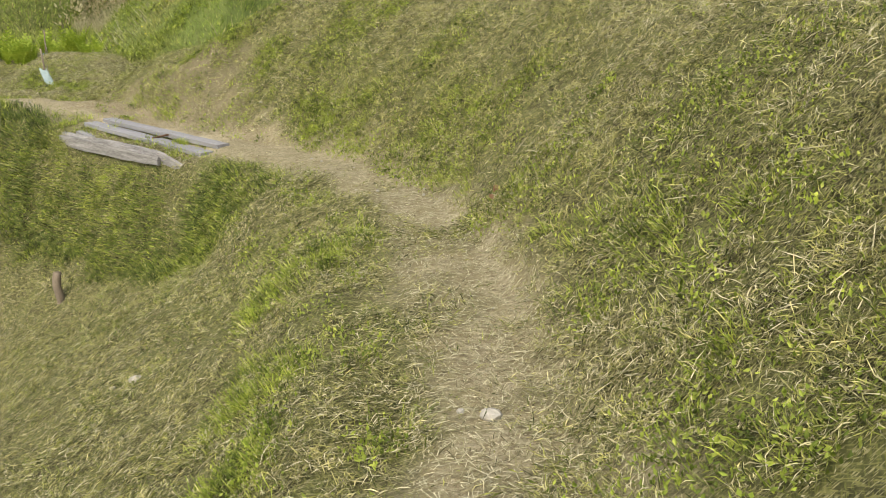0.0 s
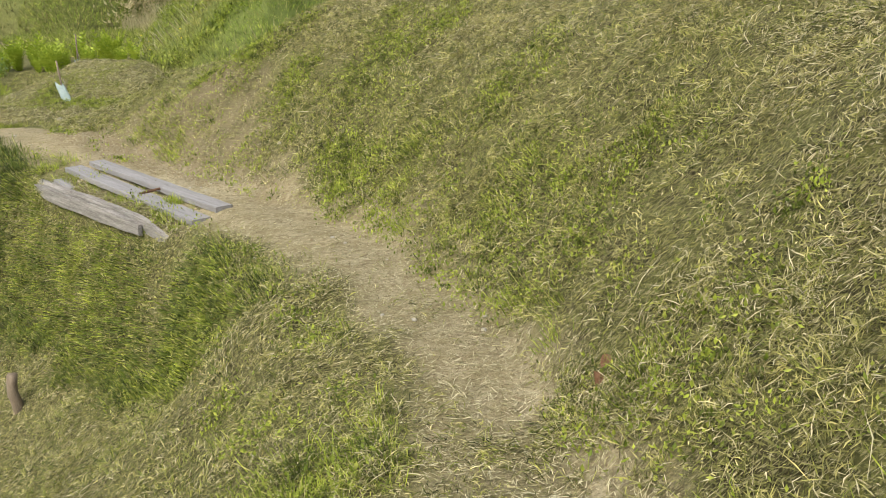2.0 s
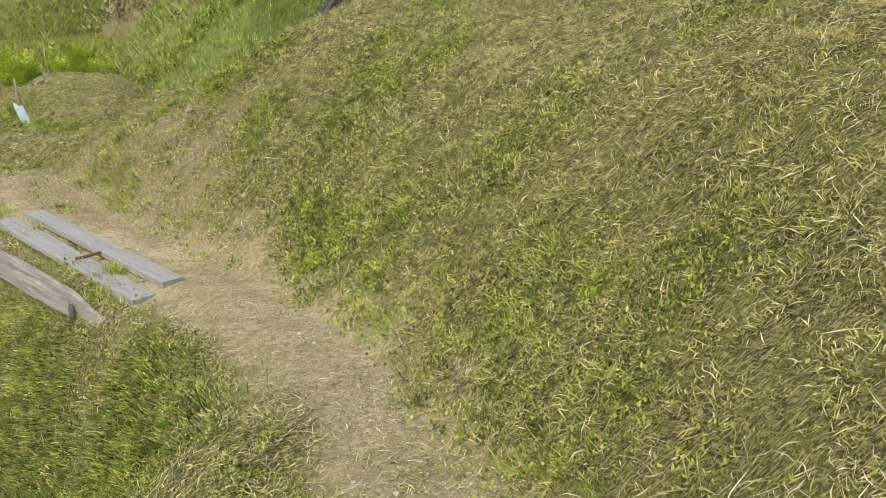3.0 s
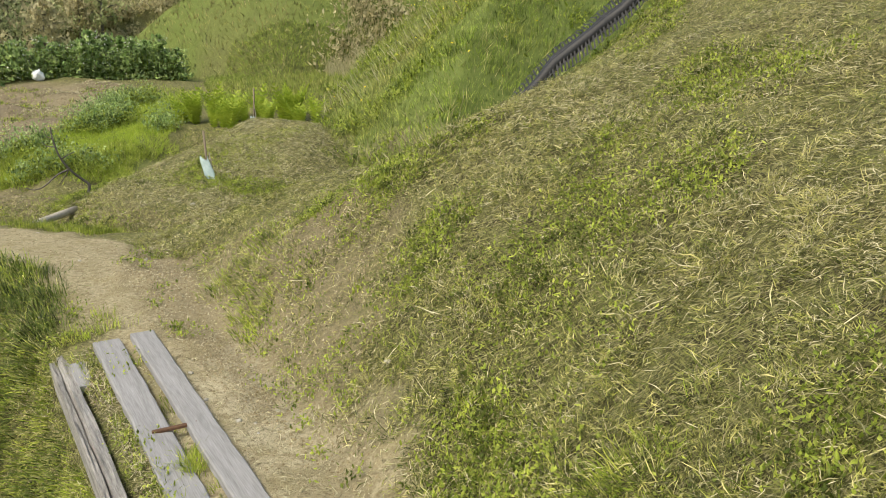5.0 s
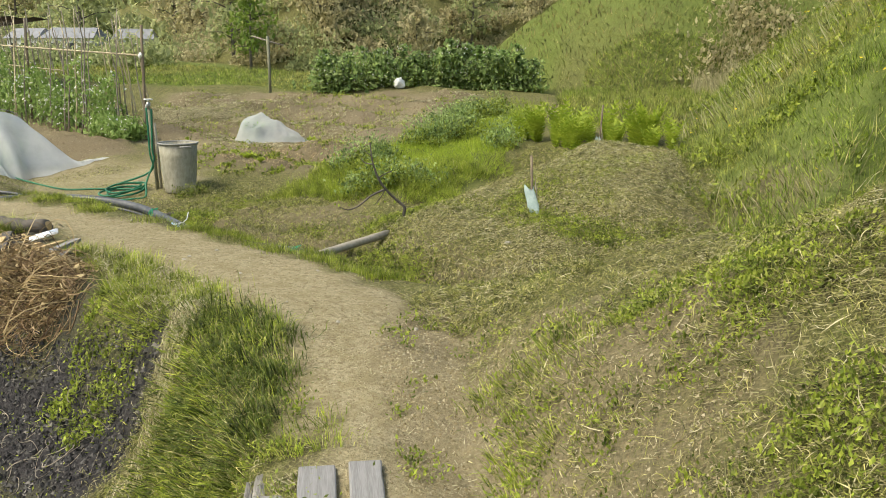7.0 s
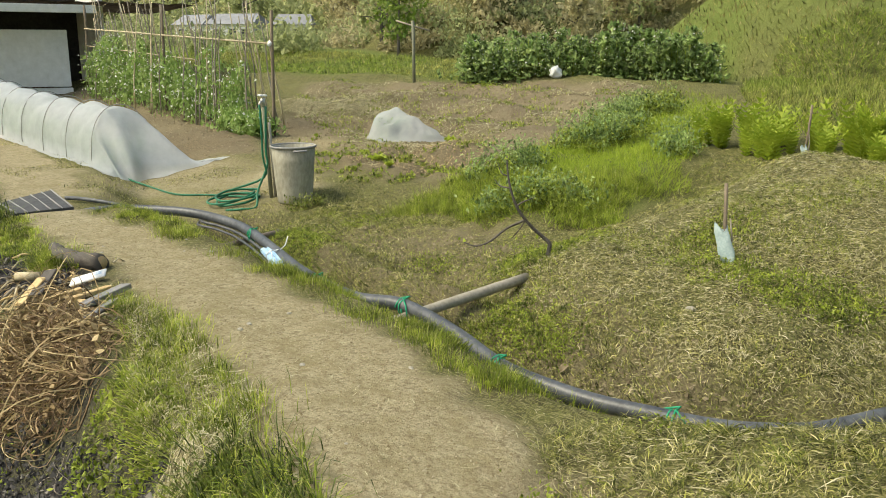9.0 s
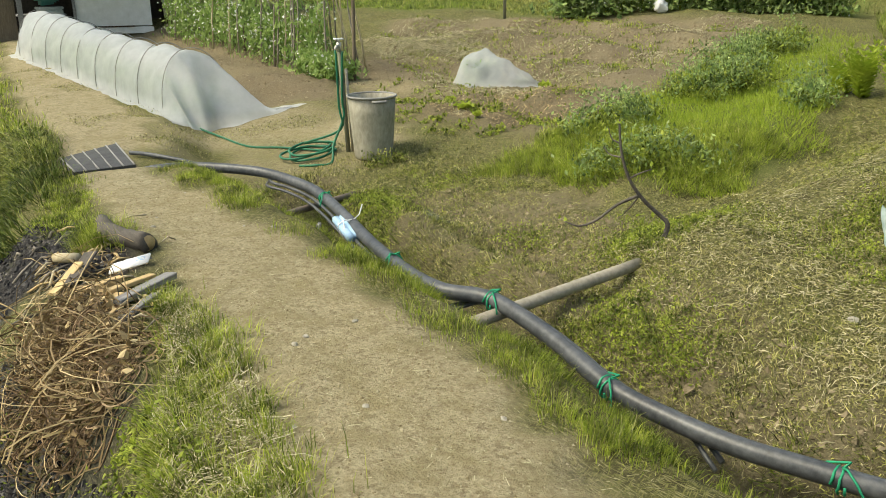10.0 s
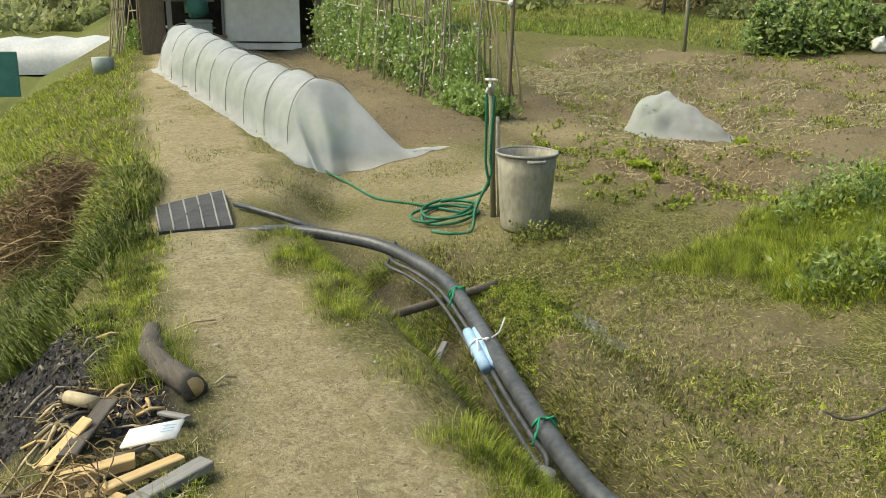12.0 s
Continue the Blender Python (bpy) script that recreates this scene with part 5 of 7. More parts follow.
def bare_sapling():
    base = Vector(on_ground(-6.31, 11.16, -0.03))
    tree = thing("bare_fig_sapling", "leaning bare sapling with a few small new leaves", "sapling", tuple(base))
    left, near = Vector((-0.46, -0.66, 0)), Vector((0.66, -0.46, 0))
    def path(points):
        return [left * a + near * c + Vector((0, 0, b)) for a, b, c in points]
    trunk = path([(0, 0, 0), (0.0, 0.06, 0), (-0.01, 0.13, 0), (0.05, 0.18, 0), (0.17, 0.27, 0.02), (0.27, 0.38, 0.04), (0.33, 0.50, 0.05), (0.36, 0.62, 0.05), (0.37, 0.73, 0.05)])
    part("trunk", tube(spline(trunk, 4), np.linspace(0.017, 0.005, 33), 8), BARK, tree)
    for pts, r in (([(0.2, 0.30, 0.02), (0.36, 0.25, 0.06), (0.5, 0.17, 0.1), (0.62, 0.14, 0.12), (0.72, 0.17, 0.14)], 0.010),
                   ([(0.28, 0.40, 0.04), (0.22, 0.44, 0.1), (0.15, 0.47, 0.14)], 0.007),
                   ([(0.34, 0.52, 0.05), (0.42, 0.53, 0.0), (0.46, 0.57, -0.03)], 0.006),
                   ([(0.36, 0.60, 0.05), (0.41, 0.62, 0.03), (0.44, 0.68, 0.02)], 0.005),
                   ([(0.20, 0.30, 0.02), (0.24, 0.22, -0.06), (0.3, 0.15, -0.1)], 0.006)):
        part("branch", tube(spline(path(pts), 4), np.linspace(r, r * 0.4, 4 * (len(pts) - 1) + 1), 6), BARK, tree)
    rng = np.random.RandomState(4)
    spots = np.array([path([q])[0] for q in [(0.37, 0.74, 0.05), (0.38, 0.72, 0.06), (0.15, 0.48, 0.14), (0.1, 0.2, 0.0), (0.06, 0.2, 0.04), (0.72, 0.18, 0.14), (0.3, 0.16, -0.1), (0.46, 0.58, -0.03), (0.2, 0.2, 0.12), (0.44, 0.69, 0.02)]])
    spots = np.repeat(spots, 2, 0) + rng.randn(20, 3) * 0.014
    part_ob = link("new_leaves", leaf_cloud("new_leaves", spots, (0.014, 0.028), BRIGHT, rng), tree, "small fresh green leaves")


bare_sapling()


# ---- the scrap heap beside the path ----
def scrap_heap():
    group = "scrap wood beside the path"
    z = lambda x, y, up=0.03: Vector(on_ground(x, y, up))
    bm = tube(spline([z(-8.22, 8.46, 0.07), z(-8.02, 8.44, 0.08), z(-7.8, 8.47, 0.06), z(-7.52, 8.56, 0.05)], 5), [0.035, 0.037, 0.04, 0.042, 0.045, 0.046, 0.046, 0.047, 0.048, 0.05, 0.051, 0.052, 0.052, 0.052, 0.053, 0.053], 12)
    roughen(bm, 0.026, 0.07, 6)
    log = tagged(part("crooked_log", bm, DARK_WOOD), "crooked grey log with a sawn end lying by the path", "log", group)
    end, before = Vector(z(-7.52, 8.56, 0.05)), Vector(z(-7.6, 8.53, 0.053))
    d = (end - before).normalized()
    part("sawn_end", tube([end - d * 0.002, end + d * 0.004], 0.045, 12), RAW_WOOD, log, "pale sawn log end")
    for seed, a, b, w, th, mat, label in (
            (21, z(-7.44, 7.85, 0.05), z(-7.17, 8.38, 0.09), 0.032, 0.02, DARK_WOOD, "long thin grey batten on the scrap heap"),
            (22, z(-7.16, 8.12, 0.05), z(-7.15, 8.33, 0.07), 0.075, 0.035, RAW_WOOD, "pale split bamboo on the scrap heap"),
            (23, z(-6.98, 8.23, 0.05), z(-7.1, 8.48, 0.06), 0.06, 0.02, RAW_WOOD, "pale sawn board end on the scrap heap"),
            (24, z(-6.86, 8.26, 0.04), z(-7.02, 8.56, 0.06), 0.08, 0.03, OLD_WOOD, "grey sawn board on the scrap heap"),
            (25, z(-7.28, 8.12, 0.05), z(-7.52, 8.27, 0.10), 0.075, 0.012, DARK_WOOD, "dark tilted board on the scrap heap"),
            (26, z(-7.34, 8.05, 0.04), z(-7.42, 8.19, 0.08), 0.07, 0.014, RAW_WOOD, "small tan board on the scrap heap"),
            (27, z(-6.82, 8.10, 0.03), z(-6.95, 8.30, 0.05), 0.06, 0.02, RAW_WOOD, "broken pale lath on the scrap heap"),
            (28, z(-7.48, 8.44, 0.03), z(-7.36, 8.52, 0.05), 0.04, 0.012, OLD_WOOD, "small brown wood chip by the path"),
            (29, z(-6.62, 8.22, 0.03), z(-6.86, 8.44, 0.04), 0.05, 0.02, OLD_WOOD, "grey broken lath on the scrap heap")):
        tagged(plank("scrap_board", a, b, w, th, mat, seed=seed, twist=0.15), label, "board", group)
    bm = tube([z(-7.72, 8.12, 0.04), z(-7.66, 8.17, 0.045), z(-7.61, 8.22, 0.05)], [0.026, 0.027, 0.026], 10)
    tagged(part("bamboo_piece", bm, BAMBOO), "short pale bamboo piece among charred scraps", "bamboo", group)
    bm = box((0.20, 0.095, 0.012), bevel=0.003)
    for v in bm.verts:
        v.co.z += 0.012 * math.sin(v.co.x * 16)
    ob = part("paper_packet", bm, PAPER)
    ob.matrix_basis = pose(*z(-7.2, 8.40, 0.105), 10, -8, 66)
    tagged(ob, "white paper packet lying on scrap wood", "packet")
    mark = bmesh.new()
    for k in range(3):
        box((0.05, 0.004, 0.0008), (0.06, 0.02 - 0.015 * k, 0.0155), bm=mark)
    part("printed_bars", mark, BLUE_FOAM, ob, "faint blue print")
    rng = random.Random(7)
    for i in range(60):
        x, y = rng.uniform(-8.5, -6.5), 8.25 + rng.gauss(0, 0.16)
        a = rng.uniform(0, 180)
        dx, dy = math.cos(a), math.sin(a)
        L = rng.uniform(0.05, 0.22)
        pts = [z(x - dx * L / 2, y - dy * L / 2, 0.015), z(x, y, 0.03), z(x + dx * L / 2, y + dy * L / 2, 0.012)]
        tagged(part("twig", tube(pts, rng.uniform(0.004, 0.009), 5), rng.choice((TWIG, BAMBOO, DARK_WOOD, RAW_WOOD))), "broken twig among ash beside the path", "twig", "twigs on the ash heap")


scrap_heap()


def vine_heap(name, cx, cy, rx, ry, tall, count, mat, label, seed, radius=(0.003, 0.007), curl=0.16):
    """A heap of dry stalks, each one a loose arc of its own."""
    rng = np.random.RandomState(seed)
    verts, faces, at = [], [], 0
    for i in range(count):
        r, a = rng.rand() ** 0.5, rng.rand() * 2 * np.pi
        x, y = cx + rx * r * np.cos(a), cy + ry * r * np.sin(a)
        c = np.array((x, y, float(ground_z(x, y)) + tall * (1 - r * r) * rng.rand() ** 0.6))
        u, v = rng.randn(3), rng.randn(3)
        u[2], v[2] = u[2] * 0.45, v[2] * 0.45
        u /= np.linalg.norm(u)
        v -= u * (u @ v)
        v /= np.linalg.norm(v)
        size, start, sweep = curl * rng.uniform(0.3, 1.0), rng.rand() * 6.28, rng.uniform(0.8, 3.6)
        pts = []
        for k in range(8):
            t = start + sweep * k / 7
            p = c + size * (np.cos(t) * u + (0.6 + 0.1 * k) * np.sin(t) * v)
            p[2] = max(p[2], float(ground_z(p[0], p[1])) + 0.008)
            pts.append(p)
        w, f = tube_arrays(pts, np.linspace(1, 0.5, 8) * rng.uniform(*radius), 3)
        verts.append(w)
        faces.append(np.array(f) + at)
        at += len(w)
    return tagged(link(name, raw_mesh(name, np.concatenate(verts), np.concatenate(faces), mat)), label, "straw heap", kind="stuff")


DRY_VINE = leafy("dry_yellow_vines", [(0.0, (0.12, 0.08, 0.04)), (0.45, (0.34, 0.25, 0.125)), (1.0, (0.62, 0.50, 0.28))], 0.1, 0.6)
BROWN_STRAW = leafy("brown_rotting_straw", [(0.0, (0.10, 0.07, 0.042)), (0.6, (0.26, 0.175, 0.10)), (1.0, (0.44, 0.33, 0.20))], 0.1, 0.8)
vine_heap("dry_vines", -6.62, 7.98, 0.6, 0.24, 0.16, 340, DRY_VINE, "heap of dry curling yellow vines on the bank", 1, (0.002, 0.0046), 0.30)
vine_heap("rotting_straw", -6.6, 8.0, 0.62, 0.26, 0.09, 900, BROWN_STRAW, "brown rotting straw under the dry vines", 2, (0.002, 0.005), 0.12)
vine_heap("straw_pile", -12.95, 7.75, 0.62, 0.5, 0.72, 1300, BROWN_STRAW, "big heap of brown straw and stalks below the path", 3, (0.003, 0.007), 0.24)
vine_heap("straw_pile", -12.6, 7.7, 0.5, 0.4, 0.5, 160, DRY_VINE, "pale dry stalks on the big straw heap", 6, (0.003, 0.006), 0.4)
vine_heap("burnt_stalks", -5.7, 7.45, 0.9, 0.5, 0.05, 110, TWIG, "scattered burnt stalks on the charred bank", 4, (0.0015, 0.004), 0.12)
vine_heap("scrap_chips", -7.45, 8.22, 0.55, 0.22, 0.04, 200, DRY_VINE, "dry bark strips and chips on the ash", 5, (0.002, 0.006), 0.06)


# ---- peas on their trellis ----
def pole(bm, base, tip, r0=0.011, r1=0.006, kink=0.015, rng=random):
    base, tip = Vector(base), Vector(tip)
    pts = [base.lerp(tip, k) + Vector((rng.uniform(-kink, kink), rng.uniform(-kink, kink), 0)) * (0 < k < 1) for k in (0, 0.25, 0.5, 0.75, 1)]
    return tube(pts, np.linspace(r0, r1, 5), 6, bm)


def pea_trellis(a, b, count, tall, seed, label, bar_height=1.30, twigs=True):
    rng = random.Random(seed)
    a, b = Vector(a), Vector(b)
    frame_ob = thing("pea_trellis", label, "trellis")
    d = (b - a).normalized()
    side = Vector((-d.y, d.x, 0))
    for end, off in ((a, 0.0), (b, 0.0), (a.lerp(b, 0.5), 0.02)):
        base = Vector(on_ground(end.x, end.y, -0.05))
        part("post", pole(None, base, base + Vector((0.03, 0.02, tall)), 0.028, 0.024, 0.006, rng), STAKE, frame_ob, "weathered round post")
    z0, z1 = on_ground(a.x, a.y, bar_height), on_ground(b.x, b.y, bar_height)
    part("crossbar", pole(None, z0, z1, 0.016, 0.014, 0.03, rng), BAMBOO, frame_ob, "long pale bamboo crossbar")
    part("crossbar", pole(None, on_ground(a.x - 2.4, a.y - 0.15, bar_height * 0.72), on_ground(b.x, b.y, bar_height * 0.75), 0.01, 0.01, 0.02, rng), BAMBOO, frame_ob, "thin bamboo crossbar")
    for i in range(count):
        k = (i + rng.random() * 0.8) / count
        c = a.lerp(b, 0.03 + 0.96 * k)
        s = -side * rng.choice((0.32, 0.30, -0.16))
        foot = on_ground(c.x + s.x, c.y + s.y, -0.03)
        tip = on_ground(c.x + s.x * 0.2 + rng.uniform(-0.12, 0.12), c.y + s.y * 0.2 + rng.uniform(-0.05, 0.05), tall * rng.uniform(0.78, 1.14))
        bm = pole(None, foot, tip, rng.uniform(0.013, 0.019), 0.008, 0.03, rng)
        if twigs and rng.random() < 0.55:
            # bushy tips of cut branches
            f, t = Vector(foot), Vector(tip)
            for _ in range(rng.randint(3, 6)):
                q = f.lerp(t, rng.uniform(0.45, 0.98))
                w = Vector((rng.uniform(-0.18, 0.18), rng.uniform(-0.18, 0.18), rng.uniform(0.08, 0.26)))
                tube([q, q + w * 0.5 + Vector((0, 0, 0.015)), q + w], [0.004, 0.003, 0.002], 4, bm)
        part("pole", bm, rng.choice((BAMBOO, TWIG, TWIG, BAMBOO)), frame_ob)
    tie_at = Vector(z0)
    knot = bmesh.new()
    bmesh.ops.create_icosphere(knot, subdivisions=2, radius=0.045, matrix=Matrix.Translation(tie_at))
    roughen(knot, 0.02, 0.03, seed)
    part("string_knot", knot, WHITE_TIE, frame_ob, "white string knot")


def pea_plants(name, a, b, side, reach, tall, leaves, flowers, seed, label):
    rng = np.random.RandomState(seed)
    a, b, side = np.array(a), np.array(b), np.array(side)
    plants = thing(name, label, "pea plants")
    k = rng.rand(leaves)
    clump = 0.72 + 0.28 * value_noise(k * 7, k * 0, 0.6, seed)
    h = rng.rand(leaves) ** 0.8 * tall * clump
    s = rng.randn(leaves) * reach * (1.0 - 0.35 * h / tall)
    p = a + (b - a) * k[:, None] - side * (0.12 + s)[:, None]
    p[:, 2] = ground_z(p[:, 0], p[:, 1]) + h + 0.03
    link("pea_foliage", leaf_cloud("pea_foliage", p, (0.035, 0.075), PEA_LEAF, rng, 0.9), plants)
    vines = []
    faces, at = [], 0
    for i in range(150):
        q = a + (b - a) * rng.rand() - side * (0.12 + rng.randn() * reach * 0.7)
        top = tall * (0.5 + 0.5 * rng.rand())
        pts = []
        for j in range(6):
            pts.append((q[0] + 0.04 * rng.randn(), q[1] + 0.04 * rng.randn(), float(ground_z(q[0], q[1])) + top * j / 5))
        v, f = tube_arrays(pts, 0.004, 4)
        vines.append(v)
        faces.append(np.array(f) + at)
        at += len(v)
    link("climbing_growth", raw_mesh("climbing_growth", np.concatenate(vines), np.concatenate(faces), PEA_LEAF), plants, "thin green climbing stems")["kind"] = "stuff"
    pick = rng.choice(leaves, flowers)
    q = p[pick] + rng.randn(flowers, 3) * 0.03 + np.array((0.03, -0.05, 0.03))
    link("pea_blossom", leaf_cloud("pea_blossom", q, (0.025, 0.05), PETAL, rng, 1.0, 1.1), plants, "small white pea flowers")["kind"] = "stuff"


pea_trellis((-13.57, 12.68, 0), (-20.5, 12.05, 0), 54, 1.8, 11, "pea trellis of bamboo poles and cut branches")
pea_plants("pea_row", (-14.3, 12.5, 0), (-20.4, 11.95, 0), (0.09, -0.99, 0), 0.13, 1.2, 4600, 900, 12, "tall green pea row with white flowers")
pea_plants("low_peas", (-13.4, 12.35, 0), (-14.6, 12.3, 0), (0.09, -0.99, 0), 0.16, 0.42, 1100, 60, 14, "low pea plants sprawling at the trellis foot")
pea_trellis((-24.6, 8.75, 0), (-22.6, 9.05, 0), 14, 1.5, 15, "small bamboo trellis beside the shed", 0.75)
pea_plants("far_peas", (-24.6, 8.75, 0), (-22.5, 9.05, 0), (0.1, -0.99, 0), 0.15, 0.55, 1500, 70, 16, "young peas on the small trellis")


def lone_post():
    base = Vector(on_ground(-15.74, 16.65, -0.05))
    post = thing("field_post", "grey wooden post with a short crossbar beside the beans", "post", tuple(base))
    part("upright", tube([Vector((0, 0, 0)), Vector((-0.01, 0, 0.6)), Vector((-0.02, -0.01, 1.2))], 0.03, 8), POST_GREY, post)
    part("crosspiece", tube([Vector((-0.26, -0.22, 1.2)), Vector((0.0, 0.0, 1.1)), Vector((0.22, 0.2, 1.02))], 0.016, 7), TWIG, post, "thin tilted crosspiece")


lone_post()


def bean_row():
    """Broad beans: one plant built leaf by leaf, each plant of the row a thing of its own."""
    rng = np.random.RandomState(31)
    kinds = []
    for v in range(5):
        n = 190
        h = rng.rand(n) ** 0.9 * (0.52 + 0.07 * v)
        r = np.abs(rng.randn(n)) * 0.19 * (1.15 - 1.1 * h)
        a = rng.rand(n) * 2 * np.pi
        p = np.stack([r * np.cos(a), r * np.sin(a), h + 0.03], 1)
        first = thing("broad_bean_plant", "bushy broad bean plant with grey-green leaves", "bean plant", on_ground(-14.75, 17.28, 0), group="broad bean row")
        link("leaves", leaf_cloud("bean_leaves", p, (0.05, 0.095), BEAN_LEAF, rng, 0.8, 1.5), first)
        for k in range(4):
            t = k * 1.6 + v
            part("stem", tube([(0, 0, 0), (0.05 * math.cos(t), 0.05 * math.sin(t), 0.3), (0.09 * math.cos(t), 0.09 * math.sin(t), 0.58)], [0.008, 0.007, 0.004], 5), WEED, first, "upright green stem")
        q = p[rng.choice(n, 26)] + rng.randn(26, 3) * 0.05
        link("blossom", leaf_cloud("bean_flowers", q, (0.02, 0.04), PETAL, rng, 1.0, 1.1), first, "small white bean flowers")
        kinds.append(first)
    pr = random.Random(3)
    for i in range(25):
        k = i / 24
        x, y = -14.85 + 2.9 * k, 17.2 + 3.35 * k
        for off in (-0.22, 0.24):
            m = pose(*on_ground(x + off * 0.76 + pr.uniform(-0.06, 0.06), y - off * 0.66 + pr.uniform(-0.06, 0.06)), pr.uniform(-6, 6), pr.uniform(-6, 6), pr.uniform(0, 360))
            kinds_ob = kinds[pr.randrange(5)]
            if i == 0 and off < 0:
                continue
            c = copy_thing(kinds_ob, m @ Matrix.Scale(pr.uniform(0.7, 1.2), 4))
    bm = bmesh.new()
    bmesh.ops.create_icosphere(bm, subdivisions=3, radius=0.11)
    roughen(bm, 0.05, 0.08, 5)
    ob = part("white_sack", bm, WHITE_TIE)
    ob.matrix_basis = pose(*on_ground(-13.48, 18.12, 0.10), 0, 0, 30)
    tagged(ob, "crumpled white plastic sack beside the beans", "sack")


bean_row()


def fern_clump():
    rng = random.Random(9)
    base_bm = []
    kinds = []
    for v in range(3):
        fern = thing("fern", "upright yellow-green fern behind the mown mound", "fern", on_ground(-7.75, 15.0), group="ferns behind the mound")
        for f in range(8):
            a = f * 2 * math.pi / 8 + rng.uniform(-0.3, 0.3)
            L, bend = rng.uniform(0.42, 0.62), rng.uniform(0.25, 0.6)
            verts, faces = [], []
            spine = []
            for i in range(11):
                k = i / 10
                spine.append(Vector((math.cos(a) * L * bend * k ** 1.6, math.sin(a) * L * bend * k ** 1.6, L * (k - 0.18 * bend * k * k))))
            across = Vector((-math.sin(a), math.cos(a), 0))
            for i in range(1, 11):
                k = i / 10
                w = 0.10 * math.sin(math.pi * min(1.0, k * 0.86 + 0.14)) ** 0.8
                for s in (-1, 1):
                    p, q = spine[i - 1].lerp(spine[i], 0.2), spine[i]
                    tip = q + across * s * w + Vector((0, 0, 0.02))
                    n = len(verts)
                    verts += [tuple(p), tuple(tip), tuple(q)]
                    faces.append((n, n + 1, n + 2))
            link("frond", raw_mesh("frond", np.array(verts), np.array(faces), BRIGHT), fern)
        kinds.append(fern)
    for i in range(30):
        k = rng.random()
        x, y = -8.1 + 2.1 * k + rng.uniform(-0.1, 0.1), 14.95 + 0.25 * k + rng.uniform(-0.3, 0.35)
        copy_thing(kinds[i % 3], pose(*on_ground(x, y, -0.02), 0, 0, rng.uniform(0, 360)) @ Matrix.Scale(rng.uniform(0.75, 1.15), 4))


fern_clump()


# ---- the shed and what lies beyond ----
def shed():
    hut = thing("garden_shed", "white steel shed with an open dark store", "shed", (-21.75, 11.3, 1.0), 0)
    to = Vector((-21.75, 11.3, 1.0))
    def put(name, size, at, mat, label="", turn=0.0, bevel=0.01, parent=hut):
        return part(name, box(size, Vector(at) - to, (0, 0, turn), bevel), mat, parent, label, False)
    # a sheet-steel front, a little turned towards the path
    t = 14.0
    front = put("front_panel", (0.06, 1.42, 1.15), (-21.72, 11.28, 1.78), WALL_WHITE, "cream steel panel", -t)
    put("panel_foot", (0.08, 1.46, 0.13), (-21.70, 11.28, 1.12), WALL_WHITE, "rusty stained foot rail", -t)
    put("foot_rail", (0.02, 0.9, 0.025), (-21.655, 11.2, 1.20), RUST, "rusty rail", -t)
    # the store's inner shade is put into this wall's colour
    put("back_wall", (0.08, 3.9, 2.2), (-23.6, 10.8, 2.0), DARK, "back wall coloured dark for the store's shade")
    put("side_wall", (1.9, 0.08, 2.2), (-22.7, 12.75, 2.1), WALL_WHITE, "cream side wall")
    put("plank_door", (0.05, 0.46, 2.0), (-21.95, 9.28, 1.9), STAKE, "brown plank door standing open", 12)
    put("corner_post", (0.09, 0.09, 2.1), (-21.85, 9.58, 1.95), OLD_WOOD, "grey corner post")
    roof = bmesh.new()
    rows = []
    for i in range(41):
        y = 9.0 + 5.6 * i / 40
        rows.append([roof.verts.new(Vector((x, y, 2.78 + 0.12 * (x + 24.0) / 3.0 + 0.018 * math.sin(i * 1.57))) - to) for x in (-24.0, -22.6, -20.9)])
    for r0, r1 in zip(rows, rows[1:]):
        for c in range(2):
            roof.faces.new((r0[c], r0[c + 1], r1[c + 1], r1[c]))
    bmesh.ops.solidify(roof, geom=roof.faces[:], thickness=0.02)
    part("roof", roof, ROOF_RUST, hut, "brown corrugated steel roof")
    put("fascia", (0.05, 3.4, 0.16), (-20.9, 10.7, 2.76), WALL_WHITE, "cream eaves board")
    shelf = put("shelf", (0.7, 0.9, 0.03), (-22.3, 9.98, 1.95), OLD_WOOD, "grey wooden shelf")
    put("shelf", (0.7, 0.9, 0.03), (-22.3, 9.98, 1.45), OLD_WOOD, "grey wooden shelf")
    put("door_frame", (0.05, 0.05, 2.0), (-21.85, 10.56, 1.9), OLD_WOOD, "grey door frame")
    crate = tagged(part("storage_crate", box((0.4, 0.42, 0.42), (-21.95, 10.12, 1.35), (0, 0, 6), 0.02), CRATE, None, "", False), "grey-green plastic crate in the shed's doorway", "crate")
    part("crate_lid", box((0.43, 0.45, 0.05), (-21.95, 10.12, 1.585), (0, 0, 6), 0.015), CRATE, crate, "", False)
    tagged(part("bag_of_soil", roughen(box((0.35, 0.4, 0.5), (-22.05, 10.1, 1.9), (0, 8, 20), 0.08), 0.05, 0.2, 3), TEAL), "green plastic sack on the crate", "sack")
    tagged(part("clay_pot", tube([(-21.8, 10.48, 1.05), (-21.8, 10.48, 1.2), (-21.8, 10.48, 1.32)], [0.09, 0.12, 0.14], 14), DEAD_LEAF), "brown clay pot by the doorway", "pot")
    tagged(part("cardboard_box", box((0.3, 0.3, 0.22), (-22.0, 9.82, 2.08), (0, 0, 12), 0.01), RAW_WOOD, None, "", False), "tan box on the shed shelf", "box")
    low = thing("handcart", "low grey-green handcart in front of the shed", "cart", (-21.3, 10.35, 0.98), 0)
    part("cart_deck", box((0.35, 0.5, 0.08), (0, 0, 0.22), (0, 0, 0), 0.02), CRATE, low, "", False)
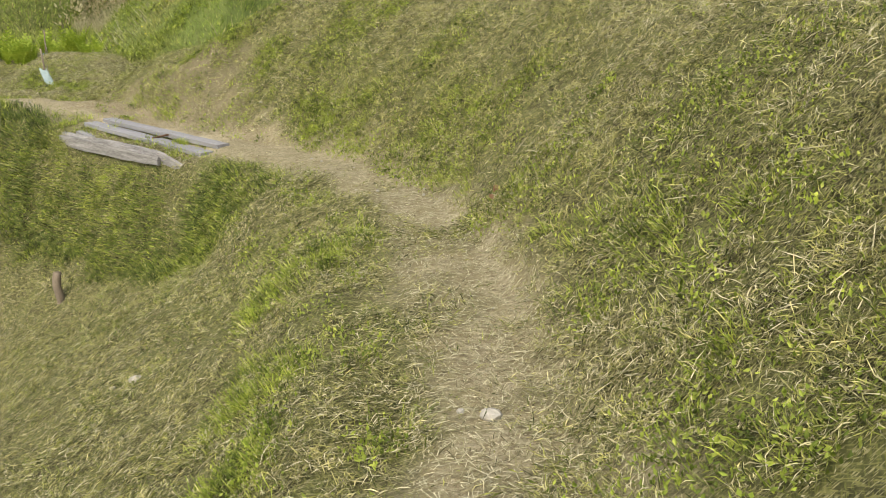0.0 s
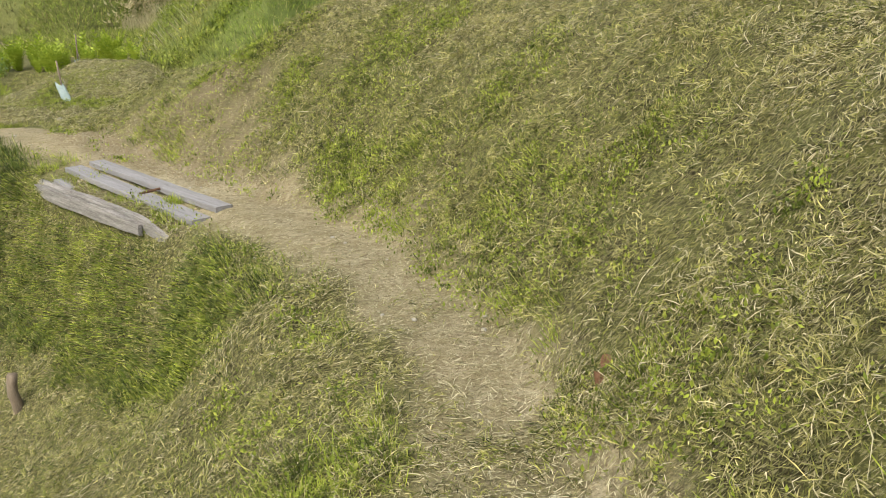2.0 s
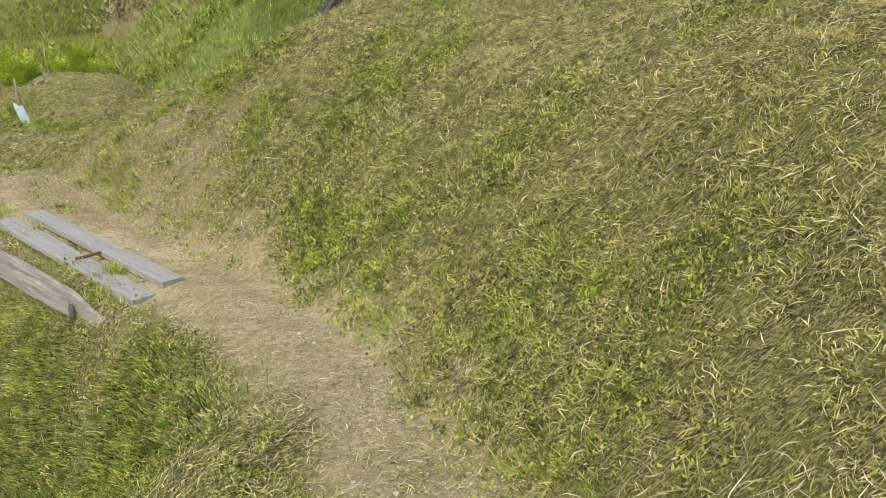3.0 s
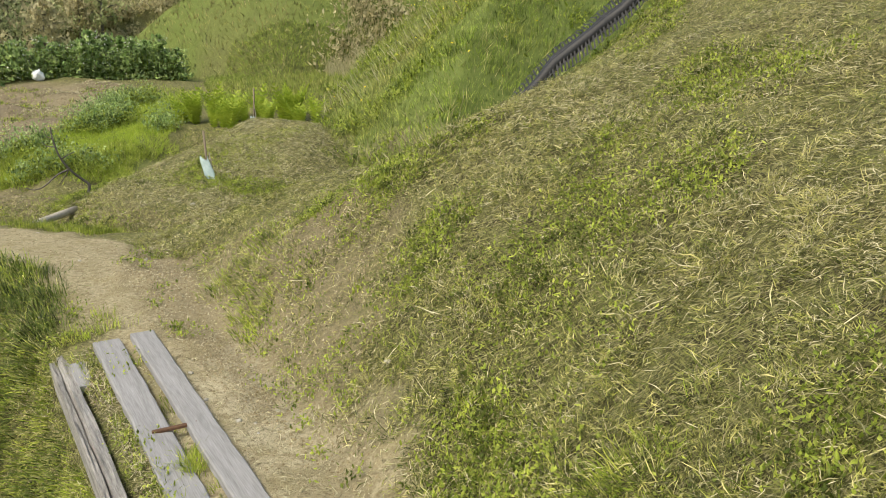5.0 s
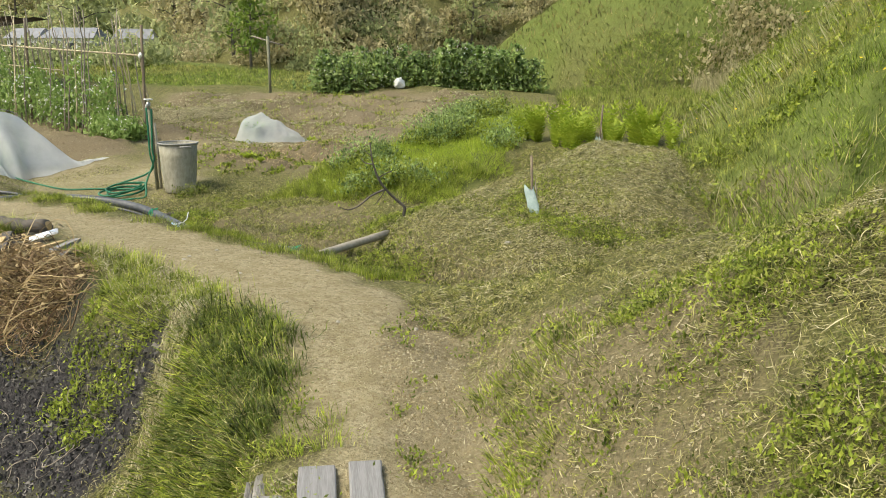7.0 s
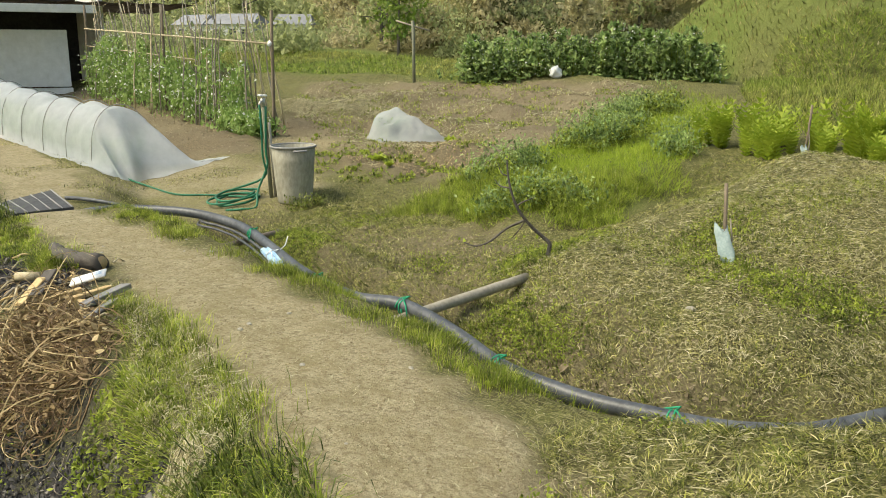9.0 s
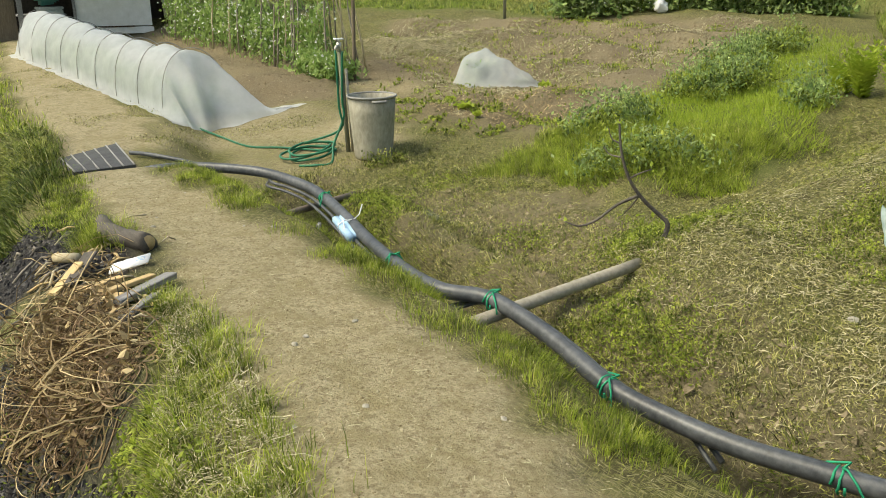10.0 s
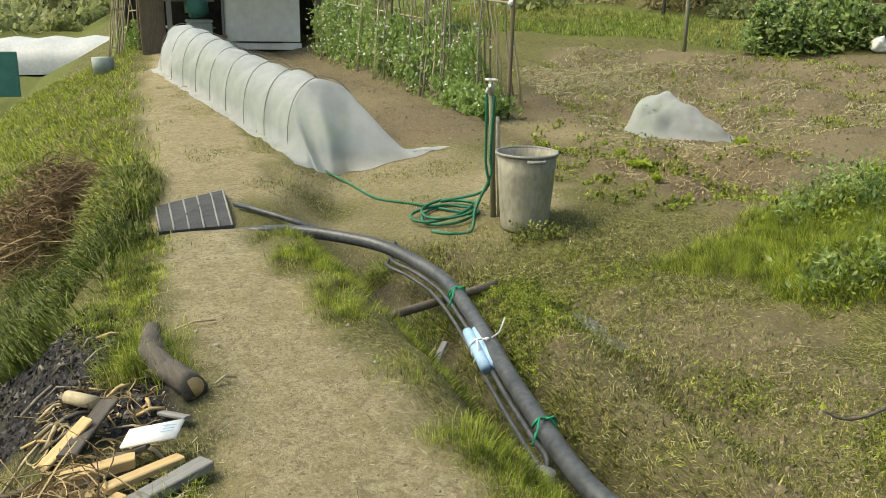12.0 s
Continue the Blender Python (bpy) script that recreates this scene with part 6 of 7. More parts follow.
    for s in (-0.2, 0.2):
        part("wheel", tube([(0.18, s, 0.09), (0.22, s, 0.09)], 0.09, 14), BLACK_NET, low, "black wheel")


shed()


def far_tunnel():
    bm = bmesh.new()
    a, b = Vector((-34.5, 1.5, -0.4)), Vector((-30.6, 12.2, -0.1))
    d = (b - a).normalized()
    side = Vector((-d.y, d.x, 0))
    rows = []
    for i in range(41):
        c = a.lerp(b, i / 40)
        tall = 0.95 + 0.04 * math.sin(i * 1.57)
        rows.append([bm.verts.new(c - side * math.cos(math.pi * j / 14) * 1.3 + Vector((0, 0, math.sin(math.pi * j / 14) ** 0.7 * tall))) for j in range(15)])
    for r0, r1 in zip(rows, rows[1:]):
        for j in range(14):
            bm.faces.new((r0[j], r0[j + 1], r1[j + 1], r1[j]))
    bm.faces.new(rows[0])
    bm.faces.new(rows[-1][::-1])
    house = tagged(part("polytunnel", bm, POLYTHENE), "long low white polytunnel beyond the bank", "polytunnel")
    tagged(part("teal_screen", roughen(box((0.05, 1.1, 0.95), (-25.3, 6.1, 0.35), (0, 0, -8), 0.01), 0.02, 0.3, 2), TEAL, None, "", False), "teal plastic screen below the path", "screen")
    tagged(part("water_tub", tube([(-21.0, 8.35, 0.72), (-21.0, 8.35, 1.0)], [0.17, 0.19], 16), CRATE), "small grey water tub by the trellis", "tub")


far_tunnel()


# ---- small plants on the tilled soil ----
def lettuce(x, y, size, seed, label):
    r = np.random.RandomState(seed)
    plant = thing("lettuce", label, "lettuce", on_ground(x, y), group="lettuces on the tilled soil")
    for i in range(11):
        a, L = i * 2.4, size * (0.5 + 0.6 * r.rand())
        rows = []
        for k in np.linspace(0, 1, 5):
            w = L * 0.42 * math.sin(math.pi * (0.12 + 0.83 * k)) ** 0.8
            out, up = L * k * (0.5 + 0.4 * k), L * (0.8 * k - 0.45 * k * k) * (1.3 - i * 0.05)
            for s in (-1, 0, 1):
                rows.append((math.cos(a) * out - math.sin(a) * s * w, math.sin(a) * out + math.cos(a) * s * w, up + 0.02 * abs(s) * (1 + math.sin(k * 9 + i)) + 0.01))
        link("leaf", raw_mesh("leaf", np.array(rows), grid_faces(5, 3), BRIGHT, True), plant)


for i, (x, y, size) in enumerate(((-10.89, 12.72, 0.13), (-10.87, 13.80, 0.12), (-11.54, 12.95, 0.09), (-12.3, 12.5, 0.08), (-10.3, 12.5, 0.07))):
    lettuce(x, y, size, i, "small bright green lettuce on tilled soil")
dr = np.random.RandomState(90)
q = scatter(dr, [(-7.2, 7.9), (-6.9, 8.25), (-6.1, 8.2), (-5.95, 7.95), (-6.6, 7.8)], 420)
tagged(link("dead_foliage", leaf_cloud("dead_foliage", np.column_stack([q, ground_z(q[:, 0], q[:, 1]) + 0.02 + 0.08 * dr.rand(420)]), (0.018, 0.04), DRY_VINE, dr, 0.7, 1.5)), "brown dead leaves in the vine heap", "leaves", kind="stuff")


# ---- grass and weeds ----
def stuff(name, me, label, category="grass"):
    return tagged(link(name, me), label, category, kind="stuff")


def lumps(name, xy, size, mat, rng, sink=0.3):
    """Small crumbs of stone or soil, half buried, each with its own shape."""
    n = len(xy)
    s = (size[0] + (size[1] - size[0]) * rng.rand(n) ** 2)[:, None]
    c = np.column_stack([xy, ground_z(xy[:, 0], xy[:, 1])])
    axes = np.array([(1, 0, -0.4), (0, 1, -0.4), (-1, 0, -0.4), (0, -1, -0.4), (0, 0, 1)], float)
    a = rng.rand(n) * 6.28
    v = []
    for k in axes:
        d = k[None] * (0.6 + 0.6 * rng.rand(n))[:, None] + 0.25 * rng.randn(n, 3)
        d = np.column_stack([d[:, 0] * np.cos(a) - d[:, 1] * np.sin(a), d[:, 0] * np.sin(a) + d[:, 1] * np.cos(a), d[:, 2] * 0.65])
        v.append(c + d * s + np.array((0, 0, 1.0)) * s * (0.5 - sink))
    v = np.stack(v, 1).reshape(-1, 3)
    k = np.arange(n)[:, None] * 5
    tri = [(0, 1, 4), (1, 2, 4), (2, 3, 4), (3, 0, 4)]
    return raw_mesh(name, v, np.concatenate([k + np.array(t)[None] for t in tri]), mat)


rng = np.random.RandomState(11)
BANK = [(0.3, 1.3), (0.15, 4.2), (-0.6, 5.6), (-1.3, 6.3), (-2.6, 7.3), (-3.4, 7.6), (-4.0, 7.9), (-4.8, 7.9), (-5.0, 6.9), (-4.0, 6.2), (-2.9, 5.0), (-2.3, 3.6), (-1.7, 2.4), (-0.9, 1.4)]
HILL_NEAR = [(0.2, 1.4), (0.2, 3.2), (0.0, 4.4), (-0.6, 5.8), (-1.6, 7.0), (-2.9, 8.0), (-3.3, 8.6), (-4.2, 9.0), (-3.9, 9.6), (-3.0, 10.6), (-1.75, 11.3), (-0.5, 11.4), (0.4, 10.3), (0.95, 8.8), (1.2, 7.0), (1.5, 5.0), (1.6, 3.5), (1.45, 2.4), (1.0, 1.3)]
MOUND_TOP = [(-6.9, 10.9), (-5.9, 10.5), (-4.6, 10.4), (-3.8, 10.8), (-3.9, 12.4), (-5.0, 14.6), (-6.9, 14.8), (-6.6, 12.5)]
MOUND = [(-9.4, 10.25), (-6.0, 10.25), (-3.6, 10.2), (-2.6, 10.9), (-3.9, 12.6), (-5.3, 14.6), (-7.6, 14.8), (-6.9, 12.6), (-7.4, 11.9), (-9.6, 11.6)]
BOARDS = [(-3.3, 7.5), (-2.95, 7.8), (-1.5, 6.65), (-1.75, 6.3), (-1.95, 6.35), (-3.2, 7.35)]


def turf_share(x, y):
    """Where grass stands: little on the trodden path, on soil and on ash; thin in patches."""
    bare = np.maximum.reduce([field_at(WORN, x, y) * 0.97, field_at(TILL, x, y) * 0.9, field_at(CHAR_DITCH, x, y) * 0.93])
    return (1 - bare) * np.clip(0.62 + 0.35 * value_noise(x, y, 0.4, 31) + 0.3 * value_noise(x, y, 0.13, 32), 0.05, 1) * (inside(BOARDS, x, y) < 0)


def both(x, y):
    """More blades where the path comes near, in small tufts with gaps between."""
    clump = 0.2 + 0.8 * smooth(-0.35, 0.2, value_noise(x, y, 0.05, 43) + 0.5 * value_noise(x, y, 0.11, 44))
    return turf_share(x, y) * clump * np.clip(1.3 - np.abs(field_at(SIDE, x, y)) * 0.33, 0.22, 1.0)


def swirl(xy, r, loose=0.9):
    """Trodden and mown grass lies in drifts."""
    return 7.0 * value_noise(xy[:, 0], xy[:, 1], 0.22, 45) + loose * r.randn(len(xy))


patchy = lambda x, y: both(x, y) * (1 - 0.5 * smooth(4.2, 3.2, y)) * smooth(-0.35, 0.45, value_noise(x, y, 0.55, 33) + 0.5 * smooth(4.0, 6.0, y) - 0.1)
strawy = lambda x, y: both(x, y) * (1.25 - 0.6 * smooth(3.5, 6.5, y) + 0.9 * smooth(1.0, 1.9, field_at(SIDE, x, y)) + 0.5 * smooth(3.8, 2.8, y)) * (0.3 + 0.5 * smooth(0.4, -0.4, value_noise(x, y, 0.5, 33) + 0.5 * value_noise(x, y, 0.18, 34)))


def matted(name, region, count, share, length, width, mat, lean, bend, label, plain=True):
    xy = scatter(rng, region, count, share)
    return stuff(name, blades(name, xy, length, width, mat, rng, lean, bend, simple_blade=plain, heading=swirl(xy, rng), grow=0.45 + 1.15 * smooth(-0.6, 0.6, value_noise(xy[:, 0], xy[:, 1], 0.07, 47))), label)


UNDER_TIMBER = [(-4.1, 7.75), (-3.4, 7.48), (-2.6, 6.82), (-1.85, 6.2), (-1.25, 5.75), (-0.95, 5.2), (-1.2, 4.85), (-1.75, 5.4), (-2.45, 6.05), (-3.1, 6.6), (-3.8, 6.95)]
under_timber = lambda x, y: smooth(-0.04, 0.2, inside(UNDER_TIMBER, x, y) + 0.22 * value_noise(x, y, 0.22, 46))


def limp(name, region, count, share, length, width, mat, label, rise=0.12, tilt=0.3, curl=1.6, category="grass", loose=1.1):
    xy = scatter(rng, region, count, share)
    return stuff(name, ribbons(name, xy, length, width, mat, rng, rise, tilt, curl, heading=swirl(xy, rng, loose), grow=0.6 + 0.8 * smooth(-0.6, 0.6, value_noise(xy[:, 0], xy[:, 1], 0.09, 47))), label, category)


limp("mown_grass", HILL_NEAR, 180000, both, (0.018, 0.06), (0.0021, 0.0042), TURF, "short mown grass on the hillside above the path", 0.16, 0.75)
limp("dry_clippings", HILL_NEAR, 110000, strawy, (0.015, 0.075), (0.0016, 0.0036), STRAW, "pale dry grass clippings strewn over the slope", 0.12, 0.4, 1.3, "clippings", 2.0)
limp("dry_clippings", HILL_NEAR, 1300, strawy, (0.07, 0.19), (0.0022, 0.0042), STRAW, "long pale dry stalks on the slope", 0.06, 0.2, 0.7, "clippings", 3.0)
matted("fresh_grass", HILL_NEAR, 40000, patchy, (0.025, 0.065), (0.0022, 0.0045), LONG_GRASS, 1.2, 1.0, "fresh grass growing through the mown hillside")
limp("mown_grass", BANK, 80000, both, (0.018, 0.055), (0.0023, 0.0045), TURF, "short mown grass on the bank below the path", 0.14, 0.5)
limp("dry_clippings", BANK, 62000, lambda x, y: both(x, y) * (1 - 0.85 * under_timber(x, y)), (0.015, 0.065), (0.0016, 0.0036), STRAW, "pale dry grass clippings strewn over the bank", 0.10, 0.3, 1.3, "clippings", 2.0)
matted("fresh_grass", BANK, 20000, patchy, (0.03, 0.085), (0.0024, 0.0048), LONG_GRASS, 1.2, 1.0, "fresh grass growing through the bank below the path")
limp("mown_grass", MOUND, 80000, turf_share, (0.02, 0.06), (0.003, 0.0056), TURF, "short mown grass on the mound and ditch sides", 0.14, 0.5)
stuff("mown_grass", blades("mown_grass", scatter(rng, MOUND, 20000, lambda x, y: turf_share(x, y) * smooth(-0.1, 0.5, value_noise(x, y, 0.4, 39))), (0.03, 0.08), (0.0035, 0.006), VERGE_GREEN, rng, 0.9, 0.9, simple_blade=True), "fresh grass growing on the mound")
on_top = lambda x, y: turf_share(x, y) * (0.18 + 0.82 * smooth(-0.2, 0.4, inside(MOUND_TOP, x, y)))
limp("dry_clippings", MOUND, 58000, on_top, (0.02, 0.075), (0.0026, 0.0052), STRAW, "pale dry clippings on the mound", 0.10, 0.25, 1.3, "clippings", 2.0)
WAY = [(-0.05, 0.6), (-0.15, 3.0), (-0.35, 4.4), (-0.85, 5.3), (-1.7, 6.3), (-3.4, 7.75), (-4.4, 8.2), (-6.0, 8.4), (-9.0, 8.5), (-10.2, 8.6), (-10.2, 9.2), (-9.0, 9.3), (-6.0, 9.5), (-4.2, 9.2), (-2.4, 8.6), (-1.2, 7.2), (-0.2, 5.4), (0.3, 4.0), (0.5, 0.6)]
straw_on_path = lambda x, y: np.clip(1.25 - 0.17 * (y - 1.0) - 0.12 * np.maximum(-x - 2.0, 0), 0.06, 1.0)
stuff("path_clippings", litter("path_clippings", scatter(rng, WAY, 30000, straw_on_path), (0.008, 0.05), (0.0013, 0.0032), STRAW, rng, 0.008, 0.15, chips=True), "dry stalks trodden into the sandy path", "clippings")
GRIT = leafy("sandy_grit", [(0.0, (0.17, 0.135, 0.075)), (0.6, (0.30, 0.255, 0.15)), (1.0, (0.42, 0.375, 0.26))], 0.0, 0.95, 0.1)
CLOD = leafy("soil_clods", [(0.0, (0.15, 0.122, 0.076)), (0.6, (0.24, 0.20, 0.13)), (1.0, (0.33, 0.28, 0.19))], 0.0, 0.95, 0.1)
ASH = leafy("charred_crumbs", [(0.0, (0.012, 0.012, 0.013)), (0.55, (0.05, 0.049, 0.05)), (0.9, (0.11, 0.105, 0.10)), (1.0, (0.24, 0.225, 0.20))], 0.0, 0.9, 0.2)
stuff("path_grit", lumps("path_grit", scatter(rng, WAY, 10000, lambda x, y: field_at(WORN, x, y) * np.clip(0.1 + 0.13 * y, 0.2, 1.0)), (0.0015, 0.006), GRIT, rng), "loose sandy grit on the footpath", "grit")
stuff("path_grit", lumps("path_grit", scatter(rng, BARE, 9000), (0.0025, 0.009), GRIT, rng), "loose crumbs of soil on the spur's bare nose", "grit")
stuff("path_grit", lumps("path_grit", scatter(rng, WAY, 5500, lambda x, y: field_at(WORN, x, y) * smooth(5.5, 8.0, y)), (0.003, 0.009), GRIT, rng, 0.45), "pale crumbs of sandstone on the footpath", "grit")
stuff("ash_crumbs", lumps("ash_crumbs", np.vstack([scatter(rng, CHARRED[0], 9000), scatter(rng, CHARRED[1], 2600)]), (0.004, 0.022), ASH, rng), "charred crumbs and ash on the burnt bank", "ash")
stuff("soil_clods", lumps("soil_clods", np.vstack([scatter(rng, TILLED[0], 9000), scatter(rng, TILLED[1], 4500), scatter(rng, TILLED[2], 2500)]), (0.004, 0.022), CLOD, rng), "crumbled brown soil of the tilled beds", "soil")
stuff("soil_straw", litter("soil_straw", scatter(rng, MULCH, 5200, lambda x, y: smooth(-0.2, 0.5, value_noise(x, y, 0.5, 55) + inside(MULCH, x, y))), (0.05, 0.22), (0.004, 0.010), STRAW, rng, 0.03, 0.3), "pale straw mulch spread over a tilled ridge", "mulch")
FALLOW = [(-11.3, 12.7), (-12.6, 13.2), (-14.6, 13.6), (-16.0, 14.8), (-15.0, 16.6), (-12.9, 17.6), (-11.4, 17.0), (-10.6, 15.4), (-10.7, 13.6)]
fallow_rng = np.random.RandomState(71)
patchy = lambda x, y: smooth(0.0, 0.5, value_noise(x, y, 0.45, 72) + 0.5 * np.sin((y - 0.12 * x) * 5.2))
stuff("soil_clods", lumps("soil_clods", scatter(fallow_rng, FALLOW, 2600), (0.012, 0.034), CLOD, fallow_rng, 0.4), "coarse brown clods on the fallow bed", "soil")
stuff("soil_straw", litter("soil_straw", scatter(fallow_rng, FALLOW, 6500, patchy), (0.03, 0.13), (0.004, 0.009), STRAW, fallow_rng, 0.02, 0.3), "dry stalks strewn in bands over the fallow bed", "mulch")
stuff("soil_straw", litter("soil_straw", scatter(rng, [(-10.0, 12.5), (-9.7, 13.4), (-10.6, 14.4), (-11.5, 13.3), (-11.2, 12.4)], 2600), (0.02, 0.07), (0.003, 0.009), DRY_VINE, rng, 0.02, 0.4), "brown dead leaves over the dark soil", "mulch")
stuff("soil_straw", litter("soil_straw", scatter(rng, TILLED[0], 5000, lambda x, y: smooth(0.1, 0.6, value_noise(x, y, 0.9, 37))), (0.03, 0.12), (0.003, 0.007), STRAW, rng, 0.02, 0.3), "straw mulch on the tilled beds", "mulch")


# longer tufts along the path's edges
def tufts(name, region, count, per, spread, length, width, mat, label, seed, density=None, lean=0.7, bend=0.9, drift=None):
    r = np.random.RandomState(seed)
    c = scatter(r, region, count, density)
    size = 0.5 + 0.9 * r.rand(len(c)) ** 1.5
    off = r.randn(len(c) * per, 2) * np.repeat(spread * size, per)[:, None]
    xy = np.repeat(c, per, 0) + off
    turn = np.arctan2(off[:, 1], off[:, 0]) + r.randn(len(off)) * 0.7
    keep = (inside(BOARDS, xy[:, 0], xy[:, 1]) < -0.02) | (name == "plank_grass")
    return stuff(name, blades(name, xy[keep], length, width, mat, r, lean, bend, drift=drift, heading=turn[keep]), label)


def beside(lo, hi, left=True, lumpy=None):
    def share(x, y):
        d = field_at(SIDE, x, y) * (-1 if left else 1)
        k = ((d > lo) & (d < hi)) * 1.0
        return k if lumpy is None else k * smooth(-0.1, 0.4, value_noise(x, y, lumpy, 38))
    return share


EDGE = [(0.4, 0.8), (0.3, 4.0), (-0.4, 5.6), (-2.0, 7.2), (-3.4, 8.2), (-3.6, 7.2), (-2.0, 5.8), (-1.4, 4.2), (-1.2, 0.8)]
RIGHT_EDGE = [(0.2, 0.8), (0.1, 4.0), (-0.5, 5.5), (-1.6, 6.9), (-3.0, 8.2), (-2.4, 8.8), (-0.5, 7.2), (0.6, 5.0), (1.0, 3.0), (0.9, 0.8)]
tufts("long_grass", EDGE, 330, 45, 0.05, (0.03, 0.10), (0.002, 0.004), VERGE_GREEN, "longer green grass along the path's lower edge", 41, beside(0.27, 0.9, True, 0.3), 1.1, 1.2)
tufts("long_grass", RIGHT_EDGE, 70, 60, 0.05, (0.03, 0.11), (0.002, 0.004), VERGE_GREEN, "green grass tufts along the path's upper edge", 42, beside(0.26, 0.8, False, 0.3), 0.9)
LUSH_BANK = [(-4.75, 8.1), (-4.55, 8.3), (-4.1, 8.2), (-3.6, 7.8), (-3.45, 7.5), (-3.9, 6.9), (-4.35, 7.2), (-4.45, 7.75)]
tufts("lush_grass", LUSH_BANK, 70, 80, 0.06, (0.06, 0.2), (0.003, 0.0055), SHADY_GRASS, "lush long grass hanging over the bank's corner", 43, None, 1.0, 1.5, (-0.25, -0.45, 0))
tufts("lush_grass", LUSH_BANK, 75, 60, 0.05, (0.05, 0.16), (0.003, 0.006), VERGE_GREEN, "fresh green tufts among the bank's long grass", 44, None, 1.1, 1.2, (-0.2, -0.35, 0))
stuff("grey_thatch", litter("grey_thatch", scatter(rng, [(-4.85, 8.05), (-4.7, 8.15), (-4.4, 7.75), (-4.3, 7.2), (-4.45, 7.2), (-4.55, 7.7)], 2600), (0.04, 0.12), (0.002, 0.004), STRAW, rng, 0.05, 0.6), "grey dead grass along the burnt edge", "clippings")
VERGE = [(-4.6, 8.2), (-5.0, 8.42), (-6.0, 8.55), (-6.8, 8.55), (-7.0, 8.45), (-6.1, 8.3), (-5.6, 8.1), (-5.0, 8.0)]
tufts("verge_grass", VERGE, 110, 55, 0.05, (0.04, 0.14), (0.002, 0.004), VERGE_GREEN, "green grass between path and scrap heap", 44)
stuff("verge_thatch", litter("verge_thatch", scatter(rng, VERGE, 2500), (0.03, 0.11), (0.002, 0.004), STRAW, rng, 0.03, 0.5), "grey dead grass between path and scrap heap", "clippings")
DITCH_EDGE = [(-4.6, 9.2), (-5.4, 9.27), (-6.6, 9.3), (-8.0, 9.25), (-9.3, 9.2), (-9.9, 9.15), (-10.0, 9.45), (-9.0, 9.65), (-7.6, 9.7), (-6.0, 9.7), (-4.6, 9.7), (-4.2, 9.5)]
tufts("ditch_grass", DITCH_EDGE, 400, 44, 0.055, (0.03, 0.10), (0.0018, 0.0035), VERGE_GREEN, "bright green grass along the ditch's edge", 45, lambda x, y: smooth(-0.3, 0.3, value_noise(x, y, 0.25, 49)))
DITCH_FAR = [(-4.2, 10.4), (-6.0, 10.2), (-9.8, 10.2), (-10.2, 10.5), (-8.6, 10.85), (-6.0, 10.7), (-4.0, 10.8)]
tufts("ditch_grass", DITCH_FAR, 170, 34, 0.05, (0.03, 0.09), (0.003, 0.006), TURF, "yellowish grass on the ditch's far side", 46)
tufts("ash_grass", [(-7.75, 8.3), (-7.7, 8.5), (-8.15, 8.55), (-8.25, 8.3)], 26, 90, 0.05, (0.07, 0.18), (0.002, 0.004), VERGE_GREEN, "bright green grass tuft growing through the ash", 47)
LEFT_BANK = [(-8.6, 8.0), (-9.6, 8.3), (-10.4, 8.5), (-11.2, 8.5), (-12.2, 8.55), (-13.0, 8.0), (-12.0, 7.2), (-10.4, 7.0), (-9.0, 7.2)]
HANGING = [(-11.1, 8.5), (-11.6, 8.62), (-12.2, 8.62), (-12.4, 8.35), (-11.8, 8.15), (-11.1, 8.2)]
tufts("lush_grass", HANGING, 60, 90, 0.05, (0.16, 0.38), (0.006, 0.011), LONG_GRASS, "arching grass clump hanging over the bank beside the panel", 98, None, 1.0, 1.7, (-0.1, -0.6, 0))
tufts("verge_grass", [(-8.3, 8.3), (-9.2, 8.55), (-10.2, 8.62), (-10.2, 8.4), (-9.2, 8.25), (-8.5, 8.05)], 120, 40, 0.05, (0.02, 0.07), (0.003, 0.005), VERGE_GREEN, "short yellow-green grass on the path's lower edge", 99)
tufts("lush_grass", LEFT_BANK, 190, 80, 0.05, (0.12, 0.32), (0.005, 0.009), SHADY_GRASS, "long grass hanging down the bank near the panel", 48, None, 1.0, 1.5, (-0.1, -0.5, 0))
FAR_BANK = [(-12.5, 8.6), (-15.0, 8.6), (-20.5, 8.8), (-23.0, 8.9), (-26.0, 7.0), (-20.0, 5.6), (-15.0, 6.0), (-13.0, 7.4)]
tufts("bank_grass", FAR_BANK, 700, 26, 0.14, (0.05, 0.16), (0.008, 0.015), VERGE_GREEN, "rough green grass on the far bank", 49, None, 1.0)
stuff("ditch_moss", blades("ditch_moss", scatter(np.random.RandomState(50), [(-4.2, 10.3), (-10.2, 10.1), (-10.4, 11.6), (-8.8, 11.8), (-7.0, 11.3), (-4.2, 10.9)], 40000), (0.012, 0.04), (0.004, 0.008), TURF, np.random.RandomState(51), 1.1, 0.6, simple_blade=True), "thin low weeds over damp soil by the ditch", "weeds")

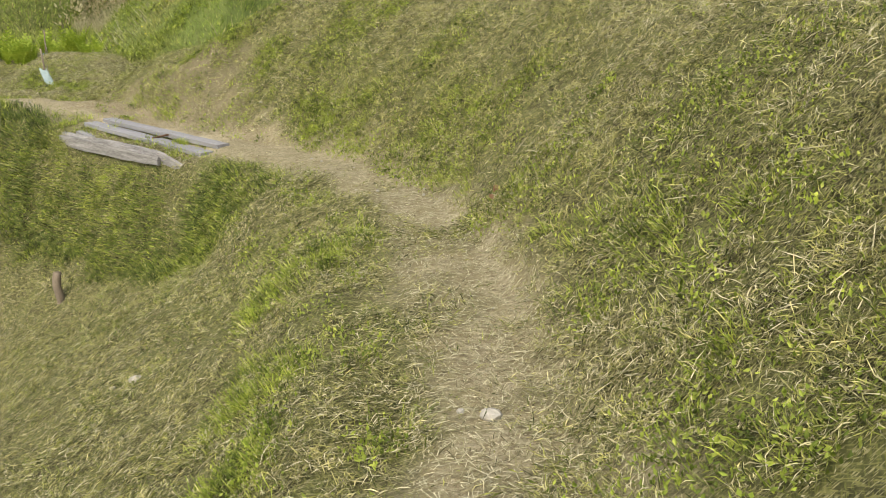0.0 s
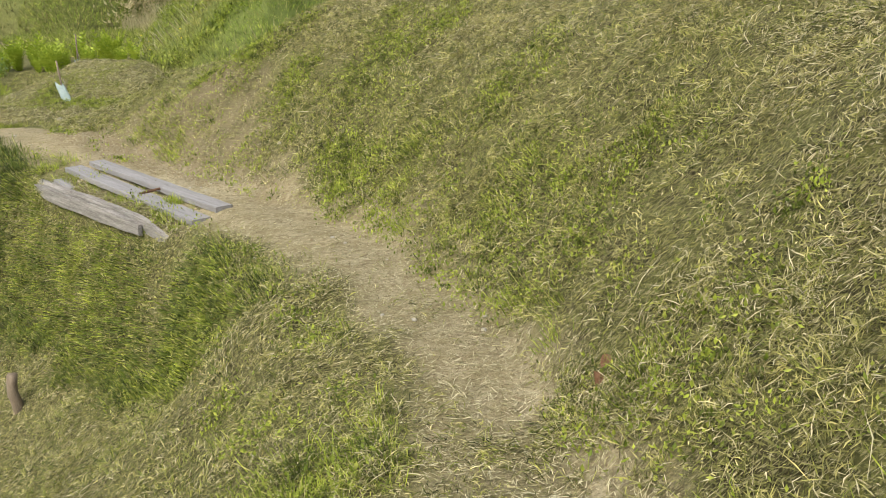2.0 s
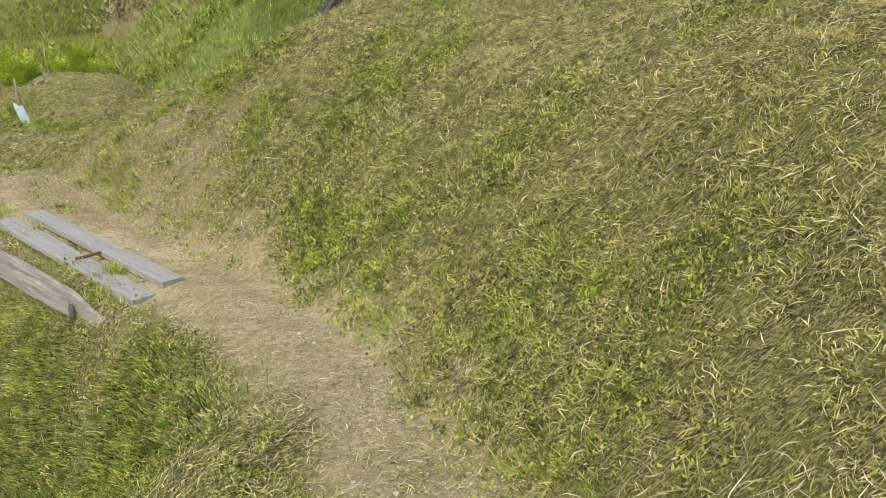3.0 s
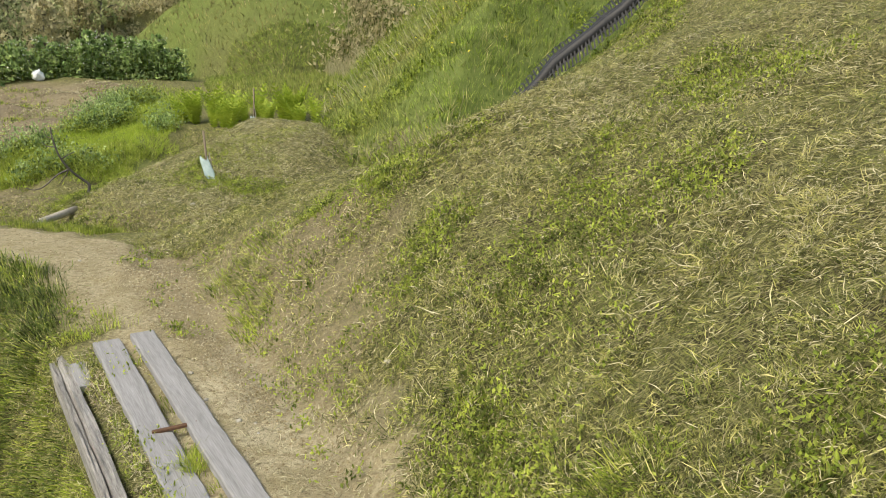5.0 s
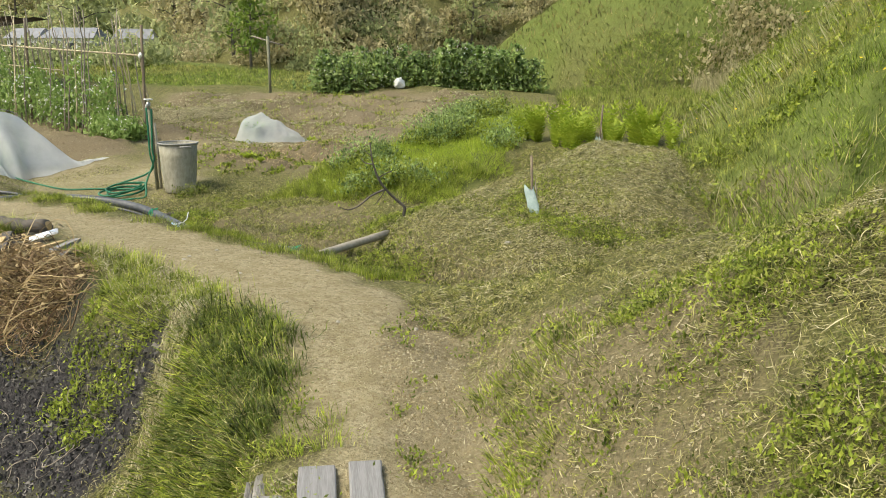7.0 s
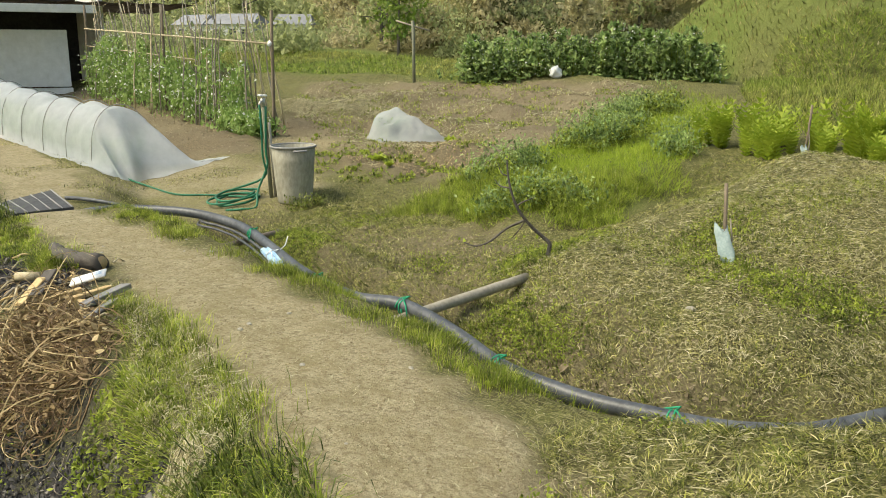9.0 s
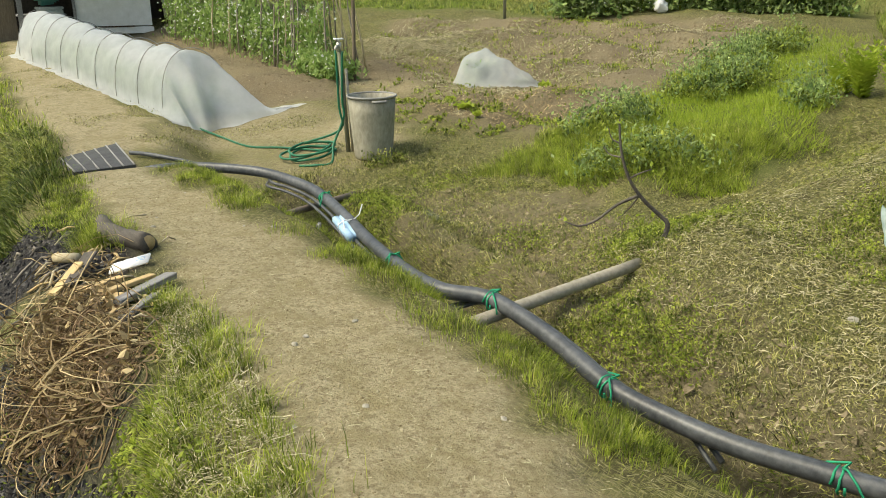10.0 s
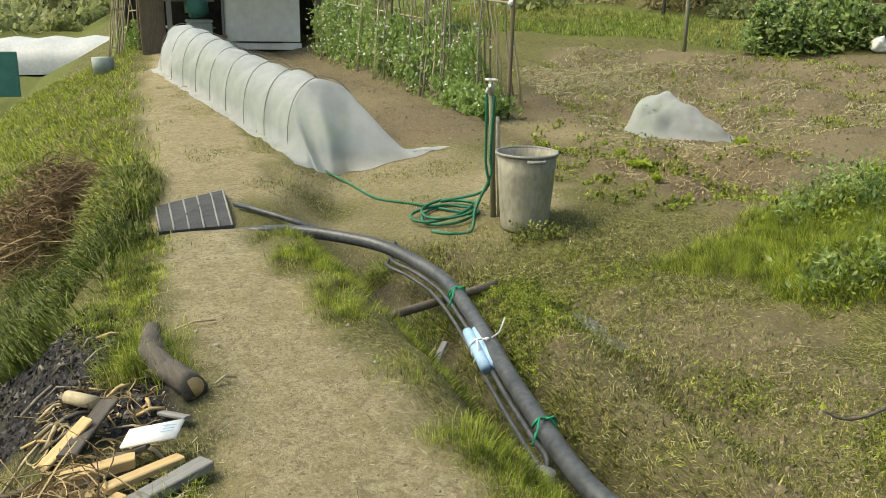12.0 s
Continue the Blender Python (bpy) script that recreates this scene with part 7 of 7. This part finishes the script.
DITCH_BED = [(-10.2, 9.75), (-8.0, 9.72), (-5.0, 9.75), (-4.2, 10.1), (-4.6, 10.4), (-8.0, 10.28), (-10.2, 10.25)]
ditch_gaps = lambda x, y: smooth(-0.15, 0.35, value_noise(x, y, 0.35, 57)) * (0.35 + 0.65 * smooth(-7.4, -8.6, x))
tufts("ditch_grass", DITCH_BED, 150, 40, 0.05, (0.04, 0.15), (0.003, 0.006), LONG_GRASS, "green weeds growing up from the ditch", 94, ditch_gaps, 0.9, 1.1)
tufts("bed_weeds", FALLOW, 210, 22, 0.07, (0.03, 0.11), (0.006, 0.012), VERGE_GREEN, "small green weeds coming up on the fallow bed", 73, lambda x, y: 1 - 0.7 * patchy(x, y), 1.0, 1.2)
# shade below the timber is put into this grass's darker colour
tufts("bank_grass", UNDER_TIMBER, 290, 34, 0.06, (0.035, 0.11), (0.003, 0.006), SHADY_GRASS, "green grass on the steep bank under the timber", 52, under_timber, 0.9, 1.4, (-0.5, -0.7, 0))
tufts("bank_grass", UNDER_TIMBER, 190, 28, 0.07, (0.03, 0.10), (0.003, 0.006), VERGE_GREEN, "fresh lighter grass on the steep bank under the timber", 53, under_timber, 0.9, 1.4, (-0.5, -0.7, 0))

# the tall grass of the slope behind the mound, and of the knolls beyond
MEADOW = [(-8.3, 25.0), (-8.0, 21.0), (-7.0, 18.3), (-6.2, 16.0), (-5.5, 14.5), (-4.85, 13.5), (-4.05, 12.5), (-3.2, 11.6), (-2.5, 11.3), (-1.9, 11.1), (-1.0, 11.7), (0.6, 13.2), (4.0, 17.0), (6.0, 24.0), (0.0, 30.0)]
fall = lambda x, y: np.clip(1.2 - 0.07 * np.hypot(x + 3.5, y - 11), 0.25, 1.0)
r6 = np.random.RandomState(61)
meadow_xy = scatter(r6, MEADOW, 115000, fall)
meadow_grow = 0.55 + 0.75 * smooth(-0.5, 0.6, value_noise(meadow_xy[:, 0], meadow_xy[:, 1], 0.45, 53) + 0.5 * value_noise(meadow_xy[:, 0], meadow_xy[:, 1], 0.16, 54))
stuff("tall_grass", blades("tall_grass", meadow_xy, (0.07, 0.28), (0.005, 0.011), TALL_GRASS, r6, 0.7, 1.0, simple_blade=True, grow=meadow_grow, square=0.2), "tall wild grass on the slope behind the mound")
dry_patch = lambda x, y: fall(x, y) * smooth(0.1, 0.6, value_noise(x, y, 1.8, 35))
leaf_share = lambda x, y: fall(x, y) * smooth(-0.2, 0.5, value_noise(x, y, 0.7, 58))
stuff("dry_stalks", blades("dry_stalks", scatter(r6, MEADOW, 1300, dry_patch), (0.15, 0.42), (0.005, 0.009), STRAW, r6, 0.4, 0.4), "dry seed stalks among the tall grass")
p = scatter(r6, MEADOW, 200, fall)
stuff("yellow_flowers", leaf_cloud("yellow_flowers", np.column_stack([p, ground_z(p[:, 0], p[:, 1]) + 0.2 + 0.15 * r6.rand(200)]), (0.02, 0.04), YELLOW_PETAL, r6, 0.4, 1.0), "small yellow wildflowers in the tall grass", "flowers")
LOW_MEADOW = [(-11.2, 20.5), (-10.0, 18.6), (-8.3, 16.6), (-6.3, 15.6), (-7.1, 18.2), (-8.2, 21.0), (-8.6, 24.0), (-11.5, 22.0)]
stuff("low_meadow", blades("low_meadow", scatter(r6, LOW_MEADOW, 26000), (0.06, 0.26), (0.008, 0.014), TALL_GRASS, r6, 0.8, 0.8, simple_blade=True), "bright meadow grass between beans and slope")
KNOLL = [(-18.0, 30.0), (-16.2, 24.0), (-15.3, 21.9), (-14.5, 21.0), (-12.8, 21.1), (-10.0, 21.3), (-5.0, 25.0), (-6.0, 36.0), (-15.0, 36.0)]
stuff("knoll_grass", blades("knoll_grass", scatter(r6, KNOLL, 45000), (0.07, 0.22), (0.014, 0.026), KNOLL_GRASS, r6, 1.0, 0.6, simple_blade=True, square=0.3), "rough grass on the knoll behind the beans")
BANK_EDGE = [(-11.6, 20.4), (-12.4, 21.6), (-15.6, 20.6), (-18.0, 18.9), (-22.0, 17.9), (-28.0, 17.0), (-27.0, 15.2), (-20.0, 15.5), (-17.4, 16.7), (-15.2, 17.2), (-12.6, 20.2)]
stuff("field_grass", blades("field_grass", scatter(r6, BANK_EDGE, 26000), (0.05, 0.18), (0.010, 0.018), TALL_GRASS, r6, 0.8, 0.7, simple_blade=True), "bright grass strip beyond the tilled soil")

# the weedy bed
r7 = np.random.RandomState(71)
lowbed = [(-9.05, 11.55), (-7.6, 11.95), (-6.95, 12.5), (-7.2, 13.6), (-8.4, 13.4), (-9.3, 12.6)]
stuff("bed_grass", blades("bed_grass", scatter(r7, lowbed, 30000, lambda x, y: smooth(-0.1, 0.25, inside(lowbed, x, y) + 0.25 * value_noise(x, y, 0.3, 51))), (0.05, 0.2), (0.003, 0.006), VERGE_GREEN, r7, 0.7, 0.8, simple_blade=True), "bright soft grass at the weedy bed's edge")
stuff("bed_grass", blades("bed_grass", scatter(r7, GREEN_BED, 24000, lambda x, y: np.clip(1.0 - 0.18 * (y - 12.5), 0.2, 1.0) * smooth(0.0, 0.4, inside(GREEN_BED, x, y) + 0.3 * value_noise(x, y, 0.3, 51) + 0.1)), (0.04, 0.16), (0.005, 0.010), BRIGHT, r7, 0.7, 0.8, simple_blade=True), "soft grass through the weedy bed")


def leafy_weeds(name, region, count, tall, per, leaf, mat, label, seed, density=None, spread=0.09):
    r = np.random.RandomState(seed)
    c = scatter(r, region, count, density)
    top = tall[0] + (tall[1] - tall[0]) * r.rand(len(c)) ** 1.6
    h = r.rand(len(c) * per)
    base = np.repeat(c, per, 0)
    xy = base + r.randn(len(base), 2) * (spread * (0.5 + 0.8 * h))[:, None]
    z = ground_z(xy[:, 0], xy[:, 1]) + 0.01 + h * np.repeat(top, per)
    return stuff(name, leaf_cloud(name, np.column_stack([xy, z]), leaf, mat, r, 0.8, 1.9), label, "weeds")


leafy_weeds("meadow_weeds", MEADOW, 340, (0.08, 0.26), 46, (0.018, 0.045), WEED, "broad-leaved weeds among the tall grass", 97, leaf_share, 0.11)
lumpy_bed = lambda x, y: smooth(0.0, 0.5, value_noise(x, y, 0.6, 41)) * smooth(0.05, 0.5, inside(GREEN_BED, x, y))
leafy_weeds("bed_weeds", GREEN_BED, 240, (0.08, 0.30), 55, (0.012, 0.032), WEED, "leafy green weeds filling the old bed", 72, lumpy_bed)
leafy_weeds("grey_weeds", GREEN_BED, 100, (0.18, 0.42), 110, (0.012, 0.032), BEAN_LEAF, "grey-green mugwort clumps in the old bed", 73, lumpy_bed)
leafy_weeds("slope_clover", HILL_NEAR, 1700, (0.015, 0.05), 24, (0.006, 0.013), WEED, "small clover leaves among the mown grass", 74, lambda x, y: patchy(x, y) * (0.35 + 0.65 * smooth(4.0, 7.0, y)), 0.05)
leafy_weeds("edge_weeds", RIGHT_EDGE, 130, (0.03, 0.10), 70, (0.005, 0.012), WEED, "small leafy weeds along the path", 75, beside(0.3, 1.0, False), 0.05)
SPUR_FOOT = [(-0.9, 6.35), (-1.3, 6.75), (-1.6, 7.25), (-1.66, 7.65), (-1.8, 8.05), (-2.2, 8.45), (-2.0, 8.7), (-1.5, 8.2), (-1.3, 7.6), (-1.15, 7.1), (-0.6, 6.5)]
leafy_weeds("edge_weeds", SPUR_FOOT, 90, (0.02, 0.08), 60, (0.006, 0.013), WEED, "leafy green weeds where bare soil meets the turf", 91, lambda x, y: smooth(-0.15, 0.35, value_noise(x, y, 0.22, 52)), 0.05)
leafy_weeds("nose_weeds", BARE, 46, (0.02, 0.06), 40, (0.006, 0.014), WEED, "small weeds scattered over the bare spur foot", 92, None, 0.04)
leafy_weeds("edge_weeds", EDGE, 90, (0.03, 0.10), 70, (0.005, 0.012), WEED, "small leafy weeds on the path's lower edge", 76, beside(0.3, 0.8), 0.05)
leafy_weeds("bank_weeds", [(-4.9, 7.95), (-5.0, 7.6), (-5.6, 7.7), (-5.8, 8.1), (-5.2, 8.2)], 40, (0.03, 0.09), 50, (0.008, 0.02), WEED, "low creeping weeds over the charred bank", 77, None, 0.05)
DITCH_SIDE = [(-10.2, 10.25), (-8.0, 10.2), (-4.2, 10.4), (-3.2, 11.2), (-4.2, 12.4), (-6.9, 12.4), (-7.4, 11.8), (-9.2, 11.5), (-10.0, 11.6)]
leafy_weeds("ditch_weeds", DITCH_SIDE, 650, (0.02, 0.07), 44, (0.006, 0.014), WEED, "low yellow-green weeds on the damp ditch side", 82, lambda x, y: smooth(-0.1, 0.4, value_noise(x, y, 0.5, 48)), 0.07)
leafy_weeds("bank_weeds", CHARRED[0], 46, (0.02, 0.06), 24, (0.006, 0.013), WEED, "scattered green shoots on the burnt bank", 80, None, 0.06)
leafy_weeds("soil_weeds", TILLED[0], 90, (0.02, 0.07), 18, (0.012, 0.03), WEED, "stray weeds over the tilled rows", 93, lambda x, y: smooth(0.1, 0.6, value_noise(x, y, 0.8, 56)), 0.08)
leafy_weeds("soil_weeds", [(-9.9, 11.9), (-12.2, 12.0), (-13.0, 12.9), (-11.0, 13.4), (-9.2, 13.0)], 60, (0.03, 0.09), 30, (0.012, 0.035), WEED, "scattered seedlings on the tilled soil", 78, None, 0.06)
yard_thin = lambda x, y: smooth(-0.2, 0.5, value_noise(x, y, 0.45, 36)) * (1 - 0.7 * field_at(TILL, x, y))
stuff("yard_grass", blades("yard_grass", scatter(r7, [(-9.2, 10.6), (-10.6, 9.8), (-12.8, 9.0), (-20.5, 8.5), (-20.5, 9.3), (-13.2, 10.0), (-12.8, 11.4), (-11.2, 12.2), (-9.4, 12.4), (-8.9, 11.6)], 16000, yard_thin), (0.01, 0.04), (0.005, 0.010), TURF, r7, 1.0, 0.6, simple_blade=True), "sparse worn grass about the yard")
leafy_weeds("bin_weeds", [(-9.75, 11.1), (-9.95, 11.0), (-10.0, 11.3), (-9.7, 11.35)], 12, (0.05, 0.16), 40, (0.01, 0.02), LONG_GRASS, "green weeds at the foot of the grey bin", 79, None, 0.04)

BETWEEN = [(-3.2, 7.45), (-3.12, 7.56), (-1.95, 6.56), (-1.75, 6.35), (-1.85, 6.25), (-2.3, 6.74)]
stuff("plank_litter", litter("plank_litter", scatter(rng, BETWEEN, 1500), (0.012, 0.06), (0.0018, 0.0045), STRAW, rng, 0.012, 0.3, chips=True), "dry litter between timber and planks", "clippings")
stuff("plank_litter", lumps("plank_litter", scatter(rng, BETWEEN, 500), (0.003, 0.011), CLOD, rng), "soil crumbs between timber and planks", "soil")
tufts("plank_grass", BETWEEN, 34, 34, 0.03, (0.02, 0.08), (0.002, 0.004), VERGE_GREEN, "small grass tufts between timber and planks", 95)
tufts("plank_grass", [(-2.15, 6.83), (-2.08, 6.9), (-2.0, 6.82), (-2.06, 6.76)], 5, 60, 0.025, (0.03, 0.09), (0.002, 0.004), VERGE_GREEN, "bright grass tuft growing over the planks", 96)
tufts("plank_grass", [(-2.96, 7.50), (-2.86, 7.58), (-1.78, 6.62), (-1.86, 6.53)], 16, 30, 0.025, (0.02, 0.07), (0.002, 0.004), VERGE_GREEN, "small grass tufts growing between the grey planks", 53)
stuff("dry_stalks", blades("dry_stalks", scatter(r6, [(-9.0, 21.6), (-8.3, 20.4), (-7.4, 20.6), (-7.6, 23.0), (-9.6, 24.5)], 1500), (0.2, 0.6), (0.006, 0.012), BUSH, r6, 0.35, 0.4), "tall brown stalks between slope and knoll")
leafy_weeds("knoll_brush", [(-9.2, 22.2), (-7.6, 21.6), (-6.0, 23.0), (-7.0, 25.0), (-9.8, 24.6)], 60, (0.2, 0.7), 60, (0.04, 0.09), BUSH, "brown brush at the knoll's foot", 86, None, 0.3)


# ---- scrub, woods and the far hills ----
def scrub(name, region, count, radius, per, leaf, mat, label, seed, low=0.0):
    """Rounded bushes of many small leaves, one mass."""
    r = np.random.RandomState(seed)
    c = scatter(r, region, count)
    rad = radius[0] + (radius[1] - radius[0]) * r.rand(len(c)) ** 1.5
    k = np.repeat(np.arange(len(c)), per)
    v = r.randn(len(k), 3)
    v /= np.linalg.norm(v, axis=1)[:, None]
    v *= (0.55 + 0.5 * r.rand(len(k)))[:, None] * (1 + 0.3 * np.sin(v[:, :1] * 7 + k[:, None]))
    v[:, 2] = np.abs(v[:, 2]) * 0.9
    p = v * rad[k][:, None]
    xy = c[k] + p[:, :2]
    z = ground_z(c[k, 0], c[k, 1]) + p[:, 2] - low
    return stuff(name, leaf_cloud(name, np.column_stack([xy, z]), leaf, mat, r, 0.9, 1.5), label, "scrub")


BUSH_SIDE = [(-30.0, 23.2), (-22.6, 19.0), (-18.7, 19.7), (-18.0, 22.6), (-19.2, 27.0), (-17.0, 32.0), (-24.0, 36.0), (-36.0, 32.0)]
WOOD_SIDE = [(-42.0, 30.0), (-30.0, 22.9), (-22.6, 18.7), (-18.4, 19.2), (-18.0, 22.0), (-22.0, 30.0), (-34.0, 36.0)]
scrub("haze_paled_scrub", BUSH_SIDE, 420, (0.25, 0.8), 160, (0.05, 0.12), BUSH, "brown scrub covering the hill behind the beans", 81)
scrub("leafy_scrub", WOOD_SIDE, 150, (0.25, 1.0), 200, (0.05, 0.12), WOODS, "leafy green scrub at the field's far edge", 84)
scrub("green_scrub", [(-22.0, 17.2), (-30.0, 16.6), (-60.0, 17.0), (-60.0, 26.0), (-42.0, 29.0), (-30.0, 22.4), (-22.8, 18.6)], 110, (0.3, 1.1), 170, (0.08, 0.17), WOODS, "brown-green scrub at the field's far edge", 82)
scrub("wood_undergrowth", [(-80.0, 27.0), (-48.0, 26.5), (-42.0, 30.5), (-38.0, 40.0), (-40.0, 60.0), (-90.0, 60.0)], 200, (0.9, 2.2), 120, (0.22, 0.4), WOODS, "dense undergrowth of the wooded hillside", 83)


def woodland_tree(tall, wide, mat, seed, name, label, conifer=False):
    r = np.random.RandomState(seed)
    tree = thing(name, label, "tree", (0, 0, 0))
    pr = random.Random(seed)
    lean = Vector((pr.uniform(-0.05, 0.05), pr.uniform(-0.05, 0.05), 1)) * tall
    limbs = tube([lean * k for k in (0, 0.3, 0.6, 0.9)], [0.022 * tall, 0.018 * tall, 0.012 * tall, 0.004 * tall], 7)
    pts = []
    for i in range(13):
        k = 0.28 + 0.68 * i / 12
        a = i * 2.4 + seed
        reach = wide * (1.1 - k if conifer else math.sin(math.pi * min(1, k * 1.02)) ** 0.7) * pr.uniform(0.7, 1.1)
        root = lean * k
        tip = root + Vector((math.cos(a) * reach, math.sin(a) * reach, (-0.08 if conifer else 0.25) * reach))
        tube([root, root.lerp(tip, 0.5) + Vector((0, 0, 0.03 * tall)), tip], [0.008 * tall, 0.006 * tall, 0.002 * tall], 5, limbs)
        n = 50
        t = r.rand(n) ** 0.6
        base = np.array(root)[None] * (1 - t)[:, None] + np.array(tip)[None] * t[:, None]
        pts.append(base + r.randn(n, 3) * wide * np.array((0.17, 0.17, 0.09 if conifer else 0.14)))
    part("trunk", limbs, BARK, tree)
    link("crown", leaf_cloud("crown", np.concatenate(pts), (0.12 * wide / 1.5, 0.27 * wide / 1.5), mat, r, 0.9, 1.5), tree)
    return tree


FRESH = leafy("fresh_tree_leaves", [(0.0, (0.11, 0.18, 0.03)), (0.6, (0.20, 0.29, 0.05)), (1.0, (0.30, 0.38, 0.09))], 0.35)
kinds = [woodland_tree(5.0, 1.7, WOODS, 91, "hillside_tree", "leafy tree on the wooded hillside"),
         woodland_tree(5.5, 1.5, PINE, 92, "conifer", "dark conifer on the wooded hillside", True),
         woodland_tree(4.4, 1.8, BUSH, 93, "hillside_tree", "half-bare brownish tree on the wooded hillside"),
         woodland_tree(4.6, 1.6, FRESH, 94, "fresh_tree", "bright fresh-leaved tree at the wood's edge")]
homes = [(-48.0, 28.0), (-58.0, 36.0), (-42.0, 30.0), (-37.0, 31.5)]
for ob, (x, y) in zip(kinds, homes):
    ob.matrix_basis = pose(*on_ground(x, y, -0.2))
    ob["group"] = "trees on the far hillside"
pr = random.Random(17)
for i in range(34):
    x = -95 + 50 * pr.random() + pr.uniform(-3, 3)
    y = 27.5 + pr.uniform(0.5, 26)
    copy_thing(kinds[pr.choice((0, 0, 0, 1, 2, 2, 0))], pose(*on_ground(x, y, -0.3), 0, 0, pr.uniform(0, 360)) @ Matrix.Scale(pr.uniform(0.7, 1.5), 4))
# the near wood on the steep side beyond the field
slope_spots = scatter(np.random.RandomState(18), [(-40.0, 29.5), (-30.0, 23.2), (-22.6, 19.2), (-18.4, 19.8), (-18.2, 23.0), (-19.0, 30.0), (-32.0, 38.0)], 40)
for x, y in slope_spots:
    copy_thing(kinds[pr.choice((0, 0, 2, 2))], pose(*on_ground(x, y, -0.2), 0, 0, pr.uniform(0, 360)) @ Matrix.Scale(pr.uniform(0.3, 0.6), 4))
copy_thing(kinds[3], pose(*on_ground(-19.6, 18.9, -0.1), 0, 0, 200) @ Matrix.Scale(0.42, 4))
for i in range(24):
    x, y = pr.uniform(-105, -62), pr.uniform(-30, 24)
    copy_thing(kinds[pr.choice((1, 1, 0, 0, 2))], pose(*on_ground(x, y, -0.3), 0, 0, pr.uniform(0, 360)) @ Matrix.Scale(pr.uniform(1.2, 2.0), 4))
scrub("wood_undergrowth", [(-60.0, -25.0), (-48.0, 0.0), (-46.0, 16.0), (-60.0, 26.0), (-85.0, 26.0), (-80.0, -30.0)], 120, (1.0, 2.4), 150, (0.22, 0.42), WOODS, "dense undergrowth beyond the polytunnel", 85)


# ---- houses beyond the field ----
HOUSE_ROOF = simple("grey_roof_tiles", (0.16, 0.17, 0.19), (0.30, 0.31, 0.33), 3.0, 0.6)
PANE = material("dark_window_glass", 0.15, 0.0, 0.5)[0]
PANE.node_tree.nodes["Principled BSDF"].inputs["Base Color"].default_value = (0.04, 0.05, 0.06, 1)


def far_house(x, y, turn, wide, label):
    ground_at = on_ground(x, y, -0.2)
    house = thing("far_house", label, "house", ground_at, turn, group="houses beyond the field")
    deep, tall = wide * 0.6, 1.15
    part("wall", box((wide, deep, tall), (0, 0, tall / 2), (0, 0, 0), 0.01), WALL_WHITE, house, "", False)
    bm = bmesh.new()
    a, b, h = wide / 2 + 0.15, deep / 2 + 0.15, 0.5
    vs = [bm.verts.new(p) for p in ((-a, -b, tall), (a, -b, tall), (a, b, tall), (-a, b, tall), (-a + 0.2, 0, tall + h), (a - 0.2, 0, tall + h))]
    for f in ((0, 1, 5, 4), (2, 3, 4, 5), (1, 2, 5), (3, 0, 4), (3, 2, 1, 0)):
        bm.faces.new([vs[i] for i in f])
    part("roof", bm, HOUSE_ROOF, house, "grey tiled roof", False)
    for k in (-0.28, 0.05, 0.33):
        for s in (-1, 1):
            part("window", box((wide * 0.16, 0.04, 0.42), (k * wide, s * deep / 2, 0.72), (0, 0, 0), 0.008), PANE, house, "dark window", False)


far_house(-42.4, 25.0, 35, 2.4, "small far house with a grey tiled roof")
far_house(-45.5, 24.2, 20, 2.0, "pale far house with a low grey roof")
far_house(-41.2, 27.4, 50, 1.7, "far outhouse with a grey roof")
